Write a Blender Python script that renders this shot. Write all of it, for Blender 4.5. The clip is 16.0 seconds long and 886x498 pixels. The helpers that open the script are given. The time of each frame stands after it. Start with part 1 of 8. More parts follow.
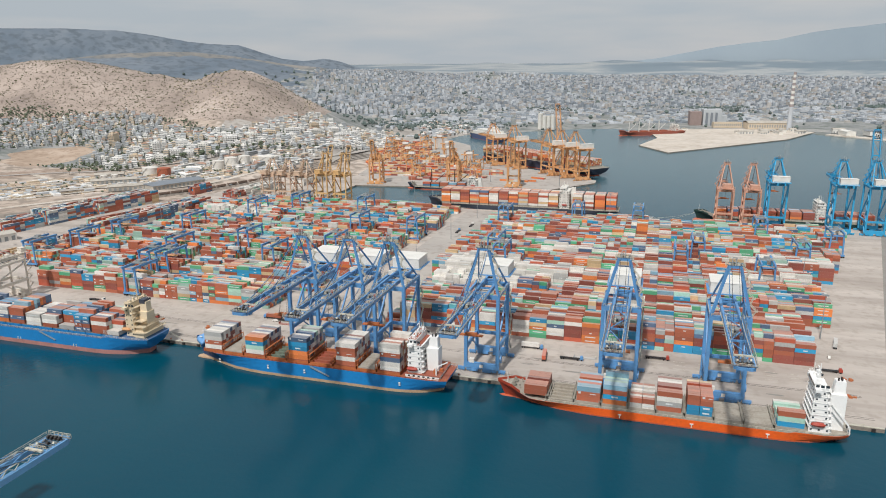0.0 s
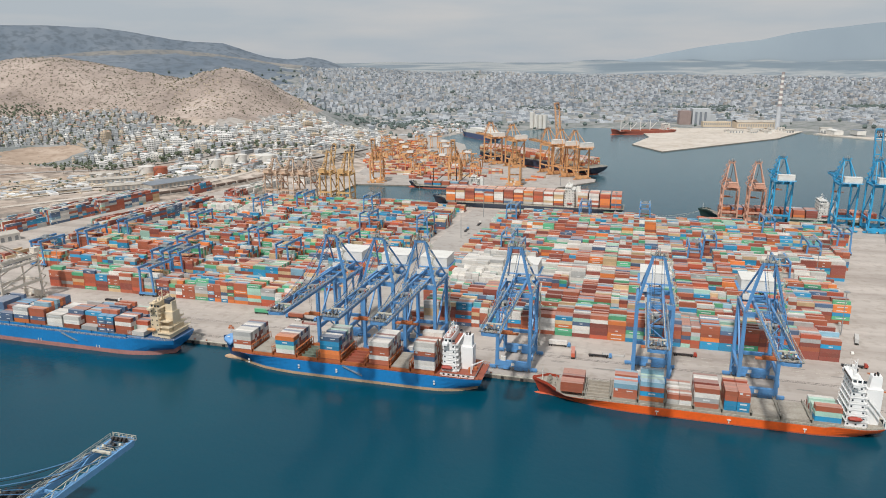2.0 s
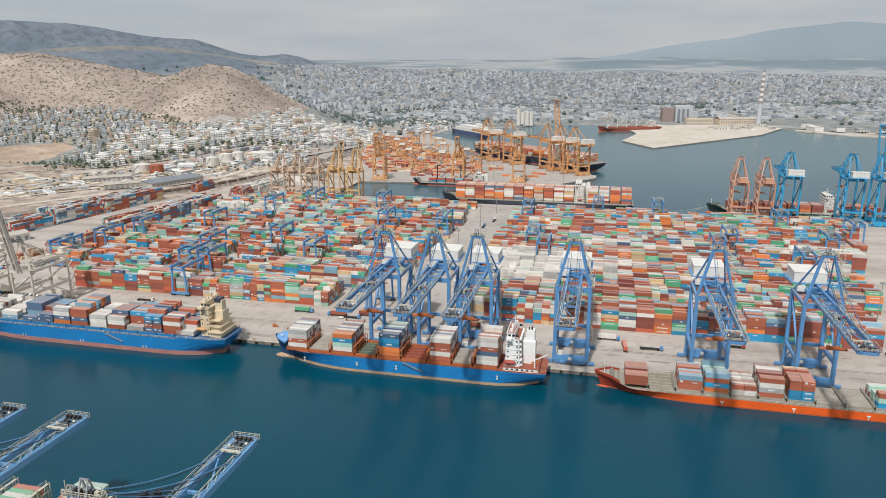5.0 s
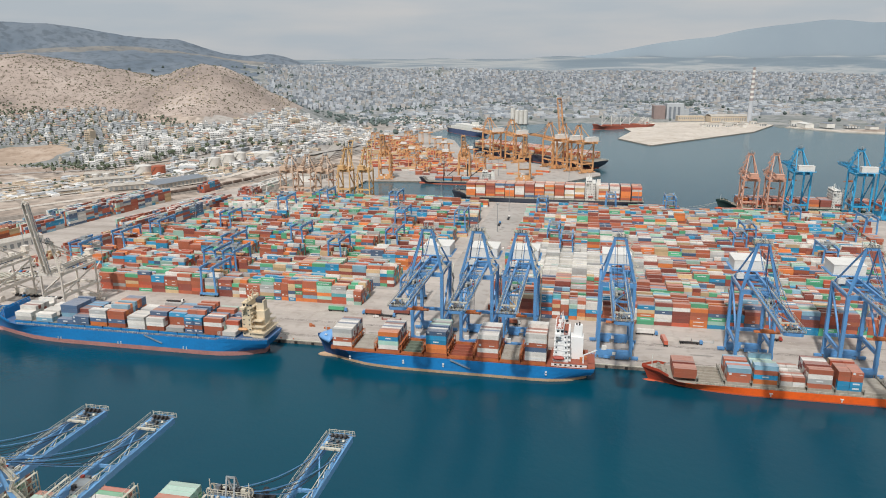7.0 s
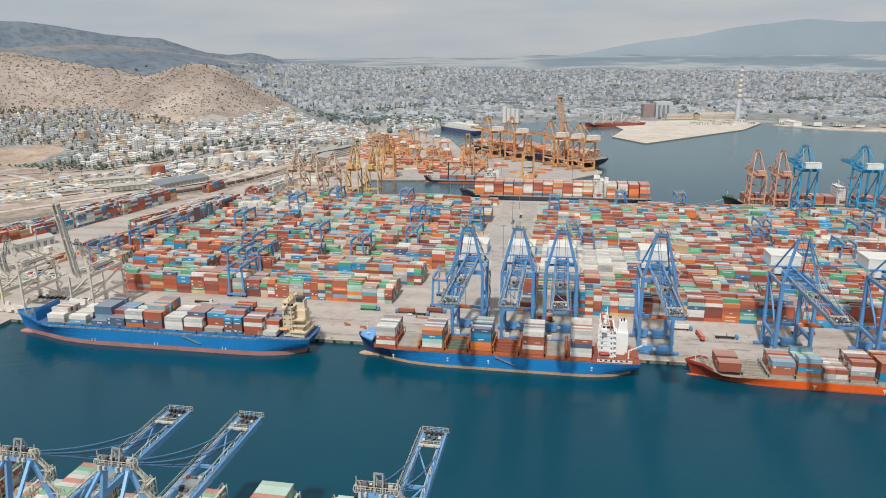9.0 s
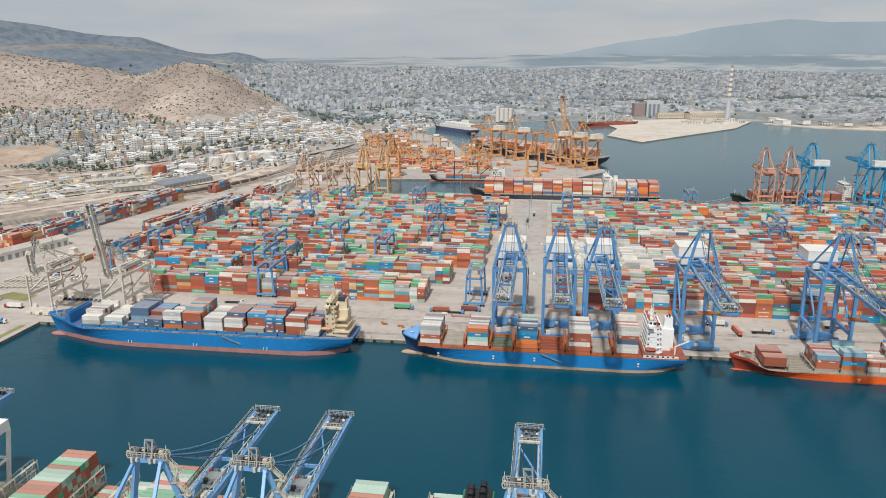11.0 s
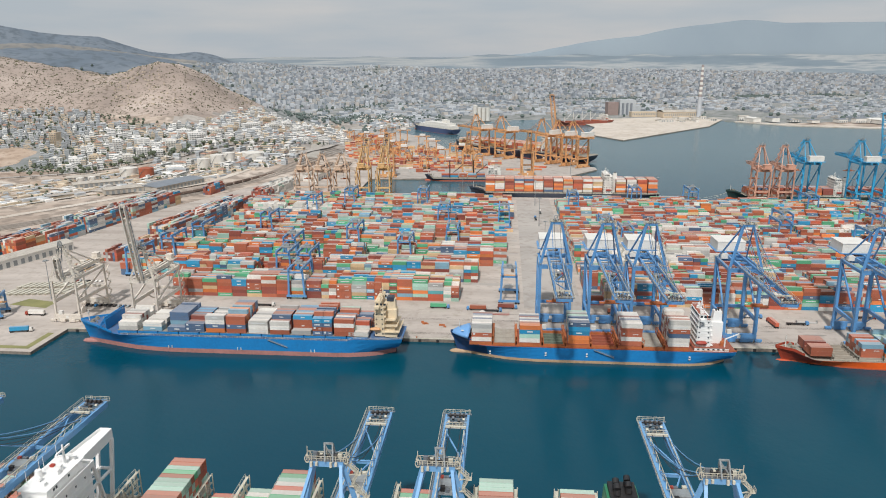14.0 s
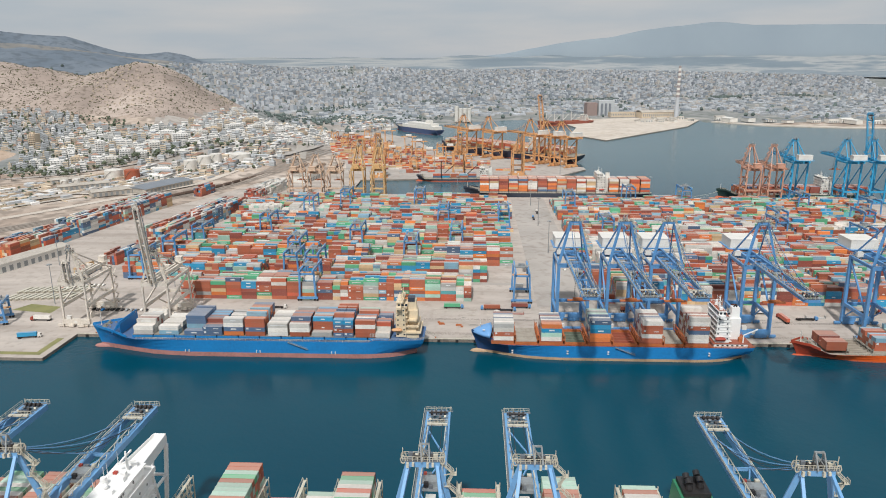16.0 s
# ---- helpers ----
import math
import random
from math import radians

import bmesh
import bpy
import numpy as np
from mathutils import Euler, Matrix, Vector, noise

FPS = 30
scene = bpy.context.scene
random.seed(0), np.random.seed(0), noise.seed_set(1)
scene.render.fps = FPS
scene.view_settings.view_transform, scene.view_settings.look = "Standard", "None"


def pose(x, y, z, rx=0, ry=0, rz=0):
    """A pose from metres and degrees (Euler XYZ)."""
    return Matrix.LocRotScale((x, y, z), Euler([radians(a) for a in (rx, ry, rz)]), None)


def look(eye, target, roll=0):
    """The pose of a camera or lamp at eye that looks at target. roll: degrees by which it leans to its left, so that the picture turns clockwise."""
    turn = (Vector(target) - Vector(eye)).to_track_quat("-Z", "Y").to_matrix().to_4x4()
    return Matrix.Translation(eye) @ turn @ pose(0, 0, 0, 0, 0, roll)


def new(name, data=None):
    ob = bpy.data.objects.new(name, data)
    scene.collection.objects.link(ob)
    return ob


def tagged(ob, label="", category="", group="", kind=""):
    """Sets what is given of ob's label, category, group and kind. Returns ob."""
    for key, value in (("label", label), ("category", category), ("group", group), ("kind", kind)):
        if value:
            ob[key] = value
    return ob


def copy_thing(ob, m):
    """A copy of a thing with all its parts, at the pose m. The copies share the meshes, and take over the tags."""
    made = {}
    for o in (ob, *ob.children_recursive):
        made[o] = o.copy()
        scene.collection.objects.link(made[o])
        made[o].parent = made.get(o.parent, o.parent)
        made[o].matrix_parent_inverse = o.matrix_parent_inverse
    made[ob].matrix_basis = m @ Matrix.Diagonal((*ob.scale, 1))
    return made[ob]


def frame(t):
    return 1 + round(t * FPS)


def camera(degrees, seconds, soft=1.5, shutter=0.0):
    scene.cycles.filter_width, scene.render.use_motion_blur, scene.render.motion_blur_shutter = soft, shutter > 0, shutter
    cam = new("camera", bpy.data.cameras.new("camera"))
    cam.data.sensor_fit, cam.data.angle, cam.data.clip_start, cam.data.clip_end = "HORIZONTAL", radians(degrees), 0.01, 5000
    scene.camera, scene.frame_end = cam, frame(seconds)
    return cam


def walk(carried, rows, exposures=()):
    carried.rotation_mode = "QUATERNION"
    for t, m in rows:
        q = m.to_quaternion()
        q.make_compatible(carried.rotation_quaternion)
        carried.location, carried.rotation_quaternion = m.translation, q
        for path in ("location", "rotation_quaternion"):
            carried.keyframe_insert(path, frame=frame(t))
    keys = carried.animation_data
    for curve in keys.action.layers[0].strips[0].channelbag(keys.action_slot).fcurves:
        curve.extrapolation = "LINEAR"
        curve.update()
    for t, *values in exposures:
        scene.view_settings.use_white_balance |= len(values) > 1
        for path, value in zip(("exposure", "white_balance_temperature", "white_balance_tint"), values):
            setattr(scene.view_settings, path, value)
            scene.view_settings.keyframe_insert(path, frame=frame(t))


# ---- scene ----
cam = camera(64.7, 16.0, soft=1.0)
PATH = [
    (0, (1.622, -0.967, 163.079), (1.615, 0.968, 162.572), -0.4),
    (0.5, (-4.78, -0.954, 163.071), (-4.77, 0.981, 162.563), -0.2),
    (1, (-11.275, -0.931, 163.074), (-11.254, 1.003, 162.565), -0.2),
    (1.5, (-17.988, -0.933, 163.08), (-17.955, 1.001, 162.57), -0.2),
    (2, (-24.91, -0.956, 163.094), (-24.866, 0.977, 162.584), -0.2),
    (2.5, (-32.112, -0.974, 163.096), (-32.054, 0.959, 162.584), -0.2),
    (3, (-39.647, -0.889, 163.069), (-39.575, 1.043, 162.556), -0.1),
    (3.5, (-47.446, -0.697, 163.019), (-47.358, 1.234, 162.505), -0.1),
    (4, (-55.543, -0.443, 162.94), (-55.44, 1.486, 162.425), -0.1),
    (6.5, (-97.06, 1.205, 161.979), (-96.894, 3.13, 161.46), -0.2),
    (7, (-105.513, 1.597, 161.921), (-105.334, 3.52, 161.402), -0.3),
    (7.5, (-114.024, 2.067, 161.898), (-113.831, 3.988, 161.378), -0.2),
    (8, (-122.547, 2.595, 161.883), (-122.34, 4.515, 161.363), -0.3),
    (8.5, (-131.085, 3.228, 161.861), (-130.864, 5.146, 161.34), -0.3),
    (9, (-139.653, 4.065, 161.809), (-139.417, 5.981, 161.287), -0.3),
    (11.5, (-182.413, 9.874, 161.034), (-182.107, 11.78, 160.511), -0.3),
    (12, (-190.857, 11.269, 160.945), (-190.533, 13.172, 160.422), -0.3),
    (12.5, (-199.02, 12.802, 160.837), (-198.678, 14.702, 160.314), -0.2),
    (13, (-206.823, 14.392, 160.714), (-206.462, 16.289, 160.191), -0.3),
    (13.5, (-214.377, 16.032, 160.585), (-213.997, 17.925, 160.062), -0.2),
    (14, (-221.717, 17.675, 160.458), (-221.317, 19.564, 159.934), -0.3),
    (14.5, (-228.793, 19.311, 160.33), (-228.375, 21.196, 159.806), -0.3),
    (15, (-235.482, 20.869, 160.215), (-235.045, 22.749, 159.692), -0.3),
    (15.5, (-241.746, 22.373, 160.129), (-241.291, 24.249, 159.607), -0.3),
    (16, (-247.777, 23.858, 160.086), (-247.3, 25.729, 159.564), -0.2),
]
walk(cam, [(t, look(eye, target, roll)) for t, eye, target, roll in PATH])

# ---- light ----
# port frame: u runs along the quay, v inland, turned 17 degrees from the world
PORT = Matrix.Translation((-140, 378, 0)) @ Matrix.Rotation(radians(-17), 4, "Z")
SUN_ELEVATION = 54.0
sun_from = (PORT.to_3x3() @ Vector((-0.15, -0.99, 0))).normalized()
azimuth = math.atan2(sun_from.x, sun_from.y)

world = bpy.data.worlds.new("hazy_sky")
scene.world = world
world.use_nodes = True
wt = world.node_tree
wt.nodes.clear()
w_out = wt.nodes.new("ShaderNodeOutputWorld")
w_bg = wt.nodes.new("ShaderNodeBackground")
w_sky = wt.nodes.new("ShaderNodeTexSky")
w_sky.sky_type = "NISHITA"
w_sky.sun_disc = False
w_sky.sun_elevation = radians(SUN_ELEVATION)
w_sky.sun_rotation = azimuth
w_sky.air_density, w_sky.dust_density, w_sky.ozone_density = 1.0, 4.0, 1.0
w_tc = wt.nodes.new("ShaderNodeTexCoord")
w_map = wt.nodes.new("ShaderNodeMapping")
w_map.inputs["Scale"].default_value = (2.2, 2.2, 13.0)
w_noise = wt.nodes.new("ShaderNodeTexNoise")
w_noise.inputs["Scale"].default_value = 1.6
w_noise.inputs["Detail"].default_value = 5
w_noise.inputs["Roughness"].default_value = 0.5
w_ramp = wt.nodes.new("ShaderNodeValToRGB")
w_ramp.color_ramp.elements[0].position, w_ramp.color_ramp.elements[1].position = 0.42, 0.72
w_ramp.color_ramp.elements[0].color = (4.9, 5.45, 5.95, 1)
w_ramp.color_ramp.elements[1].color = (6.3, 6.28, 6.3, 1)
w_mix = wt.nodes.new("ShaderNodeMixRGB")
w_mix.inputs[0].default_value = 0.9
wt.links.new(w_tc.outputs["Generated"], w_map.inputs["Vector"])
wt.links.new(w_map.outputs[0], w_noise.inputs["Vector"])
wt.links.new(w_noise.outputs["Fac"], w_ramp.inputs[0])
wt.links.new(w_sky.outputs[0], w_mix.inputs[1])
wt.links.new(w_ramp.outputs[0], w_mix.inputs[2])
wt.links.new(w_mix.outputs[0], w_bg.inputs[0])
w_bg.inputs[1].default_value = 0.094
wt.links.new(w_bg.outputs[0], w_out.inputs[0])

sun = new("sun", bpy.data.lights.new("sun", "SUN"))
sun.data.energy = 3.4
sun.data.angle = radians(3.0)
sun.data.color = (1.0, 0.98, 0.955)
sun_dir = sun_from * math.cos(radians(SUN_ELEVATION)) + Vector((0, 0, math.sin(radians(SUN_ELEVATION))))
sun.matrix_world = look((sun_dir * 900)[:], (0, 0, 0))
scene.view_settings.exposure = 0.0


# ---- materials ----
def lin(h):
    c = [int(h[i:i + 2], 16) / 255 for i in (0, 2, 4)]
    return tuple(k / 12.92 if k <= 0.04045 else ((k + 0.055) / 1.055) ** 2.4 for k in c)


def mat(name, colour, rough=0.6, metal=0.0, dirt=0.25, big=9.0, fine=0.9, bump=0.0, vary="", dirt_colour="6a5a4c", spread=0.2, top_tint=0.0):
    """A worn surface: a base colour, stains at a large and a fine scale, and a shade that changes from piece to piece."""
    m = bpy.data.materials.new(name)
    m.use_nodes = True
    t = m.node_tree
    b = t.nodes["Principled BSDF"]
    b.inputs["Roughness"].default_value, b.inputs["Metallic"].default_value = rough, metal
    base = lin(colour)
    co = t.nodes.new("ShaderNodeTexCoord")
    n1, n2 = t.nodes.new("ShaderNodeTexNoise"), t.nodes.new("ShaderNodeTexNoise")
    for n, s in ((n1, 1 / big), (n2, 1 / fine)):
        n.inputs["Scale"].default_value, n.inputs["Detail"].default_value = s, 4
        t.links.new(co.outputs["Object"], n.inputs["Vector"])
    mul = t.nodes.new("ShaderNodeMath")
    mul.operation = "MULTIPLY"
    t.links.new(n1.outputs["Fac"], mul.inputs[0])
    t.links.new(n2.outputs["Fac"], mul.inputs[1])
    r = t.nodes.new("ShaderNodeMapRange")
    r.inputs["From Min"].default_value, r.inputs["From Max"].default_value = 0.16, 0.42
    r.inputs["To Max"].default_value = dirt
    t.links.new(mul.outputs[0], r.inputs["Value"])
    mix = t.nodes.new("ShaderNodeMixRGB")
    mix.inputs[1].default_value, mix.inputs[2].default_value = (*base, 1), (*lin(dirt_colour), 1)
    t.links.new(r.outputs[0], mix.inputs[0])
    out = mix.outputs[0]
    if vary:
        if vary == "object":
            ri = t.nodes.new("ShaderNodeObjectInfo").outputs["Random"]
        else:
            ri = t.nodes.new("ShaderNodeNewGeometry").outputs["Random Per Island"]
        vr = t.nodes.new("ShaderNodeMapRange")
        vr.inputs["To Min"].default_value, vr.inputs["To Max"].default_value = 1 - spread, 1 + spread
        t.links.new(ri, vr.inputs["Value"])
        hs = t.nodes.new("ShaderNodeHueSaturation")
        t.links.new(vr.outputs[0], hs.inputs["Value"])
        t.links.new(out, hs.inputs["Color"])
        out = hs.outputs[0]
    if top_tint:
        # faces that point upwards are mixed towards a pale beige
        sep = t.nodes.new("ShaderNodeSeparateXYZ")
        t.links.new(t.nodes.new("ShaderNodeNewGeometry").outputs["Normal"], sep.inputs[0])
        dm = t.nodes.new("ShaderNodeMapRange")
        dm.inputs["From Min"].default_value, dm.inputs["From Max"].default_value, dm.inputs["To Max"].default_value = 0.6, 0.9, top_tint
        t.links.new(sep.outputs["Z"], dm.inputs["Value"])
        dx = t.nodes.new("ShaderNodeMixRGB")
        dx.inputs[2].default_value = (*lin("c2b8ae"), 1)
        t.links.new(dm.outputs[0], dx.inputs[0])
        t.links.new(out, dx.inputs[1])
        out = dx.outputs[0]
    t.links.new(out, b.inputs["Base Color"])
    if bump:
        bp = t.nodes.new("ShaderNodeBump")
        bp.inputs["Strength"].default_value, bp.inputs["Distance"].default_value = bump, 0.3
        t.links.new(n2.outputs["Fac"], bp.inputs["Height"])
        t.links.new(bp.outputs[0], b.inputs["Normal"])
    return m


def blend_mat(name, stops, scale, detail=6, rough=0.9, second=None, bump=0.0, stretch=(1, 1, 1)):
    """Ground: a noise that runs through a list of colours, with a second finer noise for scrub or stones."""
    m = bpy.data.materials.new(name)
    m.use_nodes = True
    t = m.node_tree
    b = t.nodes["Principled BSDF"]
    b.inputs["Roughness"].default_value = rough
    co, mp = t.nodes.new("ShaderNodeTexCoord"), t.nodes.new("ShaderNodeMapping")
    mp.inputs["Scale"].default_value = stretch
    t.links.new(co.outputs["Object"], mp.inputs["Vector"])
    n = t.nodes.new("ShaderNodeTexNoise")
    n.inputs["Scale"].default_value, n.inputs["Detail"].default_value, n.inputs["Roughness"].default_value = 1 / scale, detail, 0.6
    t.links.new(mp.outputs[0], n.inputs["Vector"])
    ramp = t.nodes.new("ShaderNodeValToRGB")
    el = ramp.color_ramp.elements
    while len(el) < len(stops):
        el.new(0.5)
    for e, (p, c) in zip(el, stops):
        e.position, e.color = p, (*lin(c), 1)
    t.links.new(n.outputs["Fac"], ramp.inputs[0])
    out = ramp.outputs[0]
    if second:
        sc, lo, hi, colour, amount = second
        n2 = t.nodes.new("ShaderNodeTexNoise")
        n2.inputs["Scale"].default_value, n2.inputs["Detail"].default_value = 1 / sc, 3
        t.links.new(co.outputs["Object"], n2.inputs["Vector"])
        r = t.nodes.new("ShaderNodeMapRange")
        r.inputs["From Min"].default_value, r.inputs["From Max"].default_value, r.inputs["To Max"].default_value = lo, hi, amount
        t.links.new(n2.outputs["Fac"], r.inputs["Value"])
        mix = t.nodes.new("ShaderNodeMixRGB")
        mix.inputs[2].default_value = (*lin(colour), 1)
        t.links.new(r.outputs[0], mix.inputs[0])
        t.links.new(out, mix.inputs[1])
        out = mix.outputs[0]
        if bump:
            bp = t.nodes.new("ShaderNodeBump")
            bp.inputs["Strength"].default_value, bp.inputs["Distance"].default_value = bump, 1.0
            t.links.new(n2.outputs["Fac"], bp.inputs["Height"])
            t.links.new(bp.outputs[0], b.inputs["Normal"])
    t.links.new(out, b.inputs["Base Color"])
    return m


def water_mat():
    m = bpy.data.materials.new("harbour_water")
    m.use_nodes = True
    t = m.node_tree
    b = t.nodes["Principled BSDF"]
    b.inputs["Roughness"].default_value, b.inputs["IOR"].default_value = 0.2, 1.33
    b.inputs["Specular IOR Level"].default_value = 0.4
    co = t.nodes.new("ShaderNodeTexCoord")
    n1 = t.nodes.new("ShaderNodeTexNoise")
    n1.inputs["Scale"].default_value, n1.inputs["Detail"].default_value = 1 / 130, 3
    t.links.new(co.outputs["Object"], n1.inputs["Vector"])
    mix = t.nodes.new("ShaderNodeMixRGB")
    mix.inputs[1].default_value, mix.inputs[2].default_value = (*lin("01364a"), 1), (*lin("034856"), 1)
    t.links.new(n1.outputs["Fac"], mix.inputs[0])
    # the base colour pales inland, in place of sky sheen at grazing angles
    sep, far_pale, green = t.nodes.new("ShaderNodeSeparateXYZ"), t.nodes.new("ShaderNodeMapRange"), t.nodes.new("ShaderNodeMixRGB")
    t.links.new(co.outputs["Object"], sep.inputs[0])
    t.links.new(sep.outputs["Y"], far_pale.inputs["Value"])
    far_pale.inputs["From Min"].default_value, far_pale.inputs["From Max"].default_value = 560, 1150
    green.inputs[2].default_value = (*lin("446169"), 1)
    t.links.new(far_pale.outputs[0], green.inputs[0])
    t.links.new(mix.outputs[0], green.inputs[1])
    t.links.new(green.outputs[0], b.inputs["Base Color"])
    n2, n3 = t.nodes.new("ShaderNodeTexNoise"), t.nodes.new("ShaderNodeTexNoise")
    for n, s, d in ((n2, 1 / 2.2, 3), (n3, 1 / 14, 4)):
        n.inputs["Scale"].default_value, n.inputs["Detail"].default_value = s, d
        t.links.new(co.outputs["Object"], n.inputs["Vector"])
    add = t.nodes.new("ShaderNodeMath")
    add.operation = "MULTIPLY_ADD"
    add.inputs[1].default_value = 2.5
    t.links.new(n3.outputs["Fac"], add.inputs[0])
    t.links.new(n2.outputs["Fac"], add.inputs[2])
    bp = t.nodes.new("ShaderNodeBump")
    bp.inputs["Strength"].default_value, bp.inputs["Distance"].default_value = 0.16, 0.5
    t.links.new(add.outputs[0], bp.inputs["Height"])
    t.links.new(bp.outputs[0], b.inputs["Normal"])
    return m


WATER = water_mat()
CONCRETE = blend_mat("quay_concrete", [(0.3, "988e85"), (0.45, "aaa097"), (0.58, "b5aba2"), (0.72, "c0b6ac")], 26, detail=9, second=(5.0, 0.5, 0.75, "8f857a", 0.55), bump=0.1, stretch=(0.22, 1.5, 1))
ASPHALT = blend_mat("yard_asphalt", [(0.25, "98928b"), (0.5, "a8a19a"), (0.8, "b5aea6")], 55, second=(7.0, 0.5, 0.72, "877e76", 0.6), bump=0.1)
QUAY_WALL = mat("quay_wall", "8d8378", 0.9, dirt=0.7, big=6, fine=1.2, dirt_colour="4c4741")
SAND = blend_mat("reclaimed_sand", [(0.2, "ada397"), (0.5, "c3b9ad"), (0.8, "d1c8bd")], 60, second=(11.0, 0.52, 0.7, "a39079", 0.6), bump=0.2)
SOIL = blend_mat("dry_ground", [(0.3, "807468"), (0.43, "a39284"), (0.55, "b9aa9c"), (0.7, "cbbfb4")], 90, detail=9, second=(17.0, 0.47, 0.6, "82766b", 0.8), bump=0.2)
HILL = blend_mat("dry_hillside", [(0.25, "776c66"), (0.42, "93857b"), (0.58, "a8998e"), (0.78, "c2b3a8")], 120, detail=9, second=(9.0, 0.54, 0.66, "655a4d", 0.75), bump=0.5)
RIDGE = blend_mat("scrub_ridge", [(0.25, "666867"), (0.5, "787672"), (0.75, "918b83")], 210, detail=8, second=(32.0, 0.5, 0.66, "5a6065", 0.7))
# far scrub with the blue-grey of distance haze painted into its colours
FARHILL_HAZED = blend_mat("hazed_scrub_mountain", [(0.25, "53606b"), (0.42, "606b76"), (0.6, "6c757e"), (0.78, "7b8086")], 240, detail=9, second=(38.0, 0.48, 0.62, "515a62", 0.75))
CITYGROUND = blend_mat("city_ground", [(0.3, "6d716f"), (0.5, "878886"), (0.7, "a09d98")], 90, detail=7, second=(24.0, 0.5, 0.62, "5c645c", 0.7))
MADE_GROUND = blend_mat("made_ground", [(0.3, "857f79"), (0.45, "9a938c"), (0.6, "aca59d"), (0.75, "bbb3aa")], 70, detail=8, second=(14.0, 0.5, 0.62, "7f786f", 0.6))
# range and plain: aerial haze is put straight into these base colours
HAZE = blend_mat("hazed_range", [(0.3, "8996a0"), (0.7, "939fa7")], 900)
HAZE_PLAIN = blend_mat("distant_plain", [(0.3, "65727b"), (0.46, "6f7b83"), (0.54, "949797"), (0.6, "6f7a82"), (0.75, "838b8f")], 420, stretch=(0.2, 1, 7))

STEEL_BLUE = mat("crane_blue", "5b93c6", 0.45, dirt=0.35, big=6, fine=0.8, dirt_colour="55606e")
STEEL_BRIGHT = mat("crane_bright_blue", "329dca", 0.45, dirt=0.25, big=6, fine=0.8, dirt_colour="3d6c86")
# orange paled to peach to stand for haze over the far pier
STEEL_ORANGE = mat("crane_orange", "dba573", 0.5, dirt=0.35, big=6, fine=0.8, dirt_colour="8a5a32")
STEEL_SALMON = mat("crane_salmon", "cf9f88", 0.55, dirt=0.4, big=6, fine=0.8, dirt_colour="7b5a48")
STEEL_YELLOW = mat("crane_ochre", "d3ac78", 0.5, dirt=0.35, big=6, fine=0.8, dirt_colour="857048")
STEEL_TAN = mat("crane_tan", "cfb49c", 0.55, dirt=0.4, big=5, fine=0.8, dirt_colour="86705e")
STEEL_CREAM = mat("crane_cream", "dcd3c6", 0.55, dirt=0.4, big=5, fine=0.8, dirt_colour="7d7166")
STEEL_GREY = mat("galvanised_steel", "9aa0a2", 0.5, metal=0.3, dirt=0.4, big=3, fine=0.6)
WALKWAY = mat("walkway_steel", "c8c3b2", 0.5, dirt=0.4, big=3, fine=0.6)
ROPE = mat("wire_rope", "3a4046", 0.6, dirt=0.1)
WHITE = mat("white_paint", "dedbd4", 0.45, dirt=0.3, big=6, fine=0.8, dirt_colour="a79e90")
SHIP_WHITE = mat("ship_white", "ecebe8", 0.4, dirt=0.12, big=6, fine=0.8, dirt_colour="b0a898")
CREAM = mat("cream_paint", "dccbae", 0.5, dirt=0.3, big=5, fine=0.8, dirt_colour="a58c68")
GLASS = mat("dark_window_glass", "27323a", 0.12, dirt=0.1)
RUBBER = mat("tyre_rubber", "1e1e1f", 0.85, dirt=0.2)
RED = mat("red_paint", "a83c2c", 0.5, dirt=0.3, big=4, fine=0.7)
RUSTRED = mat("oxide_red_deck", "9a5340", 0.75, dirt=0.45, big=5, fine=1.0, dirt_colour="7b5d4a")
RUSTORANGE = mat("rust_orange_coaming", "b5683c", 0.7, dirt=0.45, big=4, fine=0.8, dirt_colour="7b4a30")
HULL_BLUE = mat("hull_blue", "2080bf", 0.45, dirt=0.32, big=9, fine=1.4, dirt_colour="275a88")
HULL_ORANGE = mat("hull_orange", "ea6220", 0.4, dirt=0.35, big=9, fine=1.4, dirt_colour="a04a2c")
# near-black hull paint, greyed to include haze on the farther ships
HULL_DARK = mat("hull_dark", "3b424f", 0.4, dirt=0.3, big=9, fine=1.4, dirt_colour="4a4a4c")
HULL_GREEN = mat("hull_green", "28403c", 0.4, dirt=0.3, big=9, fine=1.4, dirt_colour="4a5450")
HULL_REDBROWN = mat("hull_red_brown", "8f4a3c", 0.5, dirt=0.3, big=9, fine=1.4)
# darker red than the orange hull, used over the bow stations
HULL_BOWRED = mat("hull_bow_red", "a8432c", 0.5, dirt=0.45, big=6, fine=1.2, dirt_colour="74382c")
BOOT_ROSE = mat("antifouling_rose", "b07c74", 0.7, dirt=0.5, big=8, fine=1.2, dirt_colour="7a5650")
BOOT_TAN = mat("antifouling_tan", "b99c7e", 0.7, dirt=0.5, big=8, fine=1.2, dirt_colour="8a6a4c")
BOOT_RED = mat("antifouling_red", "c05a38", 0.7, dirt=0.4, big=8, fine=1.2, dirt_colour="8a4630")
HOLD_GREEN = mat("hold_grey_green", "6f7a6c", 0.8, dirt=0.5, big=4, fine=0.9, dirt_colour="4d4a40")
DECK_GREY = mat("deck_grey", "8f8b80", 0.8, dirt=0.4, big=5, fine=1.0)
HATCH_GREY = mat("hatch_grey", "a39c90", 0.8, dirt=0.45, big=5, fine=1.0)
FUNNEL_GREEN = mat("funnel_green", "2c7a58", 0.5, dirt=0.2)
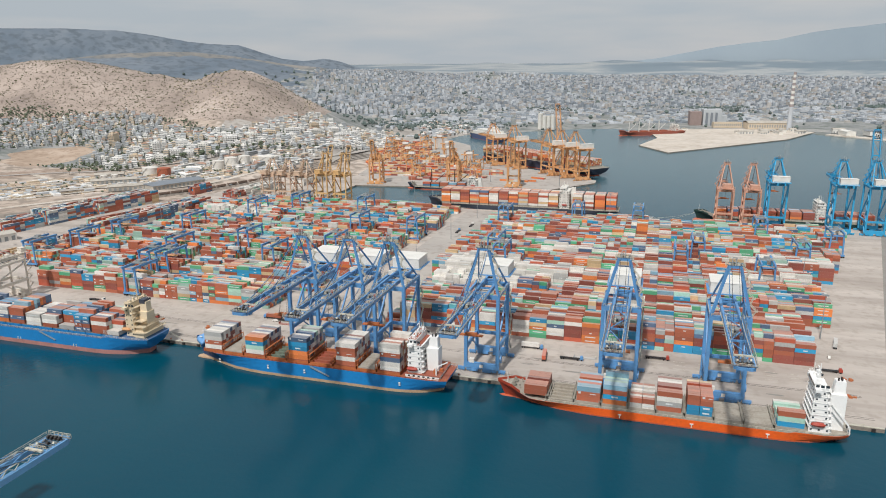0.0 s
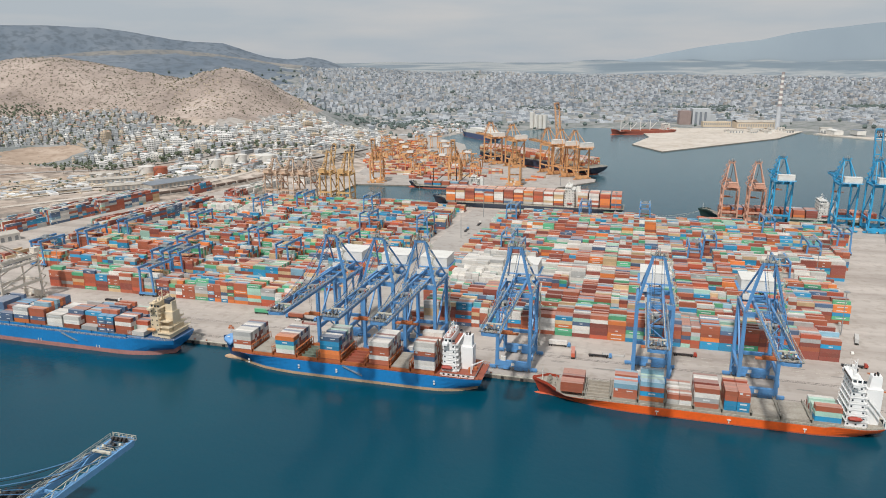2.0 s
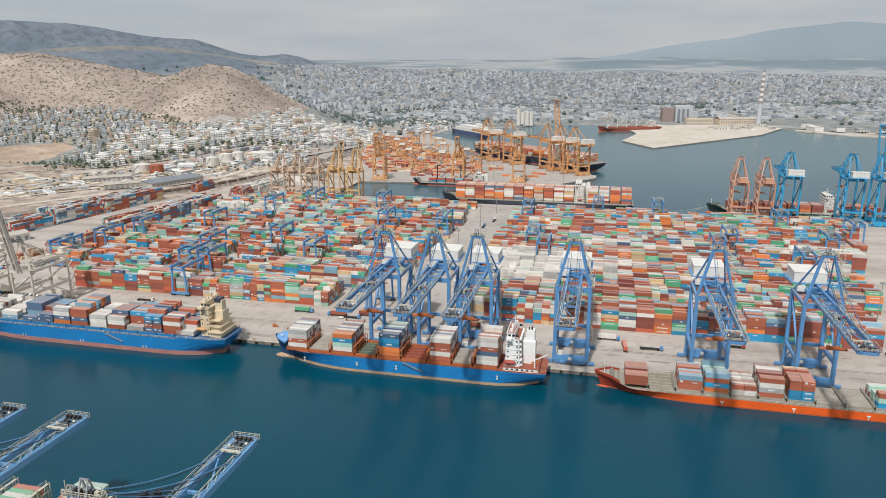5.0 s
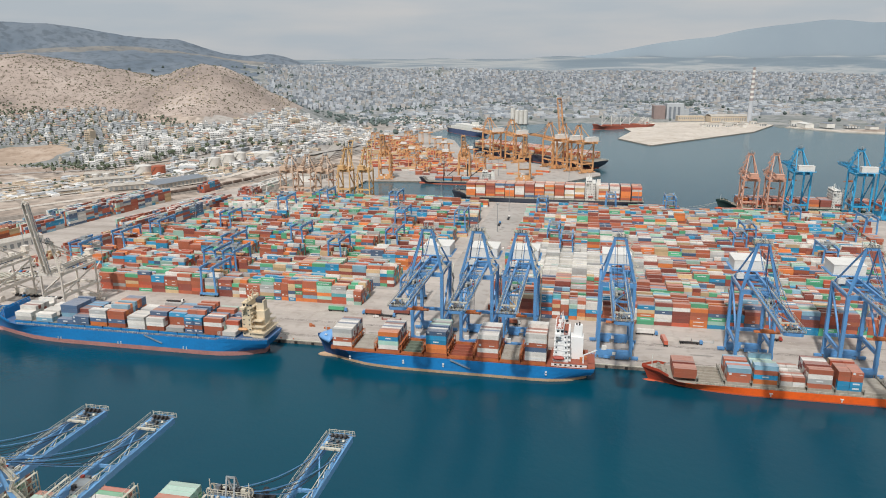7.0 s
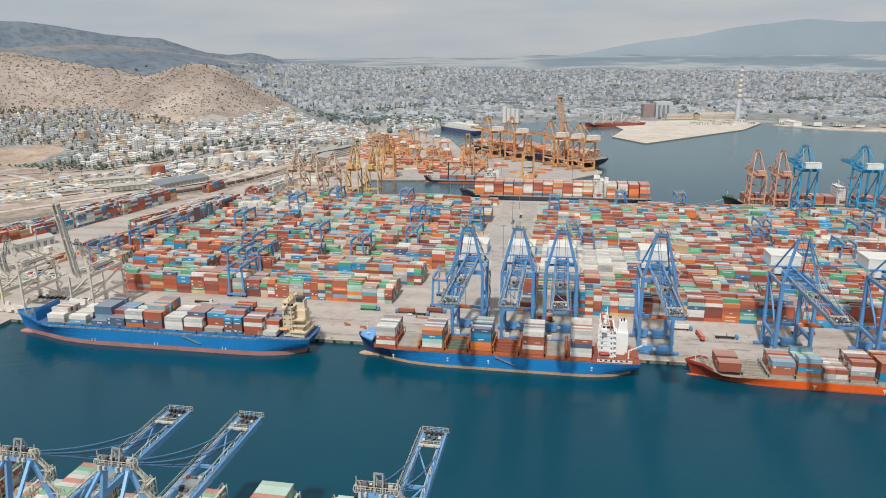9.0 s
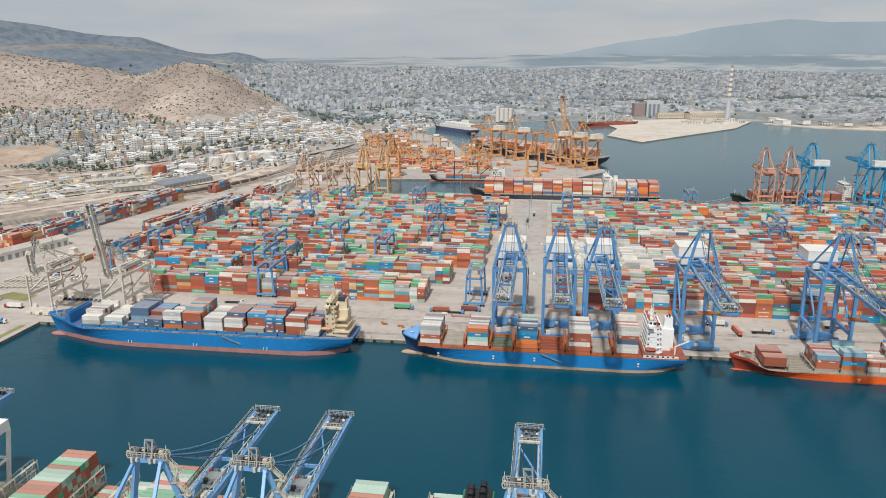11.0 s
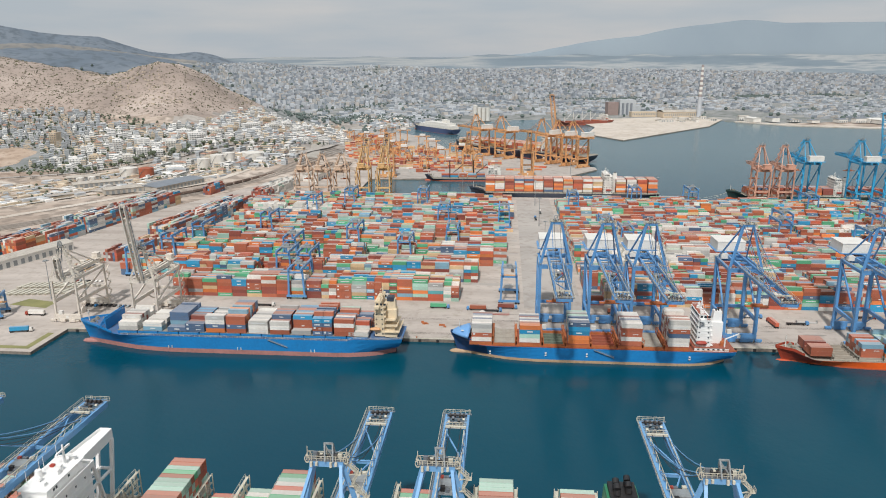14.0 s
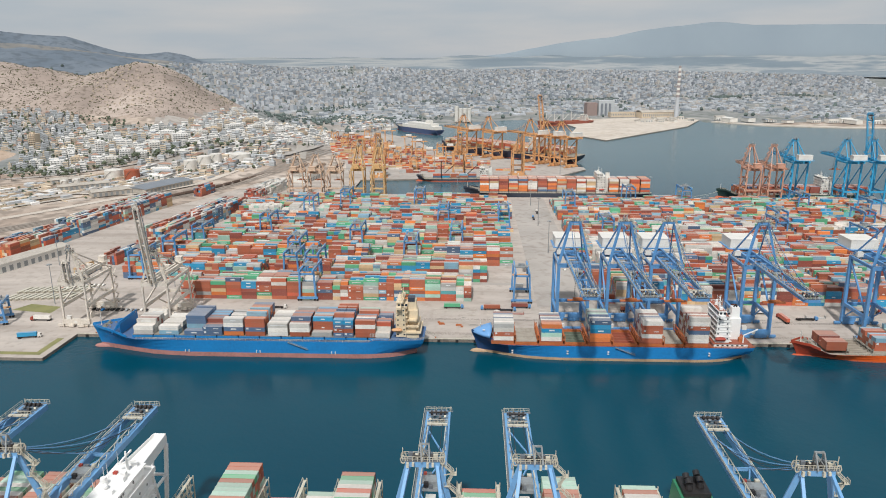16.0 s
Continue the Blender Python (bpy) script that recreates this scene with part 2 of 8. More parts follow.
BLACK = mat("black_paint", "1c1d20", 0.5, dirt=0.2)
TANK_WHITE = mat("tank_white", "d8d4cc", 0.5, dirt=0.3, big=6, fine=1.0, dirt_colour="a08f7c")
TANK_RED = mat("tank_red", "a4573c", 0.6, dirt=0.3, big=6, fine=1.0)
ROOF_GREY = mat("roof_sheet_grey", "7d838a", 0.6, dirt=0.3, big=12, fine=1.5, dirt_colour="5e6266")
ROOF_PALE = mat("roof_pale", "b8b1a6", 0.7, dirt=0.4, big=12, fine=1.5)
ASPHALT_DARK = mat("road_asphalt", "8a8680", 0.85, dirt=0.3, big=14, fine=2.0)
RAIL = mat("rail_ballast", "978d83", 0.95, dirt=0.4, big=10, fine=1.5)
GRASS = blend_mat("dry_grass", [(0.3, "6f7048"), (0.6, "868355")], 12)
PLASTER = mat("plaster_buildings", "dfddd9", 0.85, dirt=0.25, big=22, fine=4.0, vary="island", spread=0.22, dirt_colour="a79a8a")
PLASTER_WARM = mat("plaster_buildings_warm", "c8b8a2", 0.85, dirt=0.25, big=22, fine=4.0, vary="island", spread=0.2, dirt_colour="98846c")
PLASTER_GREY = mat("plaster_buildings_grey", "b4b7b9", 0.85, dirt=0.25, big=22, fine=4.0, vary="island", spread=0.22, dirt_colour="7f8285")
# city plasters muted and cooled: distance haze is mixed into the base colours
CITY_HAZED_PALE = mat("city_plaster_hazed_pale", "b7babe", 0.85, dirt=0.25, big=22, fine=4.0, vary="island", spread=0.25, dirt_colour="959a9c")
CITY_HAZED_GREY = mat("city_plaster_hazed_grey", "8e959c", 0.85, dirt=0.25, big=22, fine=4.0, vary="island", spread=0.25, dirt_colour="7c8387")
CITY_HAZED_SAND = mat("city_plaster_hazed_sand", "b1aca7", 0.85, dirt=0.25, big=22, fine=4.0, vary="island", spread=0.2, dirt_colour="8d8578")
BAND_RED = mat("faded_band_grey_red", "9c918f", 0.6, dirt=0.3, big=6, fine=1.0)
# brown cladding lightened, its distance haze painted into the base colour
BROWN_HAZED = mat("brown_cladding_hazed", "94827d", 0.7, dirt=0.3, big=8, fine=1.5)
TILE_ROOF = mat("tiled_roofs", "a07f6e", 0.85, dirt=0.3, big=20, fine=3.0, vary="island", spread=0.2)
WINDOW_BAND = mat("window_bands", "8b8f90", 0.4, dirt=0.2, big=9, fine=2.0)
WAGON = mat("wagon_brown", "75645a", 0.8, dirt=0.4, big=4, fine=0.8, vary="object", spread=0.35)
LEAF = mat("tree_leaves", "5b6350", 0.8, dirt=0.4, big=14, fine=2.0, vary="island", spread=0.35, dirt_colour="37452e")
# leaf green greyed, with the city's haze in the colour
CITY_HAZED_LEAF = mat("city_tree_leaves_hazed", "5c6864", 0.8, dirt=0.4, big=14, fine=2.0, vary="island", spread=0.3, dirt_colour="46534c")
BARK = mat("tree_bark", "5d4c3b", 0.9, dirt=0.3)
SCRUB = mat("scrub_leaves", "5c5a41", 0.85, dirt=0.4, big=9, fine=1.5, vary="island", spread=0.3, dirt_colour="484630")
ROCK = mat("pale_rock", "b3a592", 0.9, dirt=0.3, big=6, fine=1.2, vary="island", spread=0.2)

BOX_COLOURS = {
    "rust": "ab5f45", "maroon": "8d4b40", "red": "ba5a41", "orange": "d97c42", "blue": "2690bb", "navy": "516a87",
    "sky": "84adc0", "white": "d8d4cc", "grey": "b3b3b0", "green": "55a97f", "mint": "a3c6b6", "tan": "cdb088", "teal": "5aa5aa",
}
BOX = {k: mat("container_" + k, c, 0.55, dirt=0.3, big=5, fine=0.8, vary="island", spread=0.22, dirt_colour="76665a", top_tint=0.3) for k, c in BOX_COLOURS.items()}
BOX_THING = {k: mat("container_paint_" + k, c, 0.55, dirt=0.3, big=5, fine=0.8, vary="object", spread=0.22, dirt_colour="76665a", top_tint=0.3) for k, c in BOX_COLOURS.items()}
LOGO = mat("container_mark_white", "d5d7d6", 0.6, dirt=0.2, big=3, fine=0.5)


# ---- mesh helpers ----
class Acc:
    """Collects faces of one part."""

    def __init__(self):
        self.v, self.f, self.m = [], [], []

    def add(self, verts, faces, m=0):
        n = len(self.v)
        self.v += [tuple(p) for p in verts]
        self.f += [tuple(n + i for i in f) for f in faces]
        self.m += [m] * len(faces)
        return self

    def box(self, x0, x1, y0, y1, z0, z1, m=0):
        return self.add([(x0, y0, z0), (x1, y0, z0), (x1, y1, z0), (x0, y1, z0), (x0, y0, z1), (x1, y0, z1), (x1, y1, z1), (x0, y1, z1)],
                        [(0, 3, 2, 1), (4, 5, 6, 7), (0, 1, 5, 4), (1, 2, 6, 5), (2, 3, 7, 6), (3, 0, 4, 7)], m)

    def beam(self, p, q, w, h=None, m=0):
        p, q, h = Vector(p), Vector(q), h or w
        d = (q - p).normalized()
        s = d.cross(Vector((0, 0, 1)))
        s = Vector((1, 0, 0)) if s.length < 1e-3 else s.normalized()
        t = s.cross(d)
        s, t = s * w / 2, t * h / 2
        return self.add([p - s - t, p + s - t, p + s + t, p - s + t, q - s - t, q + s - t, q + s + t, q - s + t],
                        [(0, 1, 2, 3), (7, 6, 5, 4), (0, 4, 5, 1), (1, 5, 6, 2), (2, 6, 7, 3), (3, 7, 4, 0)], m)

    def tube(self, p, q, r0, r1=None, n=10, m=0):
        p, q, r1 = Vector(p), Vector(q), r0 if r1 is None else r1
        d = (q - p).normalized()
        s = d.cross(Vector((0, 0, 1)))
        s = Vector((1, 0, 0)) if s.length < 1e-3 else s.normalized()
        t = s.cross(d)
        ring = [(math.cos(2 * math.pi * i / n), math.sin(2 * math.pi * i / n)) for i in range(n)]
        vs = [p + (s * a + t * b) * r0 for a, b in ring] + [q + (s * a + t * b) * r1 for a, b in ring]
        fs = [(i, (i + 1) % n, n + (i + 1) % n, n + i) for i in range(n)]
        return self.add(vs, fs + [tuple(range(n - 1, -1, -1)), tuple(range(n, 2 * n))], m)

    def cable(self, pts, r, m=0):
        """One thin rope through the points."""
        return self.rings([[(p[0] + r, p[1], p[2] - r), (p[0], p[1], p[2] + r), (p[0] - r, p[1], p[2] - r)] for p in pts], m)

    def prism(self, poly, z0, z1, m=0, side=None):
        n = len(poly)
        vs = [(x, y, z0) for x, y in poly] + [(x, y, z1) for x, y in poly]
        self.add(vs, [tuple(range(n, 2 * n))], m)
        k = len(self.v) - 2 * n
        for i in range(n):
            j = (i + 1) % n
            self.f.append((k + i, k + j, k + n + j, k + n + i))
            self.m.append(m if side is None else side)
        return self

    def rings(self, rings, m=0, caps=True, closed=True):
        n, k = len(rings[0]), len(rings)
        vs = [p for r in rings for p in r]
        fs = []
        for a in range(k - 1):
            for i in range(n if closed else n - 1):
                j = (i + 1) % n
                fs.append((a * n + i, a * n + j, (a + 1) * n + j, (a + 1) * n + i))
        if caps and closed:
            fs += [tuple(range(n - 1, -1, -1)), tuple(range((k - 1) * n, k * n))]
        return self.add(vs, fs, m)

    def rail(self, p, q, h=1.1, n=0, w=0.12, m=0):
        """A handrail between two points."""
        p, q = Vector(p), Vector(q)
        up = Vector((0, 0, h))
        self.beam(p + up, q + up, w, w, m)
        self.beam(p + up * 0.5, q + up * 0.5, w * 0.7, w * 0.7, m)
        n = n or max(1, int((q - p).length / 3))
        for i in range(n + 1):
            a = p.lerp(q, i / n)
            self.beam(a, a + up, w, w, m)
        return self

    def mesh(self, name, mats, smooth=False):
        me = bpy.data.meshes.new(name)
        me.from_pydata(self.v, [], self.f)
        for x in (mats if isinstance(mats, (list, tuple)) else [mats]):
            me.materials.append(x)
        me.polygons.foreach_set("material_index", self.m)
        if smooth:
            me.polygons.foreach_set("use_smooth", [True] * len(self.f))
        me.update()
        return me


def part(name, acc, mats, parent=None, label="", smooth=False):
    ob = new(name, acc.mesh(name, mats, smooth))
    if parent:
        ob.parent = parent
    if label:
        ob["label"] = label
    return ob


def thing(name, label, category, m=None, group="", kind=""):
    ob = new(name)
    ob.empty_display_size = 2
    ob.matrix_world = m or Matrix()
    return tagged(ob, label, category, group, kind)


def solid(name, acc, mats, label, category, m=None, group="", kind="", smooth=False):
    ob = part(name, acc, mats, None, "", smooth)
    ob.matrix_world = m or Matrix()
    return tagged(ob, label, category, group, kind)


def at(u, v, z=0.0, turn=0.0):
    """A pose in the port frame."""
    return PORT @ pose(u, v, z, 0, 0, turn)


def xy(u, v):
    p = PORT @ Vector((u, v, 0))
    return p.x, p.y


# ---- sea and land ----
SEA_UV = [(-4000, -26), (-236, -26), (-236, 9), (352, 9), (510, 447), (-152, 447), (-155, 567), (110, 596), (163, 667), (163, 690),
          (-70, 880), (-130, 1090), (-215, 1200), (-195, 1330), (54, 1537), (130, 1560), (215, 1500), (240, 1330), (205, 1172), (262, 1056), (512, 1365), (600, 1560),
          (581, 1508), (700, 1400), (870, 1338), (1100, 1330), (1500, 1200), (4200, 900), (4200, -228), (-4000, -228)]


def inside(px, py, poly):
    r = np.zeros(px.shape, bool)
    for (ax, ay), (bx, by) in zip(poly, poly[1:] + poly[:1]):
        if ay != by:
            c = ((ay > py) != (by > py)) & (px < (bx - ax) * (py - ay) / (by - ay) + ax)
            r ^= c
    return r


def shore(px, py, poly):
    """Distance to the shore, positive in the sea."""
    d = np.full(px.shape, 1e9)
    for (ax, ay), (bx, by) in zip(poly, poly[1:] + poly[:1]):
        ex, ey = bx - ax, by - ay
        t = np.clip(((px - ax) * ex + (py - ay) * ey) / (ex * ex + ey * ey + 1e-9), 0, 1)
        d = np.minimum(d, np.hypot(px - ax - t * ex, py - ay - t * ey))
    return np.where(inside(px, py, poly), d, -d)


SEA = [xy(u, v) for u, v in SEA_UV]


def step(x, a, b):
    t = np.clip((x - a) / (b - a), 0, 1)
    return t * t * (3 - 2 * t)


def ripple(x, y, s, seed=0):
    """Smooth irregular relief from a few turned waves."""
    r = np.zeros(np.shape(x))
    rng = np.random.RandomState(seed)
    amp, tot, f = 1.0, 0.0, 1 / s
    for k in range(6):
        for _ in range(3):
            a, ph = rng.rand() * 6.283, rng.rand() * 6.283
            r = r + amp * np.sin((x * math.cos(a) + y * math.sin(a)) * f * 6.283 + ph + 1.3 * np.sin((x * math.sin(a) - y * math.cos(a)) * f * 3.1 + ph))
            tot += amp
        amp *= 0.52
        f *= 1.9
    return r / tot * 2.2


HILLS = [  # centre, height, spread in x and y
    (-498, 1713, 110, 112, 150), (-950, 1800, 135, 225, 240), (-1320, 1780, 132, 260, 280), (-700, 1850, 80, 120, 150), (-830, 1420, 34, 190, 130), (-1150, 1380, 78, 240, 200),
    (-390, 1640, 24, 80, 80), (-600, 1590, 46, 70, 100),
]
RANGES = [(-1650, 3350, 105, 520, 330), (-950, 3450, 52, 260, 260)]


def height(x, y):
    """The land's height above the sea, without the hollow of the harbour."""
    x, y = np.asarray(x, float), np.asarray(y, float)
    z = 2.0 + 0 * x
    # the coastal town climbs to the foot of the hill
    z = z + 44 * step(y + 0.62 * x, 760, 1180) * step(-x, 90, 430) * (1 - 0.5 * step(y, 1750, 2300))
    # the basin of the city rises slowly to the distant plain
    z = z + 88 * step(y, 1500, 4700) * (0.55 + 0.45 * step(y, 1800, 3600)) + 22 * step(-x, -500, 300) * step(y, 1800, 2900)
    s = 0 * x
    for cx, cy, h, sx, sy in HILLS:
        q = ((x - cx) / sx) ** 2 + ((y - cy) / sy) ** 2
        s = s + (h * np.exp(-0.5 * q * (1 + 0.15 * ripple(x, y, 420, 3)))) ** 3.2
    z = z + s ** (1 / 3.2)
    up = np.clip((z - 50) / 70, 0, 1) * step(-x, 100, 330) * (1 - step(y, 2100, 2700))
    z = z + up * (6 * ripple(x, y, 210, 5) + 3.0 * ripple(x, y, 70, 6))
    for px, py, h, sx, sy in RANGES:
        q = ((x - px) / sx) ** 2 + ((y - py) / sy) ** 2
        z = z + h * np.exp(-0.5 * q) * (1 + 0.12 * ripple(x, y, 600, 9) + 0.05 * ripple(x, y, 170, 11))
    for px, py, h, sx, sy in ((250, 4150, 26, 110, 90), (480, 4300, 20, 160, 90)):
        z = z + h * np.exp(-0.5 * (((x - px) / sx) ** 2 + ((y - py) / sy) ** 2))
    return z


def ground_at(x, y):
    """The height read from the land's grid."""
    i = min(max(bisect(GX, x) - 1, 0), len(GX) - 2)
    j = min(max(bisect(GY, y) - 1, 0), len(GY) - 2)
    p, q = (x - GX[i]) / (GX[i + 1] - GX[i]), (y - GY[j]) / (GY[j + 1] - GY[j])
    a, b = GZ[j], GZ[j + 1]
    return (a[i] * (1 - p) + a[i + 1] * p) * (1 - q) + (b[i] * (1 - p) + b[i + 1] * p) * q


def bisect(rows, x):
    lo, hi = 0, len(rows)
    while lo < hi:
        mid = (lo + hi) // 2
        if x < rows[mid]:
            hi = mid
        else:
            lo = mid + 1
    return lo


def axis(points):
    r = []
    for (a, b, d) in points:
        r += list(np.arange(a, b, d))
    return np.array(r + [points[-1][1]])


GX, GY, GZ = [], [], []


def build_land():
    gx = axis([(-4200, -1500, 60), (-1500, 1200, 15), (1200, 4200, 60)])
    gy = axis([(-900, 300, 60), (300, 2300, 15), (2300, 4960, 38)])
    X, Y = np.meshgrid(gx, gy)
    Z = height(X, Y)
    GX.extend(gx.tolist()), GY.extend(gy.tolist()), GZ.extend(Z.tolist())
    D = shore(X, Y, SEA)
    near = step(D, -90, -5)
    Z = Z * (1 - near) + 2.0 * near
    Z = np.where(D > -4, 2.0 - np.clip((D + 4) / 10, 0, 1) * 8, Z)
    n, k = Z.shape
    me = bpy.data.meshes.new("ground")
    idx = np.arange(n * k).reshape(n, k)
    faces = np.stack([idx[:-1, :-1], idx[:-1, 1:], idx[1:, 1:], idx[1:, :-1]], -1).reshape(-1, 4)
    me.from_pydata(np.stack([X, Y, Z], -1).reshape(-1, 3).tolist(), [], faces.tolist())
    for m in (SOIL, HILL, FARHILL_HAZED, CITYGROUND, MADE_GROUND):
        me.materials.append(m)
    cx, cy = X[:-1, :-1].ravel() + 8, Y[:-1, :-1].ravel() + 8
    cz = Z[:-1, :-1].ravel()
    plain = height(cx, cy)
    mi = np.zeros(len(cx), int)
    mi[(cx > -430) & (cy > 1120 + 0.62 * (cx + 520) - 130)] = 4
    mi[(cy > 1560) & (cx > -330)] = 3
    mi[(cy > 1400) & (cy < 1900) & (cx > -150) & (cx < 130)] = 4
    mi[(cy > 2050)] = 3
    front = np.where(cx < -520, 1120 - 0.22 * (cx + 520), 1120 + 0.62 * (cx + 520))
    mi[(cy > front + 12 * ripple(cx, cy, 90, 14)) & (cx < -130) & (cy < 1700) & (cz < 47)] = 3
    hillside = (cz > 58 + 6 * ripple(cx, cy, 130, 4)) & (cx < -150 + 40 * ripple(cx, cy, 150, 4)) & (cy > 1150) & (cy < 2250)
    mi[hillside] = 1
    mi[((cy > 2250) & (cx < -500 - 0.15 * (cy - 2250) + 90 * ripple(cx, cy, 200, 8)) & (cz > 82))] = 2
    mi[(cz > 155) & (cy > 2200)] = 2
    me.polygons.foreach_set("material_index", mi.tolist())
    me.polygons.foreach_set("use_smooth", [True] * len(faces))
    me.update()
    tagged(new("ground", me), "dry tan ground rising to scrubby hills and a city basin", "ground", kind="structure")


build_land()
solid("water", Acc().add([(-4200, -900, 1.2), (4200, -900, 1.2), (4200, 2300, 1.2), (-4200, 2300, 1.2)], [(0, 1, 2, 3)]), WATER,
      "calm dark teal harbour water with faint ripples", "water", kind="structure")


def arc(az, r, z):
    return (-122 + r * math.sin(radians(az)), 10 + r * math.cos(radians(az)), z)


def crest(azimuths, table, seed, rough):
    a, z = zip(*table)
    return np.interp(azimuths, a, z) + rough * ripple(azimuths * 80, azimuths * 0, 620, seed)


def build_distance():
    """A dark mountain, a pale plain and a faint range close the view."""
    az = np.arange(-60, 1.01, 0.4)
    top = crest(az, ((-60, 345), (-40, 366), (-30, 380), (-24.9, 388), (-22.9, 382), (-20.5, 352), (-18, 314), (-15.8, 304), (-14.3, 294), (-12.8, 252), (-11.2, 212), (-9.6, 199), (-7.8, 214), (-6.6, 194), (-5.4, 152), (-3.7, 118), (1, 70)), 22, 5)
    rows = []
    for q in np.linspace(0, 1, 9):
        rel = 16 * q * (1 - q) * 4
        rows.append([arc(a, 4150 + 560 * q, 85 + (z - 85) * q ** 1.1 + rel * float(ripple(np.array([a * 80]), np.array([q * 500]), 260, 31)[0])) for a, z in zip(az, top)])
    m = Acc().rings(rows, closed=False, caps=False)
    solid("distant_mountain", m, FARHILL_HAZED, "dark scrub-covered mountain ridge in haze behind the hill", "mountain", kind="structure", smooth=True)
    az = np.arange(-40, -3.9, 0.4)
    top = crest(az, ((-40, 150), (-30, 176), (-27, 200), (-24.5, 226), (-22, 240), (-19.5, 244), (-17.5, 238), (-15, 224), (-12.5, 200), (-10, 172), (-8, 156), (-4, 95)), 37, 4)
    rows = []
    for q in np.linspace(0, 1, 8):
        rows.append([arc(a, 3560 + 420 * q, 70 + (z - 70) * q ** 1.05 + 40 * q * (1 - q) * float(ripple(np.array([a * 80]), np.array([q * 500]), 210, 33)[0])) for a, z in zip(az, top)])
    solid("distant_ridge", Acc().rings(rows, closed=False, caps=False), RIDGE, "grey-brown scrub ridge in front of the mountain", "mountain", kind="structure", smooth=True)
    az = np.arange(-14, 64.01, 0.5)
    top = 176 + 7 * ripple(az * 80, az * 0, 500, 21) + 14 * np.exp(-0.5 * ((az - 14.8) / 1.2) ** 2) + 12 * np.exp(-0.5 * ((az - 21.5) / 1.5) ** 2)
    low = Acc().rings([[arc(a, 4560, 60) for a in az], [arc(a, 4640, 100) for a in az], [arc(a, 4700, 140) for a in az], [arc(a, 4735, z) for a, z in zip(az, top)]], closed=False, caps=False)
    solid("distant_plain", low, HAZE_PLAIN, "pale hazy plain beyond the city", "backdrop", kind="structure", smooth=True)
    az = np.arange(9, 70.01, 0.5)
    top = crest(az, ((9, 150), (14, 178), (17.5, 198), (19.5, 226), (21.7, 258), (23.9, 282), (26, 298), (28.1, 336), (30, 356), (33.3, 381), (36, 362), (40, 358), (46, 345), (56, 310), (70, 260)), 23, 4)
    hi = Acc().rings([[arc(a, 4745, 100) for a in az], [arc(a, 4760, (z + 100) / 2) for a, z in zip(az, top)], [arc(a, 4780, z) for a, z in zip(az, top)]], closed=False, caps=False)
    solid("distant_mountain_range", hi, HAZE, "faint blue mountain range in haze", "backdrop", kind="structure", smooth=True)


build_distance()


# ---- quays ----
def slab(name, poly, top, bottom, top_mat, label, kind_word):
    a = Acc().prism(poly, bottom, top, 0, 1)
    return solid(name, a, [top_mat, QUAY_WALL], label, kind_word, PORT, kind="structure")


slab("pavement", [(-900, -26), (-236, -26), (-236, 9), (352, 9), (510, 447), (-152, 447), (-155, 567), (-165, 640), (-280, 700), (-330, 520), (-560, 330), (-900, 250)], 3.0, -4, CONCRETE,
     "worn grey-beige concrete quay and container yard", "quay")
slab("pavement_pier", [(-155, 567), (110, 596), (163, 667), (163, 690), (-70, 880), (-130, 1090), (-215, 1200), (-330, 1230), (-345, 960), (-262, 700), (-165, 640)], 3.0, -4, ASPHALT,
     "grey-beige concrete pier with container stacks", "pier")
slab("reclaimed_land", [(262, 1056), (512, 1365), (600, 1560), (480, 1640), (300, 1600), (215, 1500), (240, 1330), (205, 1172)], 3.2, -4, SAND, "pale bare reclaimed sand spit", "ground")
slab("gravel_yard", [(-900, 60), (-500, 60), (-425, 150), (-372, 290), (-318, 430), (-270, 600), (-283, 690), (-328, 519), (-558, 329), (-899, 249)], 3.012, 2.9, SOIL, "dusty tan gravel hardstand beside the rail yard", "yard")
slab("pavement_near", [(-900, -228), (900, -228), (900, -560), (-900, -560)], 3.0, -4, CONCRETE, "worn concrete quay beneath the near cranes", "quay")


# ---- containers ----
BOX_MESHES = {}
LENGTH = {40: 10.3, 20: 5.05, 45: 11.0, 22: 5.4}
W, H = 2.1, 2.44


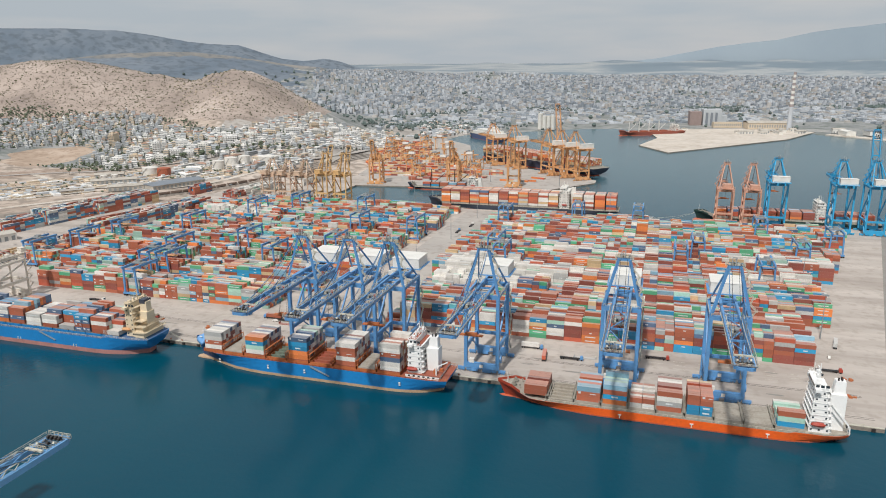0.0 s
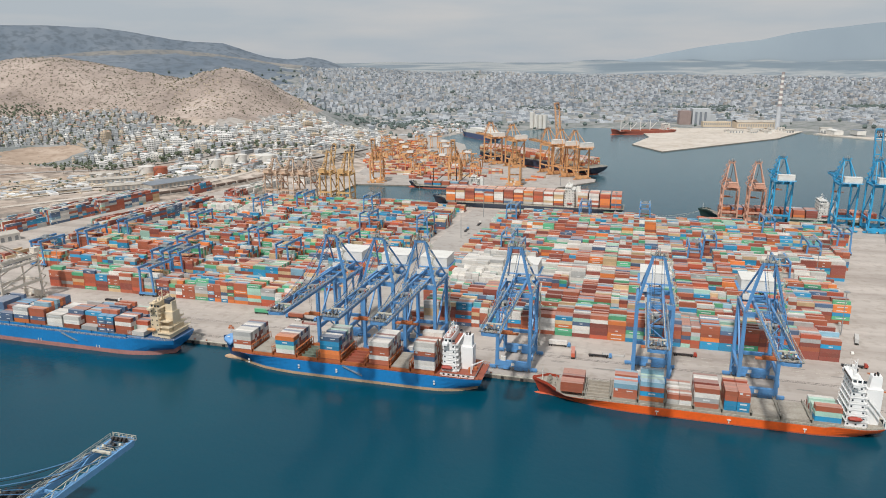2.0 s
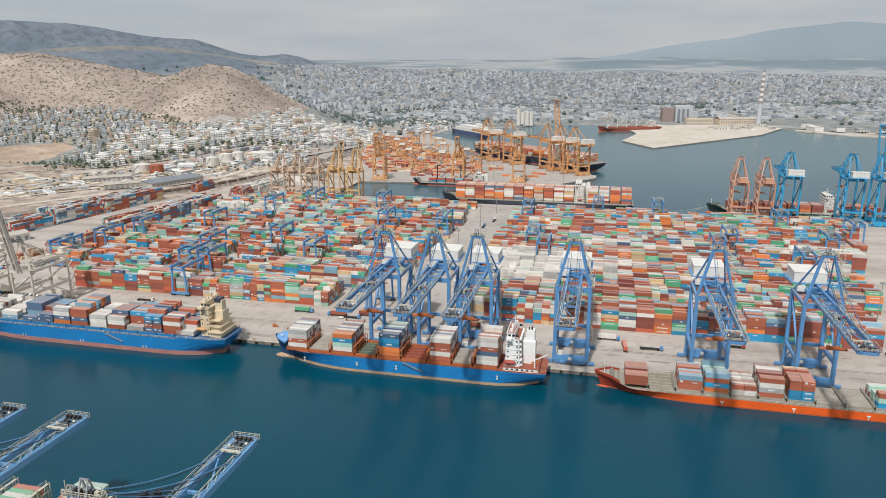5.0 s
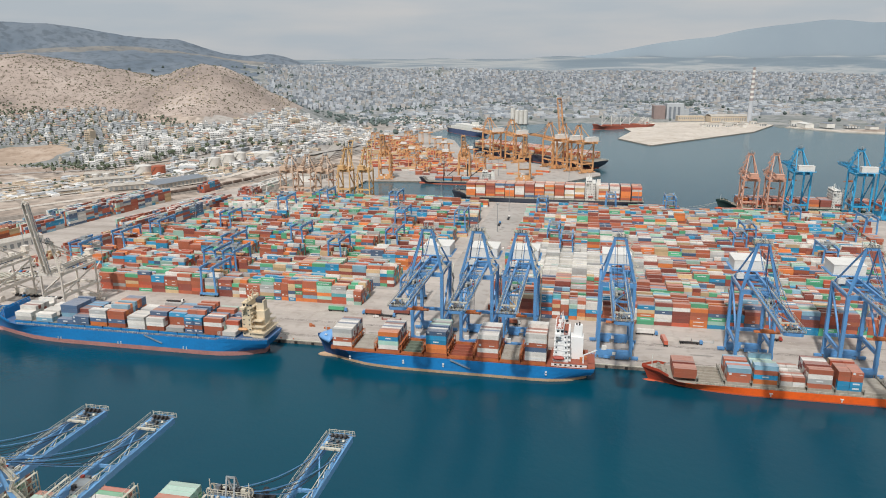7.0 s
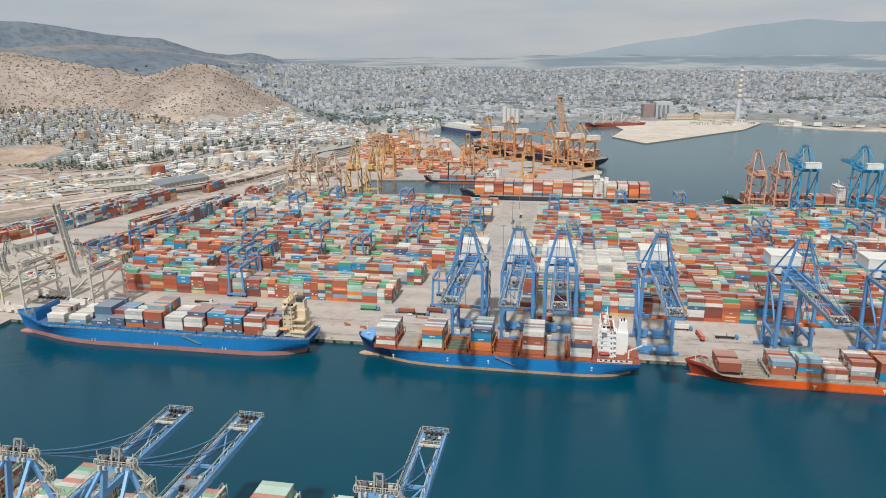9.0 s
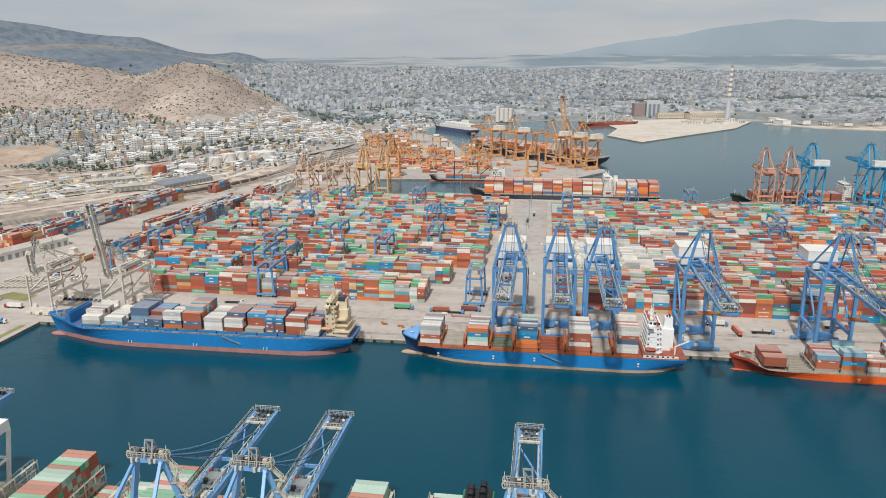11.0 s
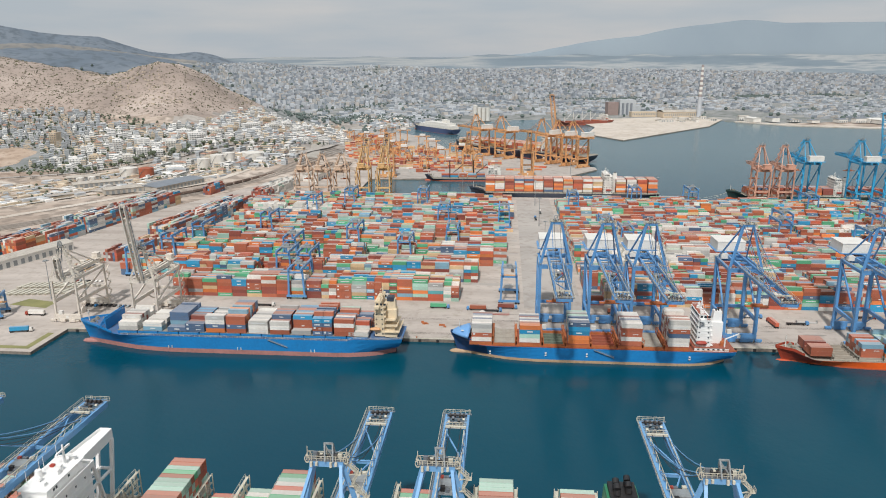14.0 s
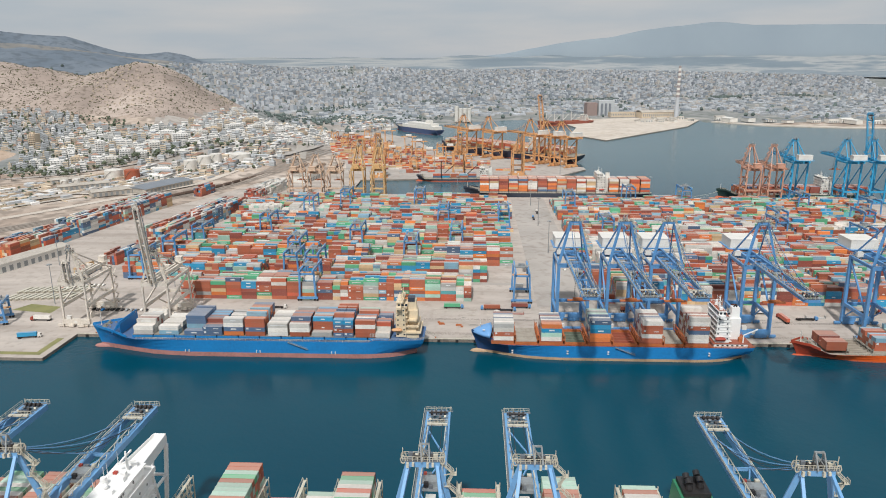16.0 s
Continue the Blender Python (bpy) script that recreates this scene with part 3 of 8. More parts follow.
def box_mesh(colour, size, mark):
    """One steel container: frame, recessed corrugated sides, sunk roof, door bars and a plain mark."""
    key = (colour, size, mark)
    if key in BOX_MESHES:
        return BOX_MESHES[key]
    a, x, y, d = Acc(), LENGTH[size] / 2, W / 2, 0.07
    a.box(-x + d, x - d, -y + d, y - d, 0.12, H - d)
    for sx in (-1, 1):
        for sy in (-1, 1):
            a.box(sx * x - 0.16 * (sx > 0), sx * x + 0.16 * (sx < 0), sy * y - 0.16 * (sy > 0), sy * y + 0.16 * (sy < 0), 0, H)
    for sy in (-1, 1):
        y0, y1 = sorted((sy * y, sy * (y - 0.14)))
        a.box(-x + 0.16, x - 0.16, y0, y1, 0, 0.2)
        a.box(-x + 0.16, x - 0.16, y0, y1, H - 0.14, H)
        n = 14 if size in (40, 45) else 7
        for i in range(n):
            c = -x + 0.5 + (2 * x - 1) * i / (n - 1)
            y2, y3 = sorted((sy * (y - 0.02), sy * (y - d - 0.01)))
            a.box(c - 0.12, c + 0.12, y2, y3, 0.22, H - 0.15)
    for k in (-0.75, -0.3, 0.3, 0.75):
        a.box(x - d, x - 0.01, k - 0.03, k + 0.03, 0.15, H - 0.1)
    if mark == 1:
        a.box(-1.5, 1.5, -y - 0.01, -y + 0.1, 0.95, 1.65, 1)
    elif mark == 2:
        a.box(-x + 0.7, -x + 1.9, -y - 0.01, -y + 0.1, 1.2, 2.2, 1)
        a.box(0.6, 3.4 if size in (40, 45) else 2.2, -y - 0.01, -y + 0.1, 1.2, 1.55, 1)
    elif mark == 3:
        a.box(-x * 0.75, x * 0.75, -y - 0.01, -y + 0.1, 1.05, 1.5, 1)
    me = a.mesh("shipping_container", [BOX_THING[colour], LOGO])
    BOX_MESHES[key] = me
    return me


BOX_WORDS = {"rust": "rust-brown", "maroon": "dark maroon", "red": "faded red", "orange": "orange", "blue": "bright blue", "navy": "dark navy blue", "sky": "pale blue", "white": "off-white",
             "grey": "light grey", "green": "green", "mint": "pale mint green", "tan": "tan", "teal": "teal"}
MARKED = {"blue": (1, 1, 0), "green": (3, 3, 0), "navy": (2, 1, 0), "white": (3, 0, 0, 0), "grey": (1, 0, 0), "orange": (3, 0, 0), "rust": (0, 0, 0, 2), "sky": (1, 0), "teal": (2, 0)}


def box_thing(u, v, z, colour, size, where, group, rng, turn=0.0, grow=1.0):
    ob = new("shipping_container", box_mesh(colour, size, rng.choice(MARKED.get(colour, (0,)))))
    ob.matrix_world = at(u, v, z, turn) @ Matrix.Scale(grow, 4)
    tagged(ob, f"{BOX_WORDS[colour]} steel container {where}", "container", group)
    return ob


MIX_YARD = ["rust"] * 31 + ["maroon"] * 11 + ["red"] * 9 + ["orange"] * 9 + ["blue"] * 13 + ["navy"] * 6 + ["sky"] * 3 + ["white"] * 11 + ["grey"] * 7 + ["green"] * 15 + ["mint"] * 6 + ["tan"] * 8 + ["teal"] * 3
MIX_EAST = ["rust"] * 36 + ["maroon"] * 16 + ["red"] * 9 + ["orange"] * 6 + ["blue"] * 11 + ["navy"] * 7 + ["sky"] * 3 + ["white"] * 9 + ["grey"] * 7 + ["green"] * 10 + ["mint"] * 4 + ["tan"] * 5 + ["teal"] * 2
MIX_WHITE = ["white"] * 14 + ["grey"] * 2 + ["mint"]
MIX_ORANGE = ["orange"] * 6 + ["rust"] * 6 + ["tan"] * 6 + ["red"] * 2 + ["white"] * 2 + ["grey"] * 2
# extra tan and grey boxes stand in for haze over the far pier
MIX_PIER = ["orange"] * 3 + ["rust"] * 7 + ["tan"] * 9 + ["red"] * 3 + ["white"] * 2 + ["grey"] * 4 + ["maroon"] * 3
MIX_RED = ["rust"] * 6 + ["maroon"] * 4 + ["navy"] * 3 + ["blue"] * 2 + ["grey"] * 2 + ["white", "sky", "red"]
HUES = list(BOX_COLOURS)
# front edges of the yard blocks, west and east of the cross road
WEST_V = [75.5 + 42.4 * k for k in range(9)]
EAST_V = [75.0, 108.0, 141.0, 174.0, 207.0, 240.0, 273.0, 327.0, 360.0, 393.0]


def stack_boxes(acc, u, v, z, size, colour, rng):
    x, y = LENGTH[size] / 2, W / 2
    m = HUES.index(colour)
    acc.box(u - x, u + x, v - y, v + y, z, z + H - 0.04, m)
    k = rng.choice(MARKED.get(colour, (0, 0, 0)))
    if k and size in (40, 45):
        w = (1.1, 0.8, 3.0)[k - 1]
        acc.box(u - w, u + w, v - y - 0.02, v - y + 0.05, z + 0.95, z + 1.5, len(HUES))


def yard_block(name, u0, u1, v0, rows, top, mix, rng, label, own_front=False, gaps=0.12, white=None, m=None, pitch=2.16, flat=False):
    """A block of stacked containers, rows deep, as one heap; its front row may be containers of their own."""
    acc, n = Acc(), int((u1 - u0) / 10.45)
    level = rng.uniform(0, 6.28)
    for i in range(n):
        u = u0 + 5.2 + 10.45 * i
        base = top - 0.2 if flat else top - 0.5 + 0.5 * math.sin(level + i * 0.8) + rng.uniform(-0.6, 0.5)
        if rng.random() < gaps:
            base = rng.choice((1, 2, 3))
        pair = rng.random() < 0.27
        for r in range(rows):
            v = v0 + W / 2 + pitch * r
            tiers = int(round(min(top, max(0, base + rng.uniform(-1.0, 0.6) - (rng.random() < 0.06) * 2))))
            use = MIX_WHITE if white and white(u, v) else mix
            run = rng.choice(use)
            for k in range(tiers):
                z = 3.02 + H * k
                if rng.random() < 0.7:
                    run = rng.choice(use)
                for size, du in (((20, -2.6), (20, 2.6)) if pair else ((40, 0),)):
                    c = run if size == 40 else rng.choice(use)
                    if own_front and r == 0:
                        box_thing(u + du, v, z, c, size, "stacked beside the quay", "yard containers beside the quay", rng)
                    else:
                        stack_boxes(acc, u + du, v, z, size, c, rng)
    if acc.f:
        solid(name, acc, [BOX[k] for k in HUES] + [LOGO], label, "containers", m or PORT, group="yard container blocks", kind="stuff")


# ---- ships ----
def hull_half(s, L, beam, full_bow, stern):
    """Half breadth along the ship, s from bow to stern."""
    b = beam / 2
    if s < full_bow:
        q = s / full_bow
        return b * (1 - (1 - q) ** 2.0)
    if s > 0.9:
        q = (s - 0.9) / 0.1
        return b * (1 - (1 - stern) * q ** 3)
    return b


def ship_hull(root, L, beam, deck, boot, hull_mat, boot_mat, deck_mat, bow_rise=4.0, bow_len=0.13, draught=3.0, stern=0.82, aft_rise=0.0, bow_mat=None):
    """Lofted hull with flare, raised bow, bulb and a painted lower band. Bow at x=0, stern at x=L."""
    st = [0, 0.01, 0.025, 0.05, 0.08, 0.11, 0.13, 0.16, 0.2, 0.26, 0.32, 0.5, 0.7, 0.8, 0.84, 0.86, 0.9, 0.93, 0.955, 0.975, 0.99, 1.0]
    up, low, tops = [], [], []
    for s in st:
        flare = max(0.0, 1 - s / 0.2)
        sheer = min(1.0, max(0.0, (1.45 * bow_len - s) / (0.8 * bow_len)))
        rise = bow_rise * sheer * sheer * (3 - 2 * sheer) + aft_rise * (1 if s > 0.85 else 0)
        zt = deck + rise
        run = max(0.0, (s - 0.8) / 0.2)
        wl = hull_half(s, L, beam, 0.36, stern) * (1 - 0.25 * max(0.0, 1 - s / 0.2)) * (1 - 0.72 * run ** 1.9)
        dk = hull_half(s, L, beam, 0.16, stern)
        dk = max(dk, 0.4)
        wl = max(wl, 0.15)
        xo = s * L
        lean = flare * 5.0
        ztop = zt
        zs = [(-draught, 0.78, 1.0), (0, 1.0, 0.85), (boot, 1.0, 0.75)]
        aft = max(0.0, (s - 0.88) / 0.12) ** 1.5 * 0.034 * L
        low_r = [(xo + lean * f - aft * (0.75 + 0.25 * (z < 0)), wl * g + 0.0, z) for z, g, f in zs]
        up_r = [(xo + lean * 0.75 - aft * 0.75, wl + 0.004, boot), (xo + lean * 0.5 - aft * 0.34, wl + (dk - wl) * (0.3 + 0.4 * run), boot + (ztop - boot) * 0.36), (xo + lean * 0.3 - aft * 0.1, wl + (dk - wl) * (0.62 + 0.3 * run), boot + (ztop - boot) * 0.7), (xo, dk, ztop)]
        low.append([(x, -y, z) for x, y, z in low_r] + [(x, y, z) for x, y, z in reversed(low_r)])
        up.append([(x, -y, z) for x, y, z in up_r] + [(x, y, z) for x, y, z in reversed(up_r)])
        tops.append((xo, dk, ztop))
    shell = Acc()
    if bow_mat:
        shell.rings(up[:7], 1, caps=False).rings(up[6:])
    else:
        shell.rings(up)
    hull = part("hull", shell, [hull_mat, bow_mat or hull_mat], root)
    part("boot_top", Acc().rings(low), boot_mat, hull, "faded antifouling band along the waterline")
    d = Acc()
    for (xa, ya, za), (xb, yb, zb) in zip(tops, tops[1:]):
        d.add([(xa, -ya + 0.2, za + 0.03), (xb, -yb + 0.2, zb + 0.03), (xb, yb - 0.2, zb + 0.03), (xa, ya - 0.2, za + 0.03)], [(0, 1, 2, 3)])
    part("deck", d, deck_mat, root)
    # bulwark round the bow, rails aft
    for sgn in (-1, 1):
        line = [p for p, q in zip(tops, st) if q <= max(0.08, 1.3 * bow_len)]
        part("bulwark", Acc().rings([[(x, sgn * (y - 0.25), z - 0.2), (x, sgn * (y + 0.02), z - 0.2), (x, sgn * (y + 0.06), z + 1.25), (x, sgn * (y - 0.2), z + 1.25)] for x, y, z in line]), bow_mat or hull_mat, root)
    for sgn in (-1, 1):
        r = Acc()
        for i in range(7, len(tops) - 1):
            (xa, ya, za), (xb, yb, zb) = tops[i], tops[i + 1]
            r.rail((xa, sgn * (ya - 0.2), za), (xb, sgn * (yb - 0.2), zb), 1.2, 0, 0.14)
        part("railing", r, WALKWAY if deck_mat is not RUSTRED else RUSTORANGE, root)
    # bulb
    bulb = Acc()
    ring = []
    for q, rad in ((-0.6, 0.3), (0.6, 1.35), (2.5, 1.9), (6, 2.1), (11, 1.8)):
        ring.append([(q, rad * math.cos(k * 0.785), 1.1 + 1.15 * rad * math.sin(k * 0.785) * 0.8) for k in range(8)])
    bulb.rings(ring)
    part("bulb", bulb, boot_mat, hull, smooth=True)
    # forecastle gear
    g = Acc()
    zb = deck + bow_rise
    g.tube((5, 0, zb), (5, 0, zb + 7), 0.28, 0.15, 8)
    g.beam((5, -1.4, zb + 5), (5, 1.4, zb + 5), 0.2)
    part("foremast", g, WHITE, root, "white foremast")
    for sgn in (-1, 1):
        w = Acc()
        w.tube((8.5, sgn * 2.2 - 0.9, zb + 0.9), (8.5, sgn * 2.2 + 0.9, zb + 0.9), 0.8, 0.8, 10)
        w.box(7.2, 9.8, sgn * 2.2 - 1.2, sgn * 2.2 + 1.2, zb, zb + 0.5)
        part("windlass", w, DECK_GREY, root)
        part("bitt", Acc().box(11.5, 12.1, sgn * 3.4 - 0.3, sgn * 3.4 + 0.3, zb, zb + 1.0), DECK_GREY, root)


def deck_house(root, x0, x1, half, z0, tiers, paint, funnel_mat, funnel_x, wing, step_in=0.2, mast=True, eave=0.4, top_deck=None):
    """Accommodation block: tiers with window rows and railings, bridge with wings, funnel, mast and lifeboats."""
    win, house = Acc(), None
    for k in range(tiers):
        body = Acc()
        a, b, h = x0 + step_in * k * 0.4, x1 - step_in * k * 0.9, half - step_in * k * 0.35
        z = z0 + 2.8 * k
        body.box(a, b, -h, h, z, z + 2.8)
        body.box(a - eave, b + eave + 0.9, -h - eave, h + eave, z + 2.7, z + 2.82)
        tier = part("deck_house" if k == 0 else "deck_tier", body, paint, house or root)
        house = house or tier
        n = max(3, int(2 * h / 2.4))
        for i in range(n):
            y = -h + 1.0 + (2 * h - 2) * i / (n - 1)
            win.box(a - 0.05, a + 0.05, y - 0.4, y + 0.4, z + 1.1, z + 1.9)
        n = max(2, int((b - a) / 2.6))
        for i in range(n):
            x = a + 1.0 + (b - a - 2) * i / max(1, n - 1)
            for s in (-1, 1):
                win.box(x - 0.4, x + 0.4, s * h - 0.05, s * h + 0.05, z + 1.1, z + 1.9)
        for s in (-1, 1):
            part("railing", Acc().rail((a - eave, s * (h + eave - 0.1), z + 2.8), (b + eave + 0.8, s * (h + eave - 0.1), z + 2.8), 1.1, 5, 0.09), paint, house)
    zt = z0 + 2.8 * tiers
    a, b = x0 + 0.6, x1 - step_in * tiers - (x1 - x0) * 0.25
    h = half - step_in * tiers * 0.4
    bridge = Acc().box(a, b, -h, h, zt, zt + 3.0).box(a - 0.4, b + 0.2, -h - 0.4, h + 0.4, zt + 3.0, zt + 3.2)
    for s in (-1, 1):
        y0, y1 = sorted((s * h, s * (h + wing)))
        part("bridge_wing", Acc().box(a, a + 2.6, y0, y1, zt, zt + 1.25), paint, root)
        part("wing_strut", Acc().beam((a + 1.3, s * (h + wing * 0.8), zt), (a + 1.3, s * h, zt - 3.5), 0.35), paint, root)
    for i in range(9):
        y = -h + 0.9 + (2 * h - 1.8) * i / 8
        win.box(a - 0.06, a + 0.05, y - 0.62, y + 0.62, zt + 1.2, zt + 2.4)
    for i in range(3):
        x = a + 1.2 + i * 2.0
        for s in (-1, 1):
            win.box(x - 0.7, x + 0.7, s * h - 0.06, s * h + 0.06, zt + 1.2, zt + 2.4)
    part("bridge", bridge, paint, root)
    part("top_deck", Acc().box(a, b - 0.1, -h, h, zt + 3.2, zt + 3.26), top_deck or paint, house)
    part("aft_deck", Acc().box(b + 0.25, x1 - step_in * tiers + 0.6, -h + 0.1, h - 0.1, zt + 0.02, zt + 0.1), top_deck or paint, house)
    for k, (y, w, hh) in enumerate(((-h * 0.7, 0.8, 1.2), (-h * 0.3, 0.5, 2.0), (h * 0.35, 0.9, 1.0), (h * 0.72, 0.6, 1.7))):
        part("roof_locker", Acc().box(a + 1 + 0.5 * k, a + 1 + 0.5 * k + 2 * w, y - w, y + w, zt + 3.26, zt + 3.26 + hh), paint, house)
        part("whip_aerial", Acc().tube((b - 0.6, y, zt + 3.2), (b - 0.6, y, zt + 6.5 + hh), 0.09, 0.05, 5), paint, house)
    for k in range(tiers):
        z = z0 + 2.8 * k
        xa = x1 - step_in * k * 0.9 + 0.6
        for s in (-1, 1):
            ladder = Acc().beam((xa, s * (half * 0.85 - 3.4 * (k % 2)), z + 0.1), (xa, s * (half * 0.85 - 3.4 * ((k + 1) % 2)), z + 2.8), 0.7, 0.15)
            ladder.rail((xa + 0.35, s * (half * 0.85 - 3.4 * (k % 2)), z + 0.1), (xa + 0.35, s * (half * 0.85 - 3.4 * ((k + 1) % 2)), z + 2.8), 0.9, 2, 0.08)
            part("ladder", ladder, paint, house)
    tagged(part("glazing", win, GLASS, house, "dark window panes"), kind="stuff")
    for s in (-1, 1):
        part("railing", Acc().rail((a, s * h, zt + 3.2), (b, s * h, zt + 3.2), 1.1, 4, 0.1), paint, house)
    if mast:
        m = Acc().tube((a + 3, 0, zt + 3.2), (a + 3, 0, zt + 10), 0.35, 0.15, 8)
        m.beam((a + 3, -2.4, zt + 6.5), (a + 3, 2.4, zt + 6.5), 0.25).beam((a + 2.2, -1.2, zt + 8.4), (a + 2.2, 1.2, zt + 8.4), 0.35)
        m.beam((a + 1.6, 0, zt + 3.2), (a + 3, 0, zt + 7), 0.2).tube((a + 1.4, 2.2, zt + 3.2), (a + 1.4, 2.2, zt + 4.6), 0.6, 0.5, 8)
        part("radar_mast", m, paint, root, "mast with radar scanners")
    f = Acc()
    fx, fh = funnel_x, 3.0
    f.rings([[(fx - 2.4, -2.2, zt - 3), (fx + 2.6, -2.2, zt - 3), (fx + 2.6, 2.2, zt - 3), (fx - 2.4, 2.2, zt - 3)], [(fx - 1.6, -1.9, zt + fh), (fx + 2.4, -1.9, zt + fh), (fx + 2.4, 1.9, zt + fh), (fx - 1.6, 1.9, zt + fh)]])
    f.box(fx - 3.2, fx + 3.2, -3.2, 3.2, z0, zt - 2.8)
    fun = part("funnel", f, funnel_mat, root)
    ex = Acc()
    for dx, dy in ((-0.5, -0.7), (0.9, 0.7), (0.9, -0.7)):
        ex.tube((fx + dx, dy, zt + fh), (fx + dx, dy, zt + fh + 1.3), 0.4, 0.35, 8)
    part("exhaust_pipe", ex, BLACK, fun)
    for s in (-1, 1):
        lb = Acc().rings([[(x1 - 5 + q, s * (half + 0.9) + rr * math.cos(k * 1.047), z0 + 4.4 + rr * math.sin(k * 1.047)) for k in range(6)] for q, rr in ((-3, 0.2), (-2.2, 0.9), (0, 1.1), (2.2, 0.9), (3, 0.2))])
        part("lifeboat", lb, RED if paint in (WHITE, SHIP_WHITE) else STEEL_ORANGE, root, "enclosed lifeboat in davits")


def hatch_and_frames(root, x0, x1, half, z, coaming, cover, opened=False):
    a = Acc()
    for s in (-1, 1):
        y0, y1 = sorted((s * half, s * (half - 0.5)))
        a.box(x0, x1, y0, y1, z, z + 1.5)
    a.box(x0, x0 + 0.5, -half + 0.5, half - 0.5, z, z + 1.5)
    a.box(x1 - 0.5, x1, -half + 0.5, half - 0.5, z, z + 1.5)
    for i in range(int((x1 - x0) / 2.2)):
        for s in (-1, 1):
            a.beam((x0 + 1 + 2.2 * i, s * (half + 0.35), z), (x0 + 1 + 2.2 * i, s * half, z + 1.4), 0.25)
    part("hatch_coaming", a, coaming, root)
    c = Acc()
    if opened:
        c.box(x0 + 0.5, x1 - 0.5, -half + 0.5, half - 0.5, z + 0.05, z + 0.12)
        for i in range(1, 5):
            y = -half + 2 * half * i / 5
            c.box(x0 + 0.5, x1 - 0.5, y - 0.12, y + 0.12, z + 0.12, z + 1.3)
    else:
        n = 3
        for i in range(n):
            y0, y1 = -half + 2 * half * i / n, -half + 2 * half * (i + 1) / n
            c.box(x0 + 0.2, x1 - 0.2, y0 + 0.08, y1 - 0.08, z + 1.5, z + 2.0)
    part("hatch_cover", c, cover, root)


def lashing_bridge(root, x, half, z, h, paint):
    a = Acc()
    n = max(3, int(2 * half / 5.1))
    for i in range(n + 1):
        y = -half + 2 * half * i / n
        for dx in (-0.6, 0.6):
            a.beam((x + dx, y, z), (x + dx, y, z + h), 0.28)
    for k in range(1, int(h / 2.6) + 1):
        zz = z + 2.6 * k
        a.box(x - 0.45, x + 0.45, -half, half, zz - 0.08, zz + 0.02)
        a.rail((x - 0.7, -half, zz), (x - 0.7, half, zz), 1.0, n, 0.09)
    for i in range(n):
        y0, y1 = -half + 2 * half * i / n, -half + 2 * half * (i + 1) / n
        a.beam((x - 0.6, y0, z), (x - 0.6, y1, z + h), 0.16)
        a.beam((x + 0.6, y1, z), (x + 0.6, y0, z + h), 0.16)
    part("lashing_bridge", a, paint, root)


def gangway(root, x, y, z):
    a = Acc()
    a.beam((x, y, z), (x + 11, y, z - 4.2), 0.9, 0.25)
    for dy in (-0.45, 0.45):
        a.beam((x, y + dy, z + 0.9), (x + 11, y + dy, z - 3.3), 0.1)
    part("gangway", a, STEEL_GREY, root, "aluminium gangway hung along the side")


def load_ship(u0, v, bays, rows, z, where, group, rng, cargo_label):
    """bays: start along the ship, seaward colours bottom to top, tiers inland, palette. The seaward row is containers of their own."""
    rest = Acc()
    for x0, front, tall, mix in bays:
        twin = front[0].startswith("2")
        for r in range(rows):
            y = (r - (rows - 1) / 2) * 2.16
            tiers = len(front) if r < 2 else tall - (rng.random() < 0.25 and r < rows - 1)
            for k in range(tiers):
                col = front[k].lstrip("2") if r == 0 or (r == 1 and rng.random() < 0.5) else rng.choice(mix)
                for size, dx in (((22, 3.3), (22, 8.9)) if twin else ((45, 6.1),)):
                    if r == 0:
                        box_thing(u0 + x0 + dx, v + y, z + H * k, col, size, where, group, rng)
                    else:
                        stack_boxes(rest, u0 + x0 + dx, v + y, z + H * k, size, col, rng)
    solid("deck_cargo", rest, [BOX[k] for k in HUES] + [LOGO], cargo_label, "containers", PORT, group="deck cargo", kind="stuff")


rng = random.Random(5)

# ---- quay cranes ----
GRATING = mat("steel_grating", "6f7880", 0.7, metal=0.2, dirt=0.4, big=3, fine=0.5)


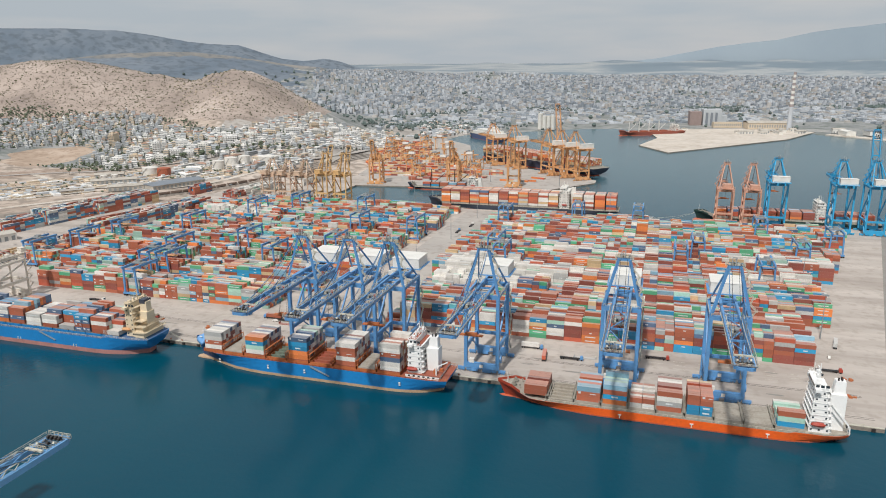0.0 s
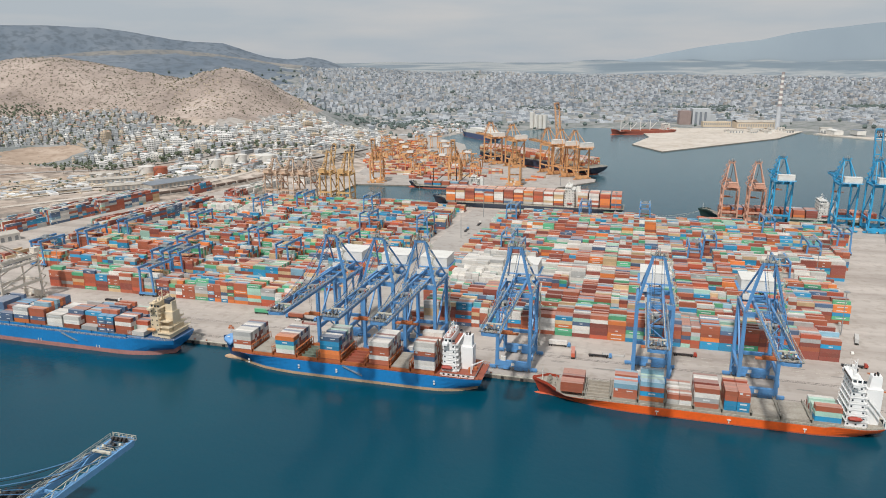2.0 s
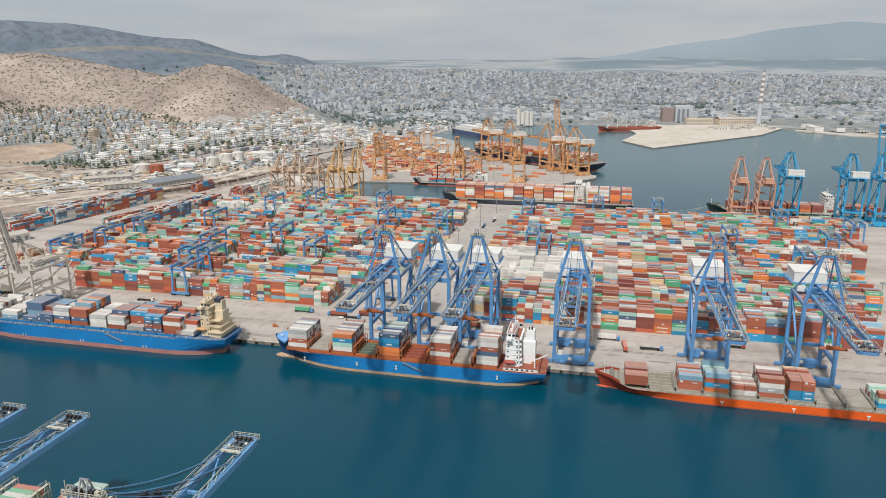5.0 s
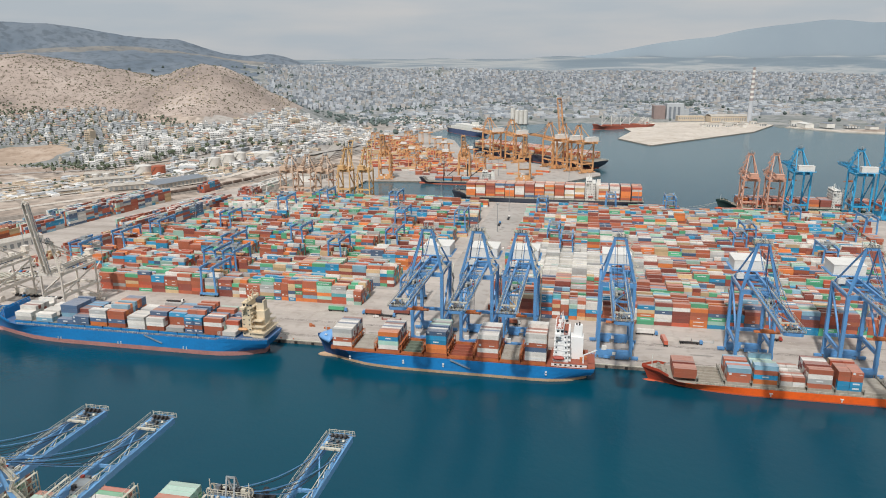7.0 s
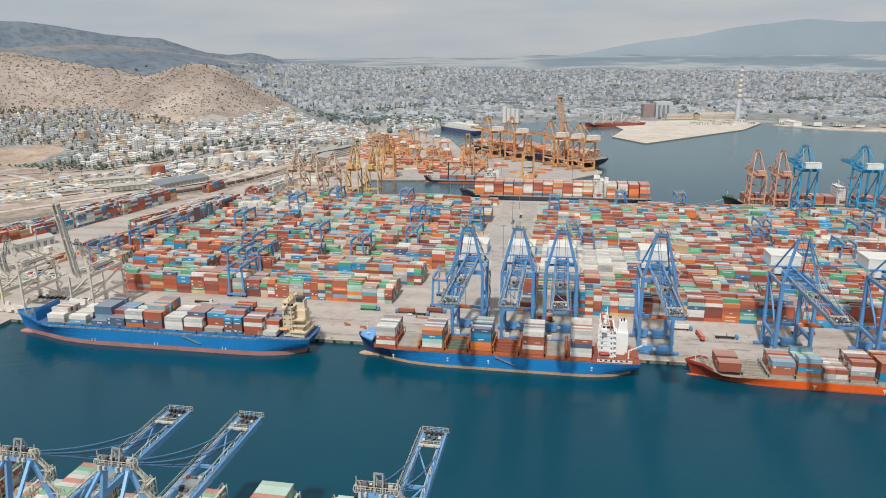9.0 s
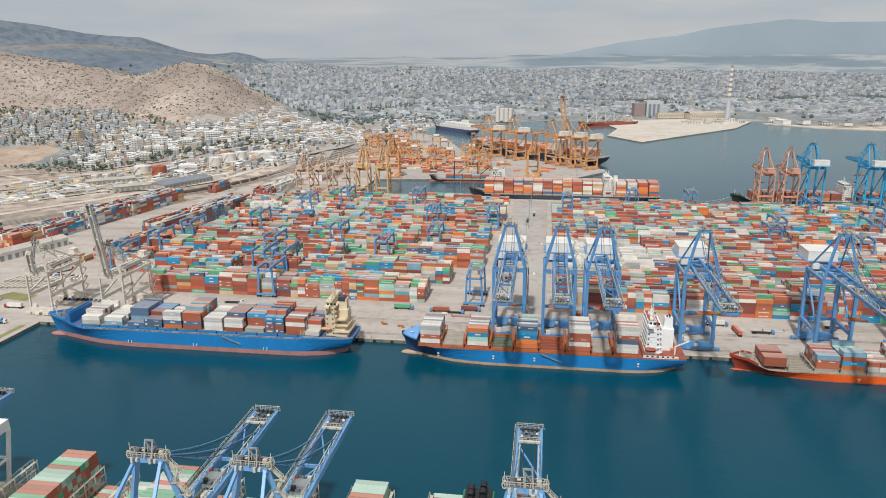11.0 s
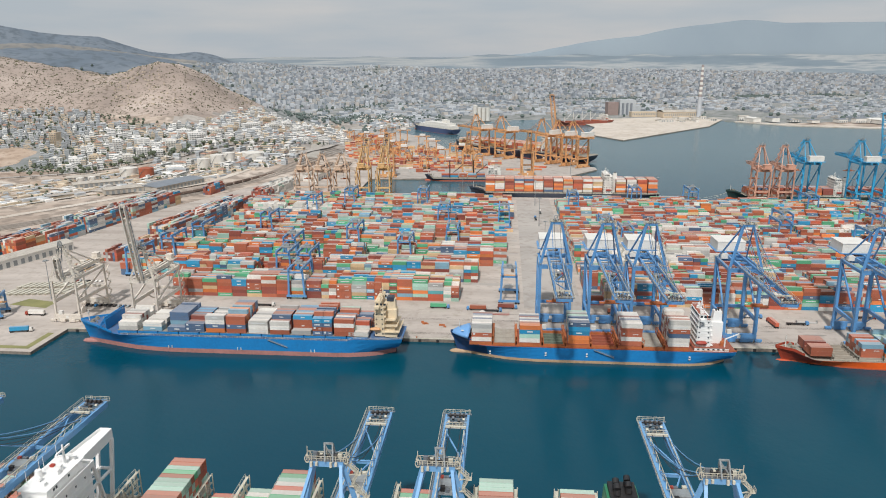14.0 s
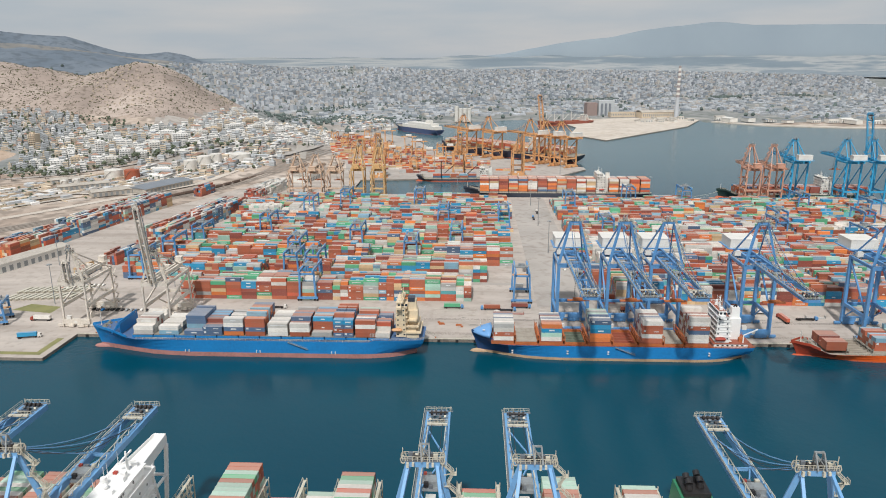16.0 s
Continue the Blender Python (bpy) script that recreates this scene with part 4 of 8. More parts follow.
def sts_crane(name, label, paint, house_mat, m, gauge=24.0, half=8.7, top=44.0, apex=68.0, reach=63.0, back=26.0, spread=3.6, boom_up=0.0, leg_w=1.7, house=(16.0, 16.0, 5.4), rail=WALKWAY, group="quay cranes", ap=None, spreader=0.35, boom_w=0.95, walks=(-1, 1), stair_side=1):
    """A ship-to-shore crane: y=0 at the waterside legs, boom towards -y."""
    root = thing(name, label, "crane", m, group)
    for x in (-half, half):
        for y in (0, gauge):
            part("leg", Acc().beam((x, y, 3.2), (x, y, top), leg_w, leg_w * 1.15), paint, root)
    for y in (0, gauge):
        part("sill_beam", Acc().box(-half - 1, half + 1, y - 1.0, y + 1.0, 2.2, 5.2), paint, root)
        part("drive_box", Acc().box(-half * 0.6, -half * 0.2, y - 1.5, y + 1.5, 0.7, 2.2).box(half * 0.1, half * 0.62, y - 1.4, y + 1.4, 0.5, 2.2), paint, root)
        part("number_plate", Acc().box(-0.9, 0.9, y - 1.06, y - 1.0, 2.7, 4.5), WHITE, root, "plain white plate on the sill")
        part("cross_beam", Acc().box(-half - 0.6, half + 0.6, y - 0.95, y + 0.95, top - 2.2, top), paint, root)
        for s in (-1, 1):
            bg = Acc()
            for k in (-1, 1):
                bg.box(s * half + k * 2.4 - 2.0, s * half + k * 2.4 + 2.0, y - 0.7, y + 0.7, 0.8, 2.0)
                for w in (-1.2, 0, 1.2):
                    bg.tube((s * half + k * 2.4 + w, y - 0.35, 0.42), (s * half + k * 2.4 + w, y + 0.35, 0.42), 0.42, 0.42, 8)
            part("bogie", bg, paint, root)
    for x in (-half, half):
        part("portal_tie", Acc().beam((x, 0, 13.5), (x, gauge, 13.5), 1.4, 1.9), paint, root)
        br = Acc()
        br.beam((x, 0, 15), (x, gauge, top - 3), 0.9, 0.9)
        br.beam((x, gauge * 0.5, 14), (x, gauge, 4.5), 0.6, 0.6)
        part("brace", br, paint, root)
        part("top_tie", Acc().beam((x, 0, top - 1.1), (x, gauge, top - 1.1), 1.2, 1.7), paint, root)
    # portal frame across the waterside
    part("portal_beam", Acc().box(-half + 0.8, half - 0.8, gauge - 0.6, gauge + 0.6, 12.6, 14.4), paint, root)
    # girders behind the hinge
    girder = Acc()
    for x in (-spread, spread):
        girder.box(x - 0.6, x + 0.6, -3, gauge + back, top, top + 2.1)
    for y in range(0, int(gauge + back), 8):
        girder.box(-spread + 0.6, spread - 0.6, y - 0.25, y + 0.25, top + 0.5, top + 1.4)
    part("girder", girder, paint, root)
    # boom
    boom_m = Matrix.Translation((0, -3, top + 1.0)) @ Matrix.Rotation(radians(-boom_up), 4, "X") @ Matrix.Translation((0, 3, -top - 1.0))

    def b(x, y, z):
        return boom_m @ Vector((x, y, z))

    bm, walk_way, truss, floor_strip = Acc(), Acc(), Acc(), Acc()
    for x in (-spread, spread):
        bm.beam(b(x, -3, top + 1.0), b(x, -reach, top + 0.9), boom_w, 1.9)
    for y in (-reach, -reach + 7, -reach * 0.55, -8):
        bm.beam(b(-spread, y, top + 1.2), b(spread, y, top + 1.2), 0.6, 0.9)
    ys = np.linspace(-reach + 10, -4, 4)
    for i, (y0, y1) in enumerate(zip(ys, ys[1:])):
        s = 1 if i % 2 else -1
        truss.beam(b(-spread * s, y0, top + 1.6), b(spread * s, y1, top + 1.6), 0.4, 0.4)
    for s in walks:
        x = s * (spread + 1.0)
        floor_strip.beam(b(x, -3, top + 1.9), b(x, -reach, top + 1.9), 0.45, 0.1)
        walk_way.rail(b(x + 0.4 * s, -3, top + 1.9), b(x + 0.4 * s, -reach, top + 1.9), 1.1, 14, 0.11)
    walk_way.rail(b(-spread - 1, -reach - 0.8, top + 1.9), b(spread + 1, -reach - 0.8, top + 1.9), 1.1, 5, 0.12)
    floor_strip.beam(b(-spread - 1.4, -reach - 0.3, top + 1.85), b(spread + 1.4, -reach - 0.3, top + 1.85), 0.8, 0.1)
    for k in range(7):
        floor_strip.beam(b(-spread, -reach + 0.8 + 0.95 * k, top + 1.9), b(spread, -reach + 0.8 + 0.95 * k, top + 1.9), 0.4, 0.1)
    fine = Acc()
    ys = np.linspace(-reach + 10, -5, 12)
    for i, (y0, y1) in enumerate(zip(ys, ys[1:])):
        for x in (-spread, spread):
            fine.beam(b(x, y0, top + 2.0), b(x * 0.86, (y0 + y1) / 2, top + 3.3), 0.16)
            fine.beam(b(x * 0.86, (y0 + y1) / 2, top + 3.3), b(x, y1, top + 2.0), 0.16)
    for x in (-spread, spread):
        fine.beam(b(x * 0.86, (ys[0] + ys[1]) / 2, top + 3.3), b(x * 0.86, (ys[-2] + ys[-1]) / 2, top + 3.3), 0.2)
    boom = part("boom", bm, paint, root)
    part("boom_bracing", truss, paint, boom)
    part("boom_lattice", fine, rail, boom, "pale lattice along the boom")
    part("walkway", walk_way, rail, boom, "pale steel walkway with handrails")
    part("walkway_floor", floor_strip, GRATING, boom)
    tip = Acc()
    for x in (-0.68, -0.24, 0.24, 0.68):
        tip.tube(b(x * spread - 0.3, -reach + 1.6, top + 2.4), b(x * spread + 0.3, -reach + 1.6, top + 2.4), 0.7, 0.7, 10)
    tip.beam(b(-spread, -reach + 1.6, top + 2.4), b(spread, -reach + 1.6, top + 2.4), 0.3)
    part("sheave_block", tip, BLACK, boom, "dark sheaves on the boom tip")
    nose = Acc()
    for x in (-1, 1):
        nose.beam(b(x * spread, -reach, top + 1.0), b(x * spread * 0.72, -reach - 1.3, top + 1.0), boom_w * 0.8, 1.3)
    nose.beam(b(-spread * 0.76, -reach - 1.3, top + 1.0), b(spread * 0.76, -reach - 1.3, top + 1.0), 0.6, 1.2)
    part("boom_nose", nose, paint, boom)
    for k, (x, y) in enumerate(((-0.7, 3.2), (-0.2, 4.1), (0.35, 3.4), (0.75, 5.0), (-0.5, 6.0), (0.1, 6.4))):
        part("tip_gear", Acc().beam(b(x * spread, -reach + y, top + 1.9), b(x * spread, -reach + y + 0.9, top + 2.5 + 0.3 * (k % 3)), 0.7, 0.7), (rail, BLACK, GRATING)[k % 3], boom)
    head_beam = Acc().beam(b(-spread, -reach + 9, top + 2.5), b(spread, -reach + 9, top + 2.5), 0.8, 0.6)
    part("tip_cross_beam", head_beam, rail, boom)
    lamp = Acc().rail(b(-spread, -reach + 7.6, top + 2.0), b(spread, -reach + 7.6, top + 2.0), 1.2, 6, 0.12)
    for x in (-spread - 0.6, -1.3, 1.3, spread + 0.6):
        part("tip_mast", Acc().beam(b(x, -reach, top + 1.9), b(x, -reach, top + 3.7), 0.1), rail, boom)
    part("tip_railing", lamp, rail, boom)
    # A frame and stays
    ap = ap or spread * 0.72
    for s in (-1, 1):
        part("frame_leg", Acc().beam((s * half, 0, top), (s * ap, 3, apex), 1.15, 1.15), paint, root)
        part("back_stay", Acc().beam((s * ap, 3, apex), (s * half * 0.92, gauge, top), 0.7, 0.7), paint, root)
        if boom_up < 20:
            for k, (end, sag, r) in enumerate(((-reach * 0.55, 0.8, 0.1), (-reach + 10, 2.6, 0.12), (-reach + 9, 3.6, 0.09))):
                p, q = Vector((s * ap, 2, apex + 0.4)), b(s * spread, end, top + 2.0)
                pts = [p.lerp(q, f) - Vector((0, 0, sag * 4 * f * (1 - f))) for f in np.linspace(0, 1, 9)]
                part("fore_stay", Acc().cable([tuple(c) for c in pts], r), (paint, paint, ROPE)[k], root)
        else:
            part("fore_stay", Acc().beam((s * ap, 2, apex + 0.4), b(s * spread, -reach * 0.5, top + 2.0), 0.3, 0.3), ROPE, root)
    head = Acc().box(-ap - 0.8, ap + 0.8, 2.2, 3.9, apex - 0.9, apex + 0.5)
    part("apex_beam", head, paint, root)
    part("apex_floor", Acc().box(-ap - 1.3, ap + 1.3, 2.0, 4.0, apex + 0.5, apex + 0.62), GRATING, root)
    plat = Acc()
    for y in (2.0, 4.0):
        plat.rail((-ap - 1.3, y, apex + 0.62), (ap + 1.3, y, apex + 0.62), 1.1, 8, 0.11)
    for x in (-ap - 1.3, ap + 1.3):
        # a hooped end to the platform
        for y in (2.2, 3.8):
            hoop = [(x + 0.55 * math.cos(k * 1.047), y, apex + 0.9 + 1.0 * math.sin(k * 1.047)) for k in range(7)]
            for p, q in zip(hoop, hoop[1:]):
                plat.beam(p, q, 0.2)
    wheels = Acc()
    for x in (-2.0, -0.7, 0.7, 2.0):
        wheels.tube((x - 0.22, 3, apex + 1.3), (x + 0.22, 3, apex + 1.3), 0.65, 0.65, 10)
    wheels.beam((-2.3, 3, apex + 1.3), (2.3, 3, apex + 1.3), 0.25)
    part("apex_sheave", wheels, BLACK, root)
    gin = Acc()
    for x in (-1.3, 0.5):
        gin.beam((x - 0.3, 1.6, apex + 0.6), (x, 2.6, apex + 4.2), 0.3).beam((x - 0.3, 4.4, apex + 0.6), (x, 2.9, apex + 4.2), 0.3)
        gin.beam((x - 0.2, 2.0, apex + 2.2), (x - 0.2, 3.9, apex + 2.2), 0.22)
    gin.beam((-1.4, 2.75, apex + 4.2), (0.7, 2.75, apex + 4.2), 0.35).beam((-1.5, 2.2, apex + 2.2), (0.5, 2.2, apex + 2.2), 0.22).beam((-1.6, 3.6, apex + 1.2), (0.5, 2.8, apex + 4.0), 0.2)
    part("service_gin", gin, STEEL_GREY, root, "small lifting frame on the top platform")
    for k, x in enumerate((-ap + 0.2, -ap * 0.55, ap * 0.5, ap - 0.3)):
        part("apex_gear", Acc().box(x - 0.5, x + 0.5, 2.1, 2.8, apex + 0.62, apex + 1.5 + 0.4 * (k % 2)), (rail, GRATING)[k % 2], root)
        part("apex_lamp", Acc().box(x + 0.3, x + 0.8, 4.1, 4.7, apex - 0.3 - 0.3 * (k % 2), apex + 0.5), rail, root)
    for x in (-ap - 1.4, 0, ap + 1.4):
        plat.beam((x, 3, apex + 0.6), (x, 3, apex + 3.4), 0.14)
    part("apex_platform", plat, rail, root, "pale platform with sheaves and handrails at the top")
    # zigzag stair up the frame
    st = Acc()
    n = 8
    for k in range(n):
        z0, z1 = top + (apex - top) * k / n, top + (apex - top) * (k + 1) / n
        near_leg = [half + (ap - half) * (k + e) / n + 0.7 for e in (0, 1)]
        xx0 = stair_side * (near_leg[0] + (2.3 if k % 2 else 0))
        xx1 = stair_side * (near_leg[1] + (0 if k % 2 else 2.3))
        yc = 1.4 + 0.2 * k
        st.beam((xx0, yc, z0), (xx1, yc, z1), 0.7, 0.2)
        for dy in (-0.4, 0.4):
            st.rail((xx0, yc + dy, z0), (xx1, yc + dy, z1), 1.0, 4, 0.09)
        st.box(xx1 - 0.6, xx1 + 0.6, yc - 0.7, yc + 0.7, z1 - 0.1, z1 + 0.05)
        for dx in (-0.6, 0.6):
            st.rail((xx1 + dx, yc - 0.7, z1), (xx1 + dx, yc + 0.7, z1), 1.0, 2, 0.09)
        st.beam((xx1, yc, z1), (stair_side * (near_leg[1] - 0.7), yc, z1 - 0.6), 0.2)
    part("stair", st, rail, root, "zigzag steel stair with landings")
    # machinery house
    hw, hl, hh = house
    y0 = gauge + 3.5
    mh = Acc()
    steps = []
    for i in range(6):
        for e, d in ((0.0, 0.1), (0.06, 0.0), (0.94, 0.0), (1.0, 0.1)):
            steps.append((-hw / 2 + hw * (i + e) / 6, d))
    mh.rings([[(x, y0 + d, top + 2.6), (x, y0 + hl - d, top + 2.6), (x, y0 + hl - d, top + 2.6 + hh - d), (x, y0 + d, top + 2.6 + hh - d)] for x, d in steps])
    hs = part("machinery_house", mh, house_mat, root, "white panelled machinery house")
    part("roof", Acc().box(-hw / 2 - 0.2, hw / 2 + 0.2, y0 - 0.2, y0 + hl + 0.2, top + 2.61 + hh, top + 2.9 + hh), house_mat, hs)
    part("floor_frame", Acc().box(-hw / 2 - 1.2, hw / 2 + 1.2, y0 - 1.2, y0 + hl + 1.2, top + 2.2, top + 2.6), paint, hs)
    for yy in (y0 - 1.2, y0 + hl + 1.2):
        part("railing", Acc().rail((-hw / 2 - 1.2, yy, top + 2.6), (hw / 2 + 1.2, yy, top + 2.6), 1.1, 6, 0.1), rail, hs)
    for yy in (-1.1, gauge + 1.1):
        part("beam_railing", Acc().rail((-half, yy, top), (half, yy, top), 1.2, 8, 0.13), rail, root)
    for xx in (-half - 0.9, half + 0.9):
        part("tie_railing", Acc().rail((xx, 1, top), (xx, gauge, top), 1.2, 8, 0.13), rail, root)
    part("electrical_box", Acc().box(-half + 1, -half + 5, gauge - 4.5, gauge - 1.2, top, top + 2.6), house_mat, root)
    part("cable_reel", Acc().tube((half + 1.0, 2.5, 7.5), (half + 1.6, 2.5, 7.5), 2.2, 2.2, 14), paint, root)
    part("checker_cabin", Acc().box(-half + 2, -half + 4.6, -0.9, 0.9, 5.0, 7.4), WHITE, root, "small white cabin on the sill")
    under = Acc()
    for x in (-2.6, 2.6):
        under.box(x - 0.25, x + 0.25, 0, gauge + back - 2, top - 0.6, top - 0.1)
    for y in range(2, int(gauge + back), 6):
        under.box(-spread, spread, y - 0.15, y + 0.15, top - 0.5, top - 0.2)
    part("trolley_track", under, GRATING, root)
    # trolley, cab, spreader
    ty = -reach * spreader
    tr = Acc().box(-spread + 0.7, spread - 0.7, ty - 3, ty + 3, top + 0.2, top + 1.0).box(-2.4, 2.4, ty - 1.5, ty + 2, top + 1.0, top + 2.3)
    if boom_up < 20:
        trolley = part("trolley", tr, STEEL_GREY, root)
        part("cab", Acc().box(-1.3, 1.3, ty + 3.2, ty + 6, top - 2.9, top - 0.4), WHITE, trolley, "white operator's cab")
        part("spreader", Acc().box(-6, 6, ty - 1.1, ty + 1.1, top - 14.6, top - 14.0).box(-3, 3, ty - 0.8, ty + 0.8, top - 14.0, top - 13.0), RUSTORANGE, trolley, "rust-orange container spreader")
        for k, (x, dy, w, h) in enumerate(((-1.6, -2.4, 0.6, 1.5), (-0.6, -2.0, 0.5, 0.9), (0.7, -2.5, 0.7, 1.2), (1.8, -1.8, 0.4, 1.8), (-1.9, 1.2, 0.5, 1.1), (1.3, 2.2, 0.6, 1.4), (0.0, 2.6, 0.5, 0.8))):
            part("trolley_gear", Acc().box(x - w, x + w, ty + dy - 0.5, ty + dy + 0.5, top + 1.0, top + 1.0 + h), (rail, BLACK, GRATING, RED)[k % 4], trolley)
        rp = Acc()
        for x in (-2.2, 2.2):
            for dy in (-0.8, 0.8):
                rp.beam((x, ty + dy, top), (x, ty + dy, top - 13), 0.1)
        part("hoist_rope", rp, ROPE, trolley)
        for s in (-1, 1):
            pts = [(s * 1.6, -reach + 9 + (reach - 8) * q, top + 2.7 + (apex - top - 2.0) * q ** 2.2) for q in np.linspace(0, 1, 9)]
            part("hanging_cable", Acc().cable(pts, 0.1), ROPE, root)
    # leg stair tower
    ls = Acc()
    for k in range(8):
        z0, z1 = 4 + (top - 6) * k / 8, 4 + (top - 6) * (k + 1) / 8
        y0, y1 = (gauge - 1, gauge + 3) if k % 2 else (gauge + 3, gauge - 1)
        ls.beam((half + 1.6, y0, z0), (half + 1.6, y1, z1), 0.8, 0.2)
        ls.rail((half + 2.0, y0, z0), (half + 2.0, y1, z1), 1.0, 2, 0.09)
    part("leg_stair", ls, rail, root)
    return root


BLUE_LABEL = "tall blue steel quay crane with lowered boom and white machinery house"
crane_blue = sts_crane("quay_crane", BLUE_LABEL, STEEL_BLUE, WHITE, at(57.5, 18, 3))
for u in (86, 110, 162.5, 233.5, 284):
    copy_thing(crane_blue, at(u, 18, 3))
near_crane = sts_crane("quay_crane", "large blue quay crane with long lowered boom and zigzag stair", mat("crane_light_blue", "6ca0cd", 0.45, dirt=0.3, big=6, fine=0.8, dirt_colour="6a7c92"), WHITE, at(-10.5, -231.5, 3, 0) @ pose(0, 0, 0, 0, 0, 180), top=47.4, apex=72, reach=62, spread=3.1,
                       gauge=30, half=9.2, ap=3.0, spreader=0.4, boom_w=1.4, walks=(1,), stair_side=-1)
for u in (-142.0, -105.4, 14.0, 73.8):
    copy_thing(near_crane, at(u, -231.5, 3, 180))


def cream_crane(u, label, reach, boom_up):
    return sts_crane("quay_crane", label, STEEL_CREAM, STEEL_CREAM, at(u, 20, 3), gauge=32, half=7.6, top=29, apex=47, reach=reach, back=6, boom_up=boom_up, house=(4, 4, 3), rail=STEEL_CREAM, spread=1.3, leg_w=0.95, boom_w=0.6)


cream_crane(-242, "older cream quay crane with a pointed frame", 15, 84)
cream_crane(-191, "older cream quay crane with a raised boom", 50, 79)

# salmon and bright blue cranes on the back quay
salmon = sts_crane("quay_crane", "salmon-painted quay crane with pointed frame on the back quay", STEEL_SALMON, STEEL_SALMON, at(313, 443, 3, 180), gauge=18, half=7.5, top=38, apex=62, reach=34, back=8, house=(8, 7, 4), rail=STEEL_SALMON, spread=2.4, boom_up=0, leg_w=1.4)
copy_thing(salmon, at(338, 443, 3, 180))
bright = sts_crane("quay_crane", "bright blue quay crane with a white house", STEEL_BRIGHT, WHITE, at(360, 443, 3, 180), gauge=24, half=8.0, top=47, apex=68, reach=48, back=14, house=(15, 7, 5.4), rail=STEEL_BRIGHT, spread=3.2, leg_w=1.5)
copy_thing(bright, at(418, 443, 3, 180))
sts_crane("quay_crane", "bright blue quay crane with its boom raised", STEEL_BRIGHT, WHITE, at(447, 443, 3, 180), gauge=24, half=8.0, top=47, apex=68, reach=52, back=14, house=(15, 7, 5.4), rail=STEEL_BRIGHT, spread=3.2, leg_w=1.5, boom_up=78)

# ochre and cream cranes by the head of the basin
ochre = sts_crane("quay_crane", "ochre quay crane by the head of the basin", STEEL_YELLOW, STEEL_YELLOW, at(-112, 442, 3, 180), gauge=16, half=7, top=36, apex=60, reach=34, back=6, house=(7, 7, 4), rail=STEEL_YELLOW, spread=2.4, boom_up=70, leg_w=1.3)
copy_thing(ochre, at(-136, 442, 3, 180))
pale = sts_crane("quay_crane", "tan quay crane by the head of the basin", STEEL_TAN, STEEL_TAN, at(-163, 442, 3, 180), gauge=16, half=8, top=33, apex=50, reach=36, back=10, house=(7, 7, 4), rail=STEEL_TAN, spread=2.4, leg_w=1.0)
for u in (-186, -208):
    copy_thing(pale, at(u, 442, 3, 180))
# orange cranes on the pier beyond
ORANGE_LABEL = "orange quay crane on the pier across the basin"
orange = sts_crane("quay_crane", ORANGE_LABEL, STEEL_ORANGE, WHITE, at(128, 706, 3, 217), gauge=26, half=10, top=44, apex=66, reach=50, back=18, house=(18, 9, 6), rail=STEEL_ORANGE, spread=3.4)
for u, v in ((84, 742), (20, 796), (-22, 828)):
    copy_thing(orange, at(u, v, 3, 217))
sts_crane("quay_crane", "orange quay crane with a steeply raised boom on the pier", STEEL_ORANGE, WHITE, at(106, 724, 3, 217), gauge=26, half=10, top=44, apex=66, reach=62, back=18, house=(18, 9, 6), rail=STEEL_ORANGE, spread=3.4, boom_up=80)
small_orange = sts_crane("quay_crane", "slim orange quay crane beside the basin", STEEL_ORANGE, STEEL_ORANGE, at(60, 601, 3, 6), gauge=16, half=7.5, top=34, apex=50, reach=30, back=10, house=(7, 6, 4), rail=STEEL_ORANGE, spread=2.2, boom_up=75)
copy_thing(small_orange, at(-22, 592, 3, 6))
copy_thing(small_orange, at(-132, 580, 3, 6))




# ---- yard machines ----
class SharedMesh:
    """Lets part() reuse one mesh."""

    def __init__(self, me):
        self.me = me

    def mesh(self, name, mats, smooth=False):
        return self.me


WHEEL = SharedMesh(Acc().tube((0, -0.35, 0), (0, 0.35, 0), 0.75, 0.75, 10).mesh("wheel", RUBBER))


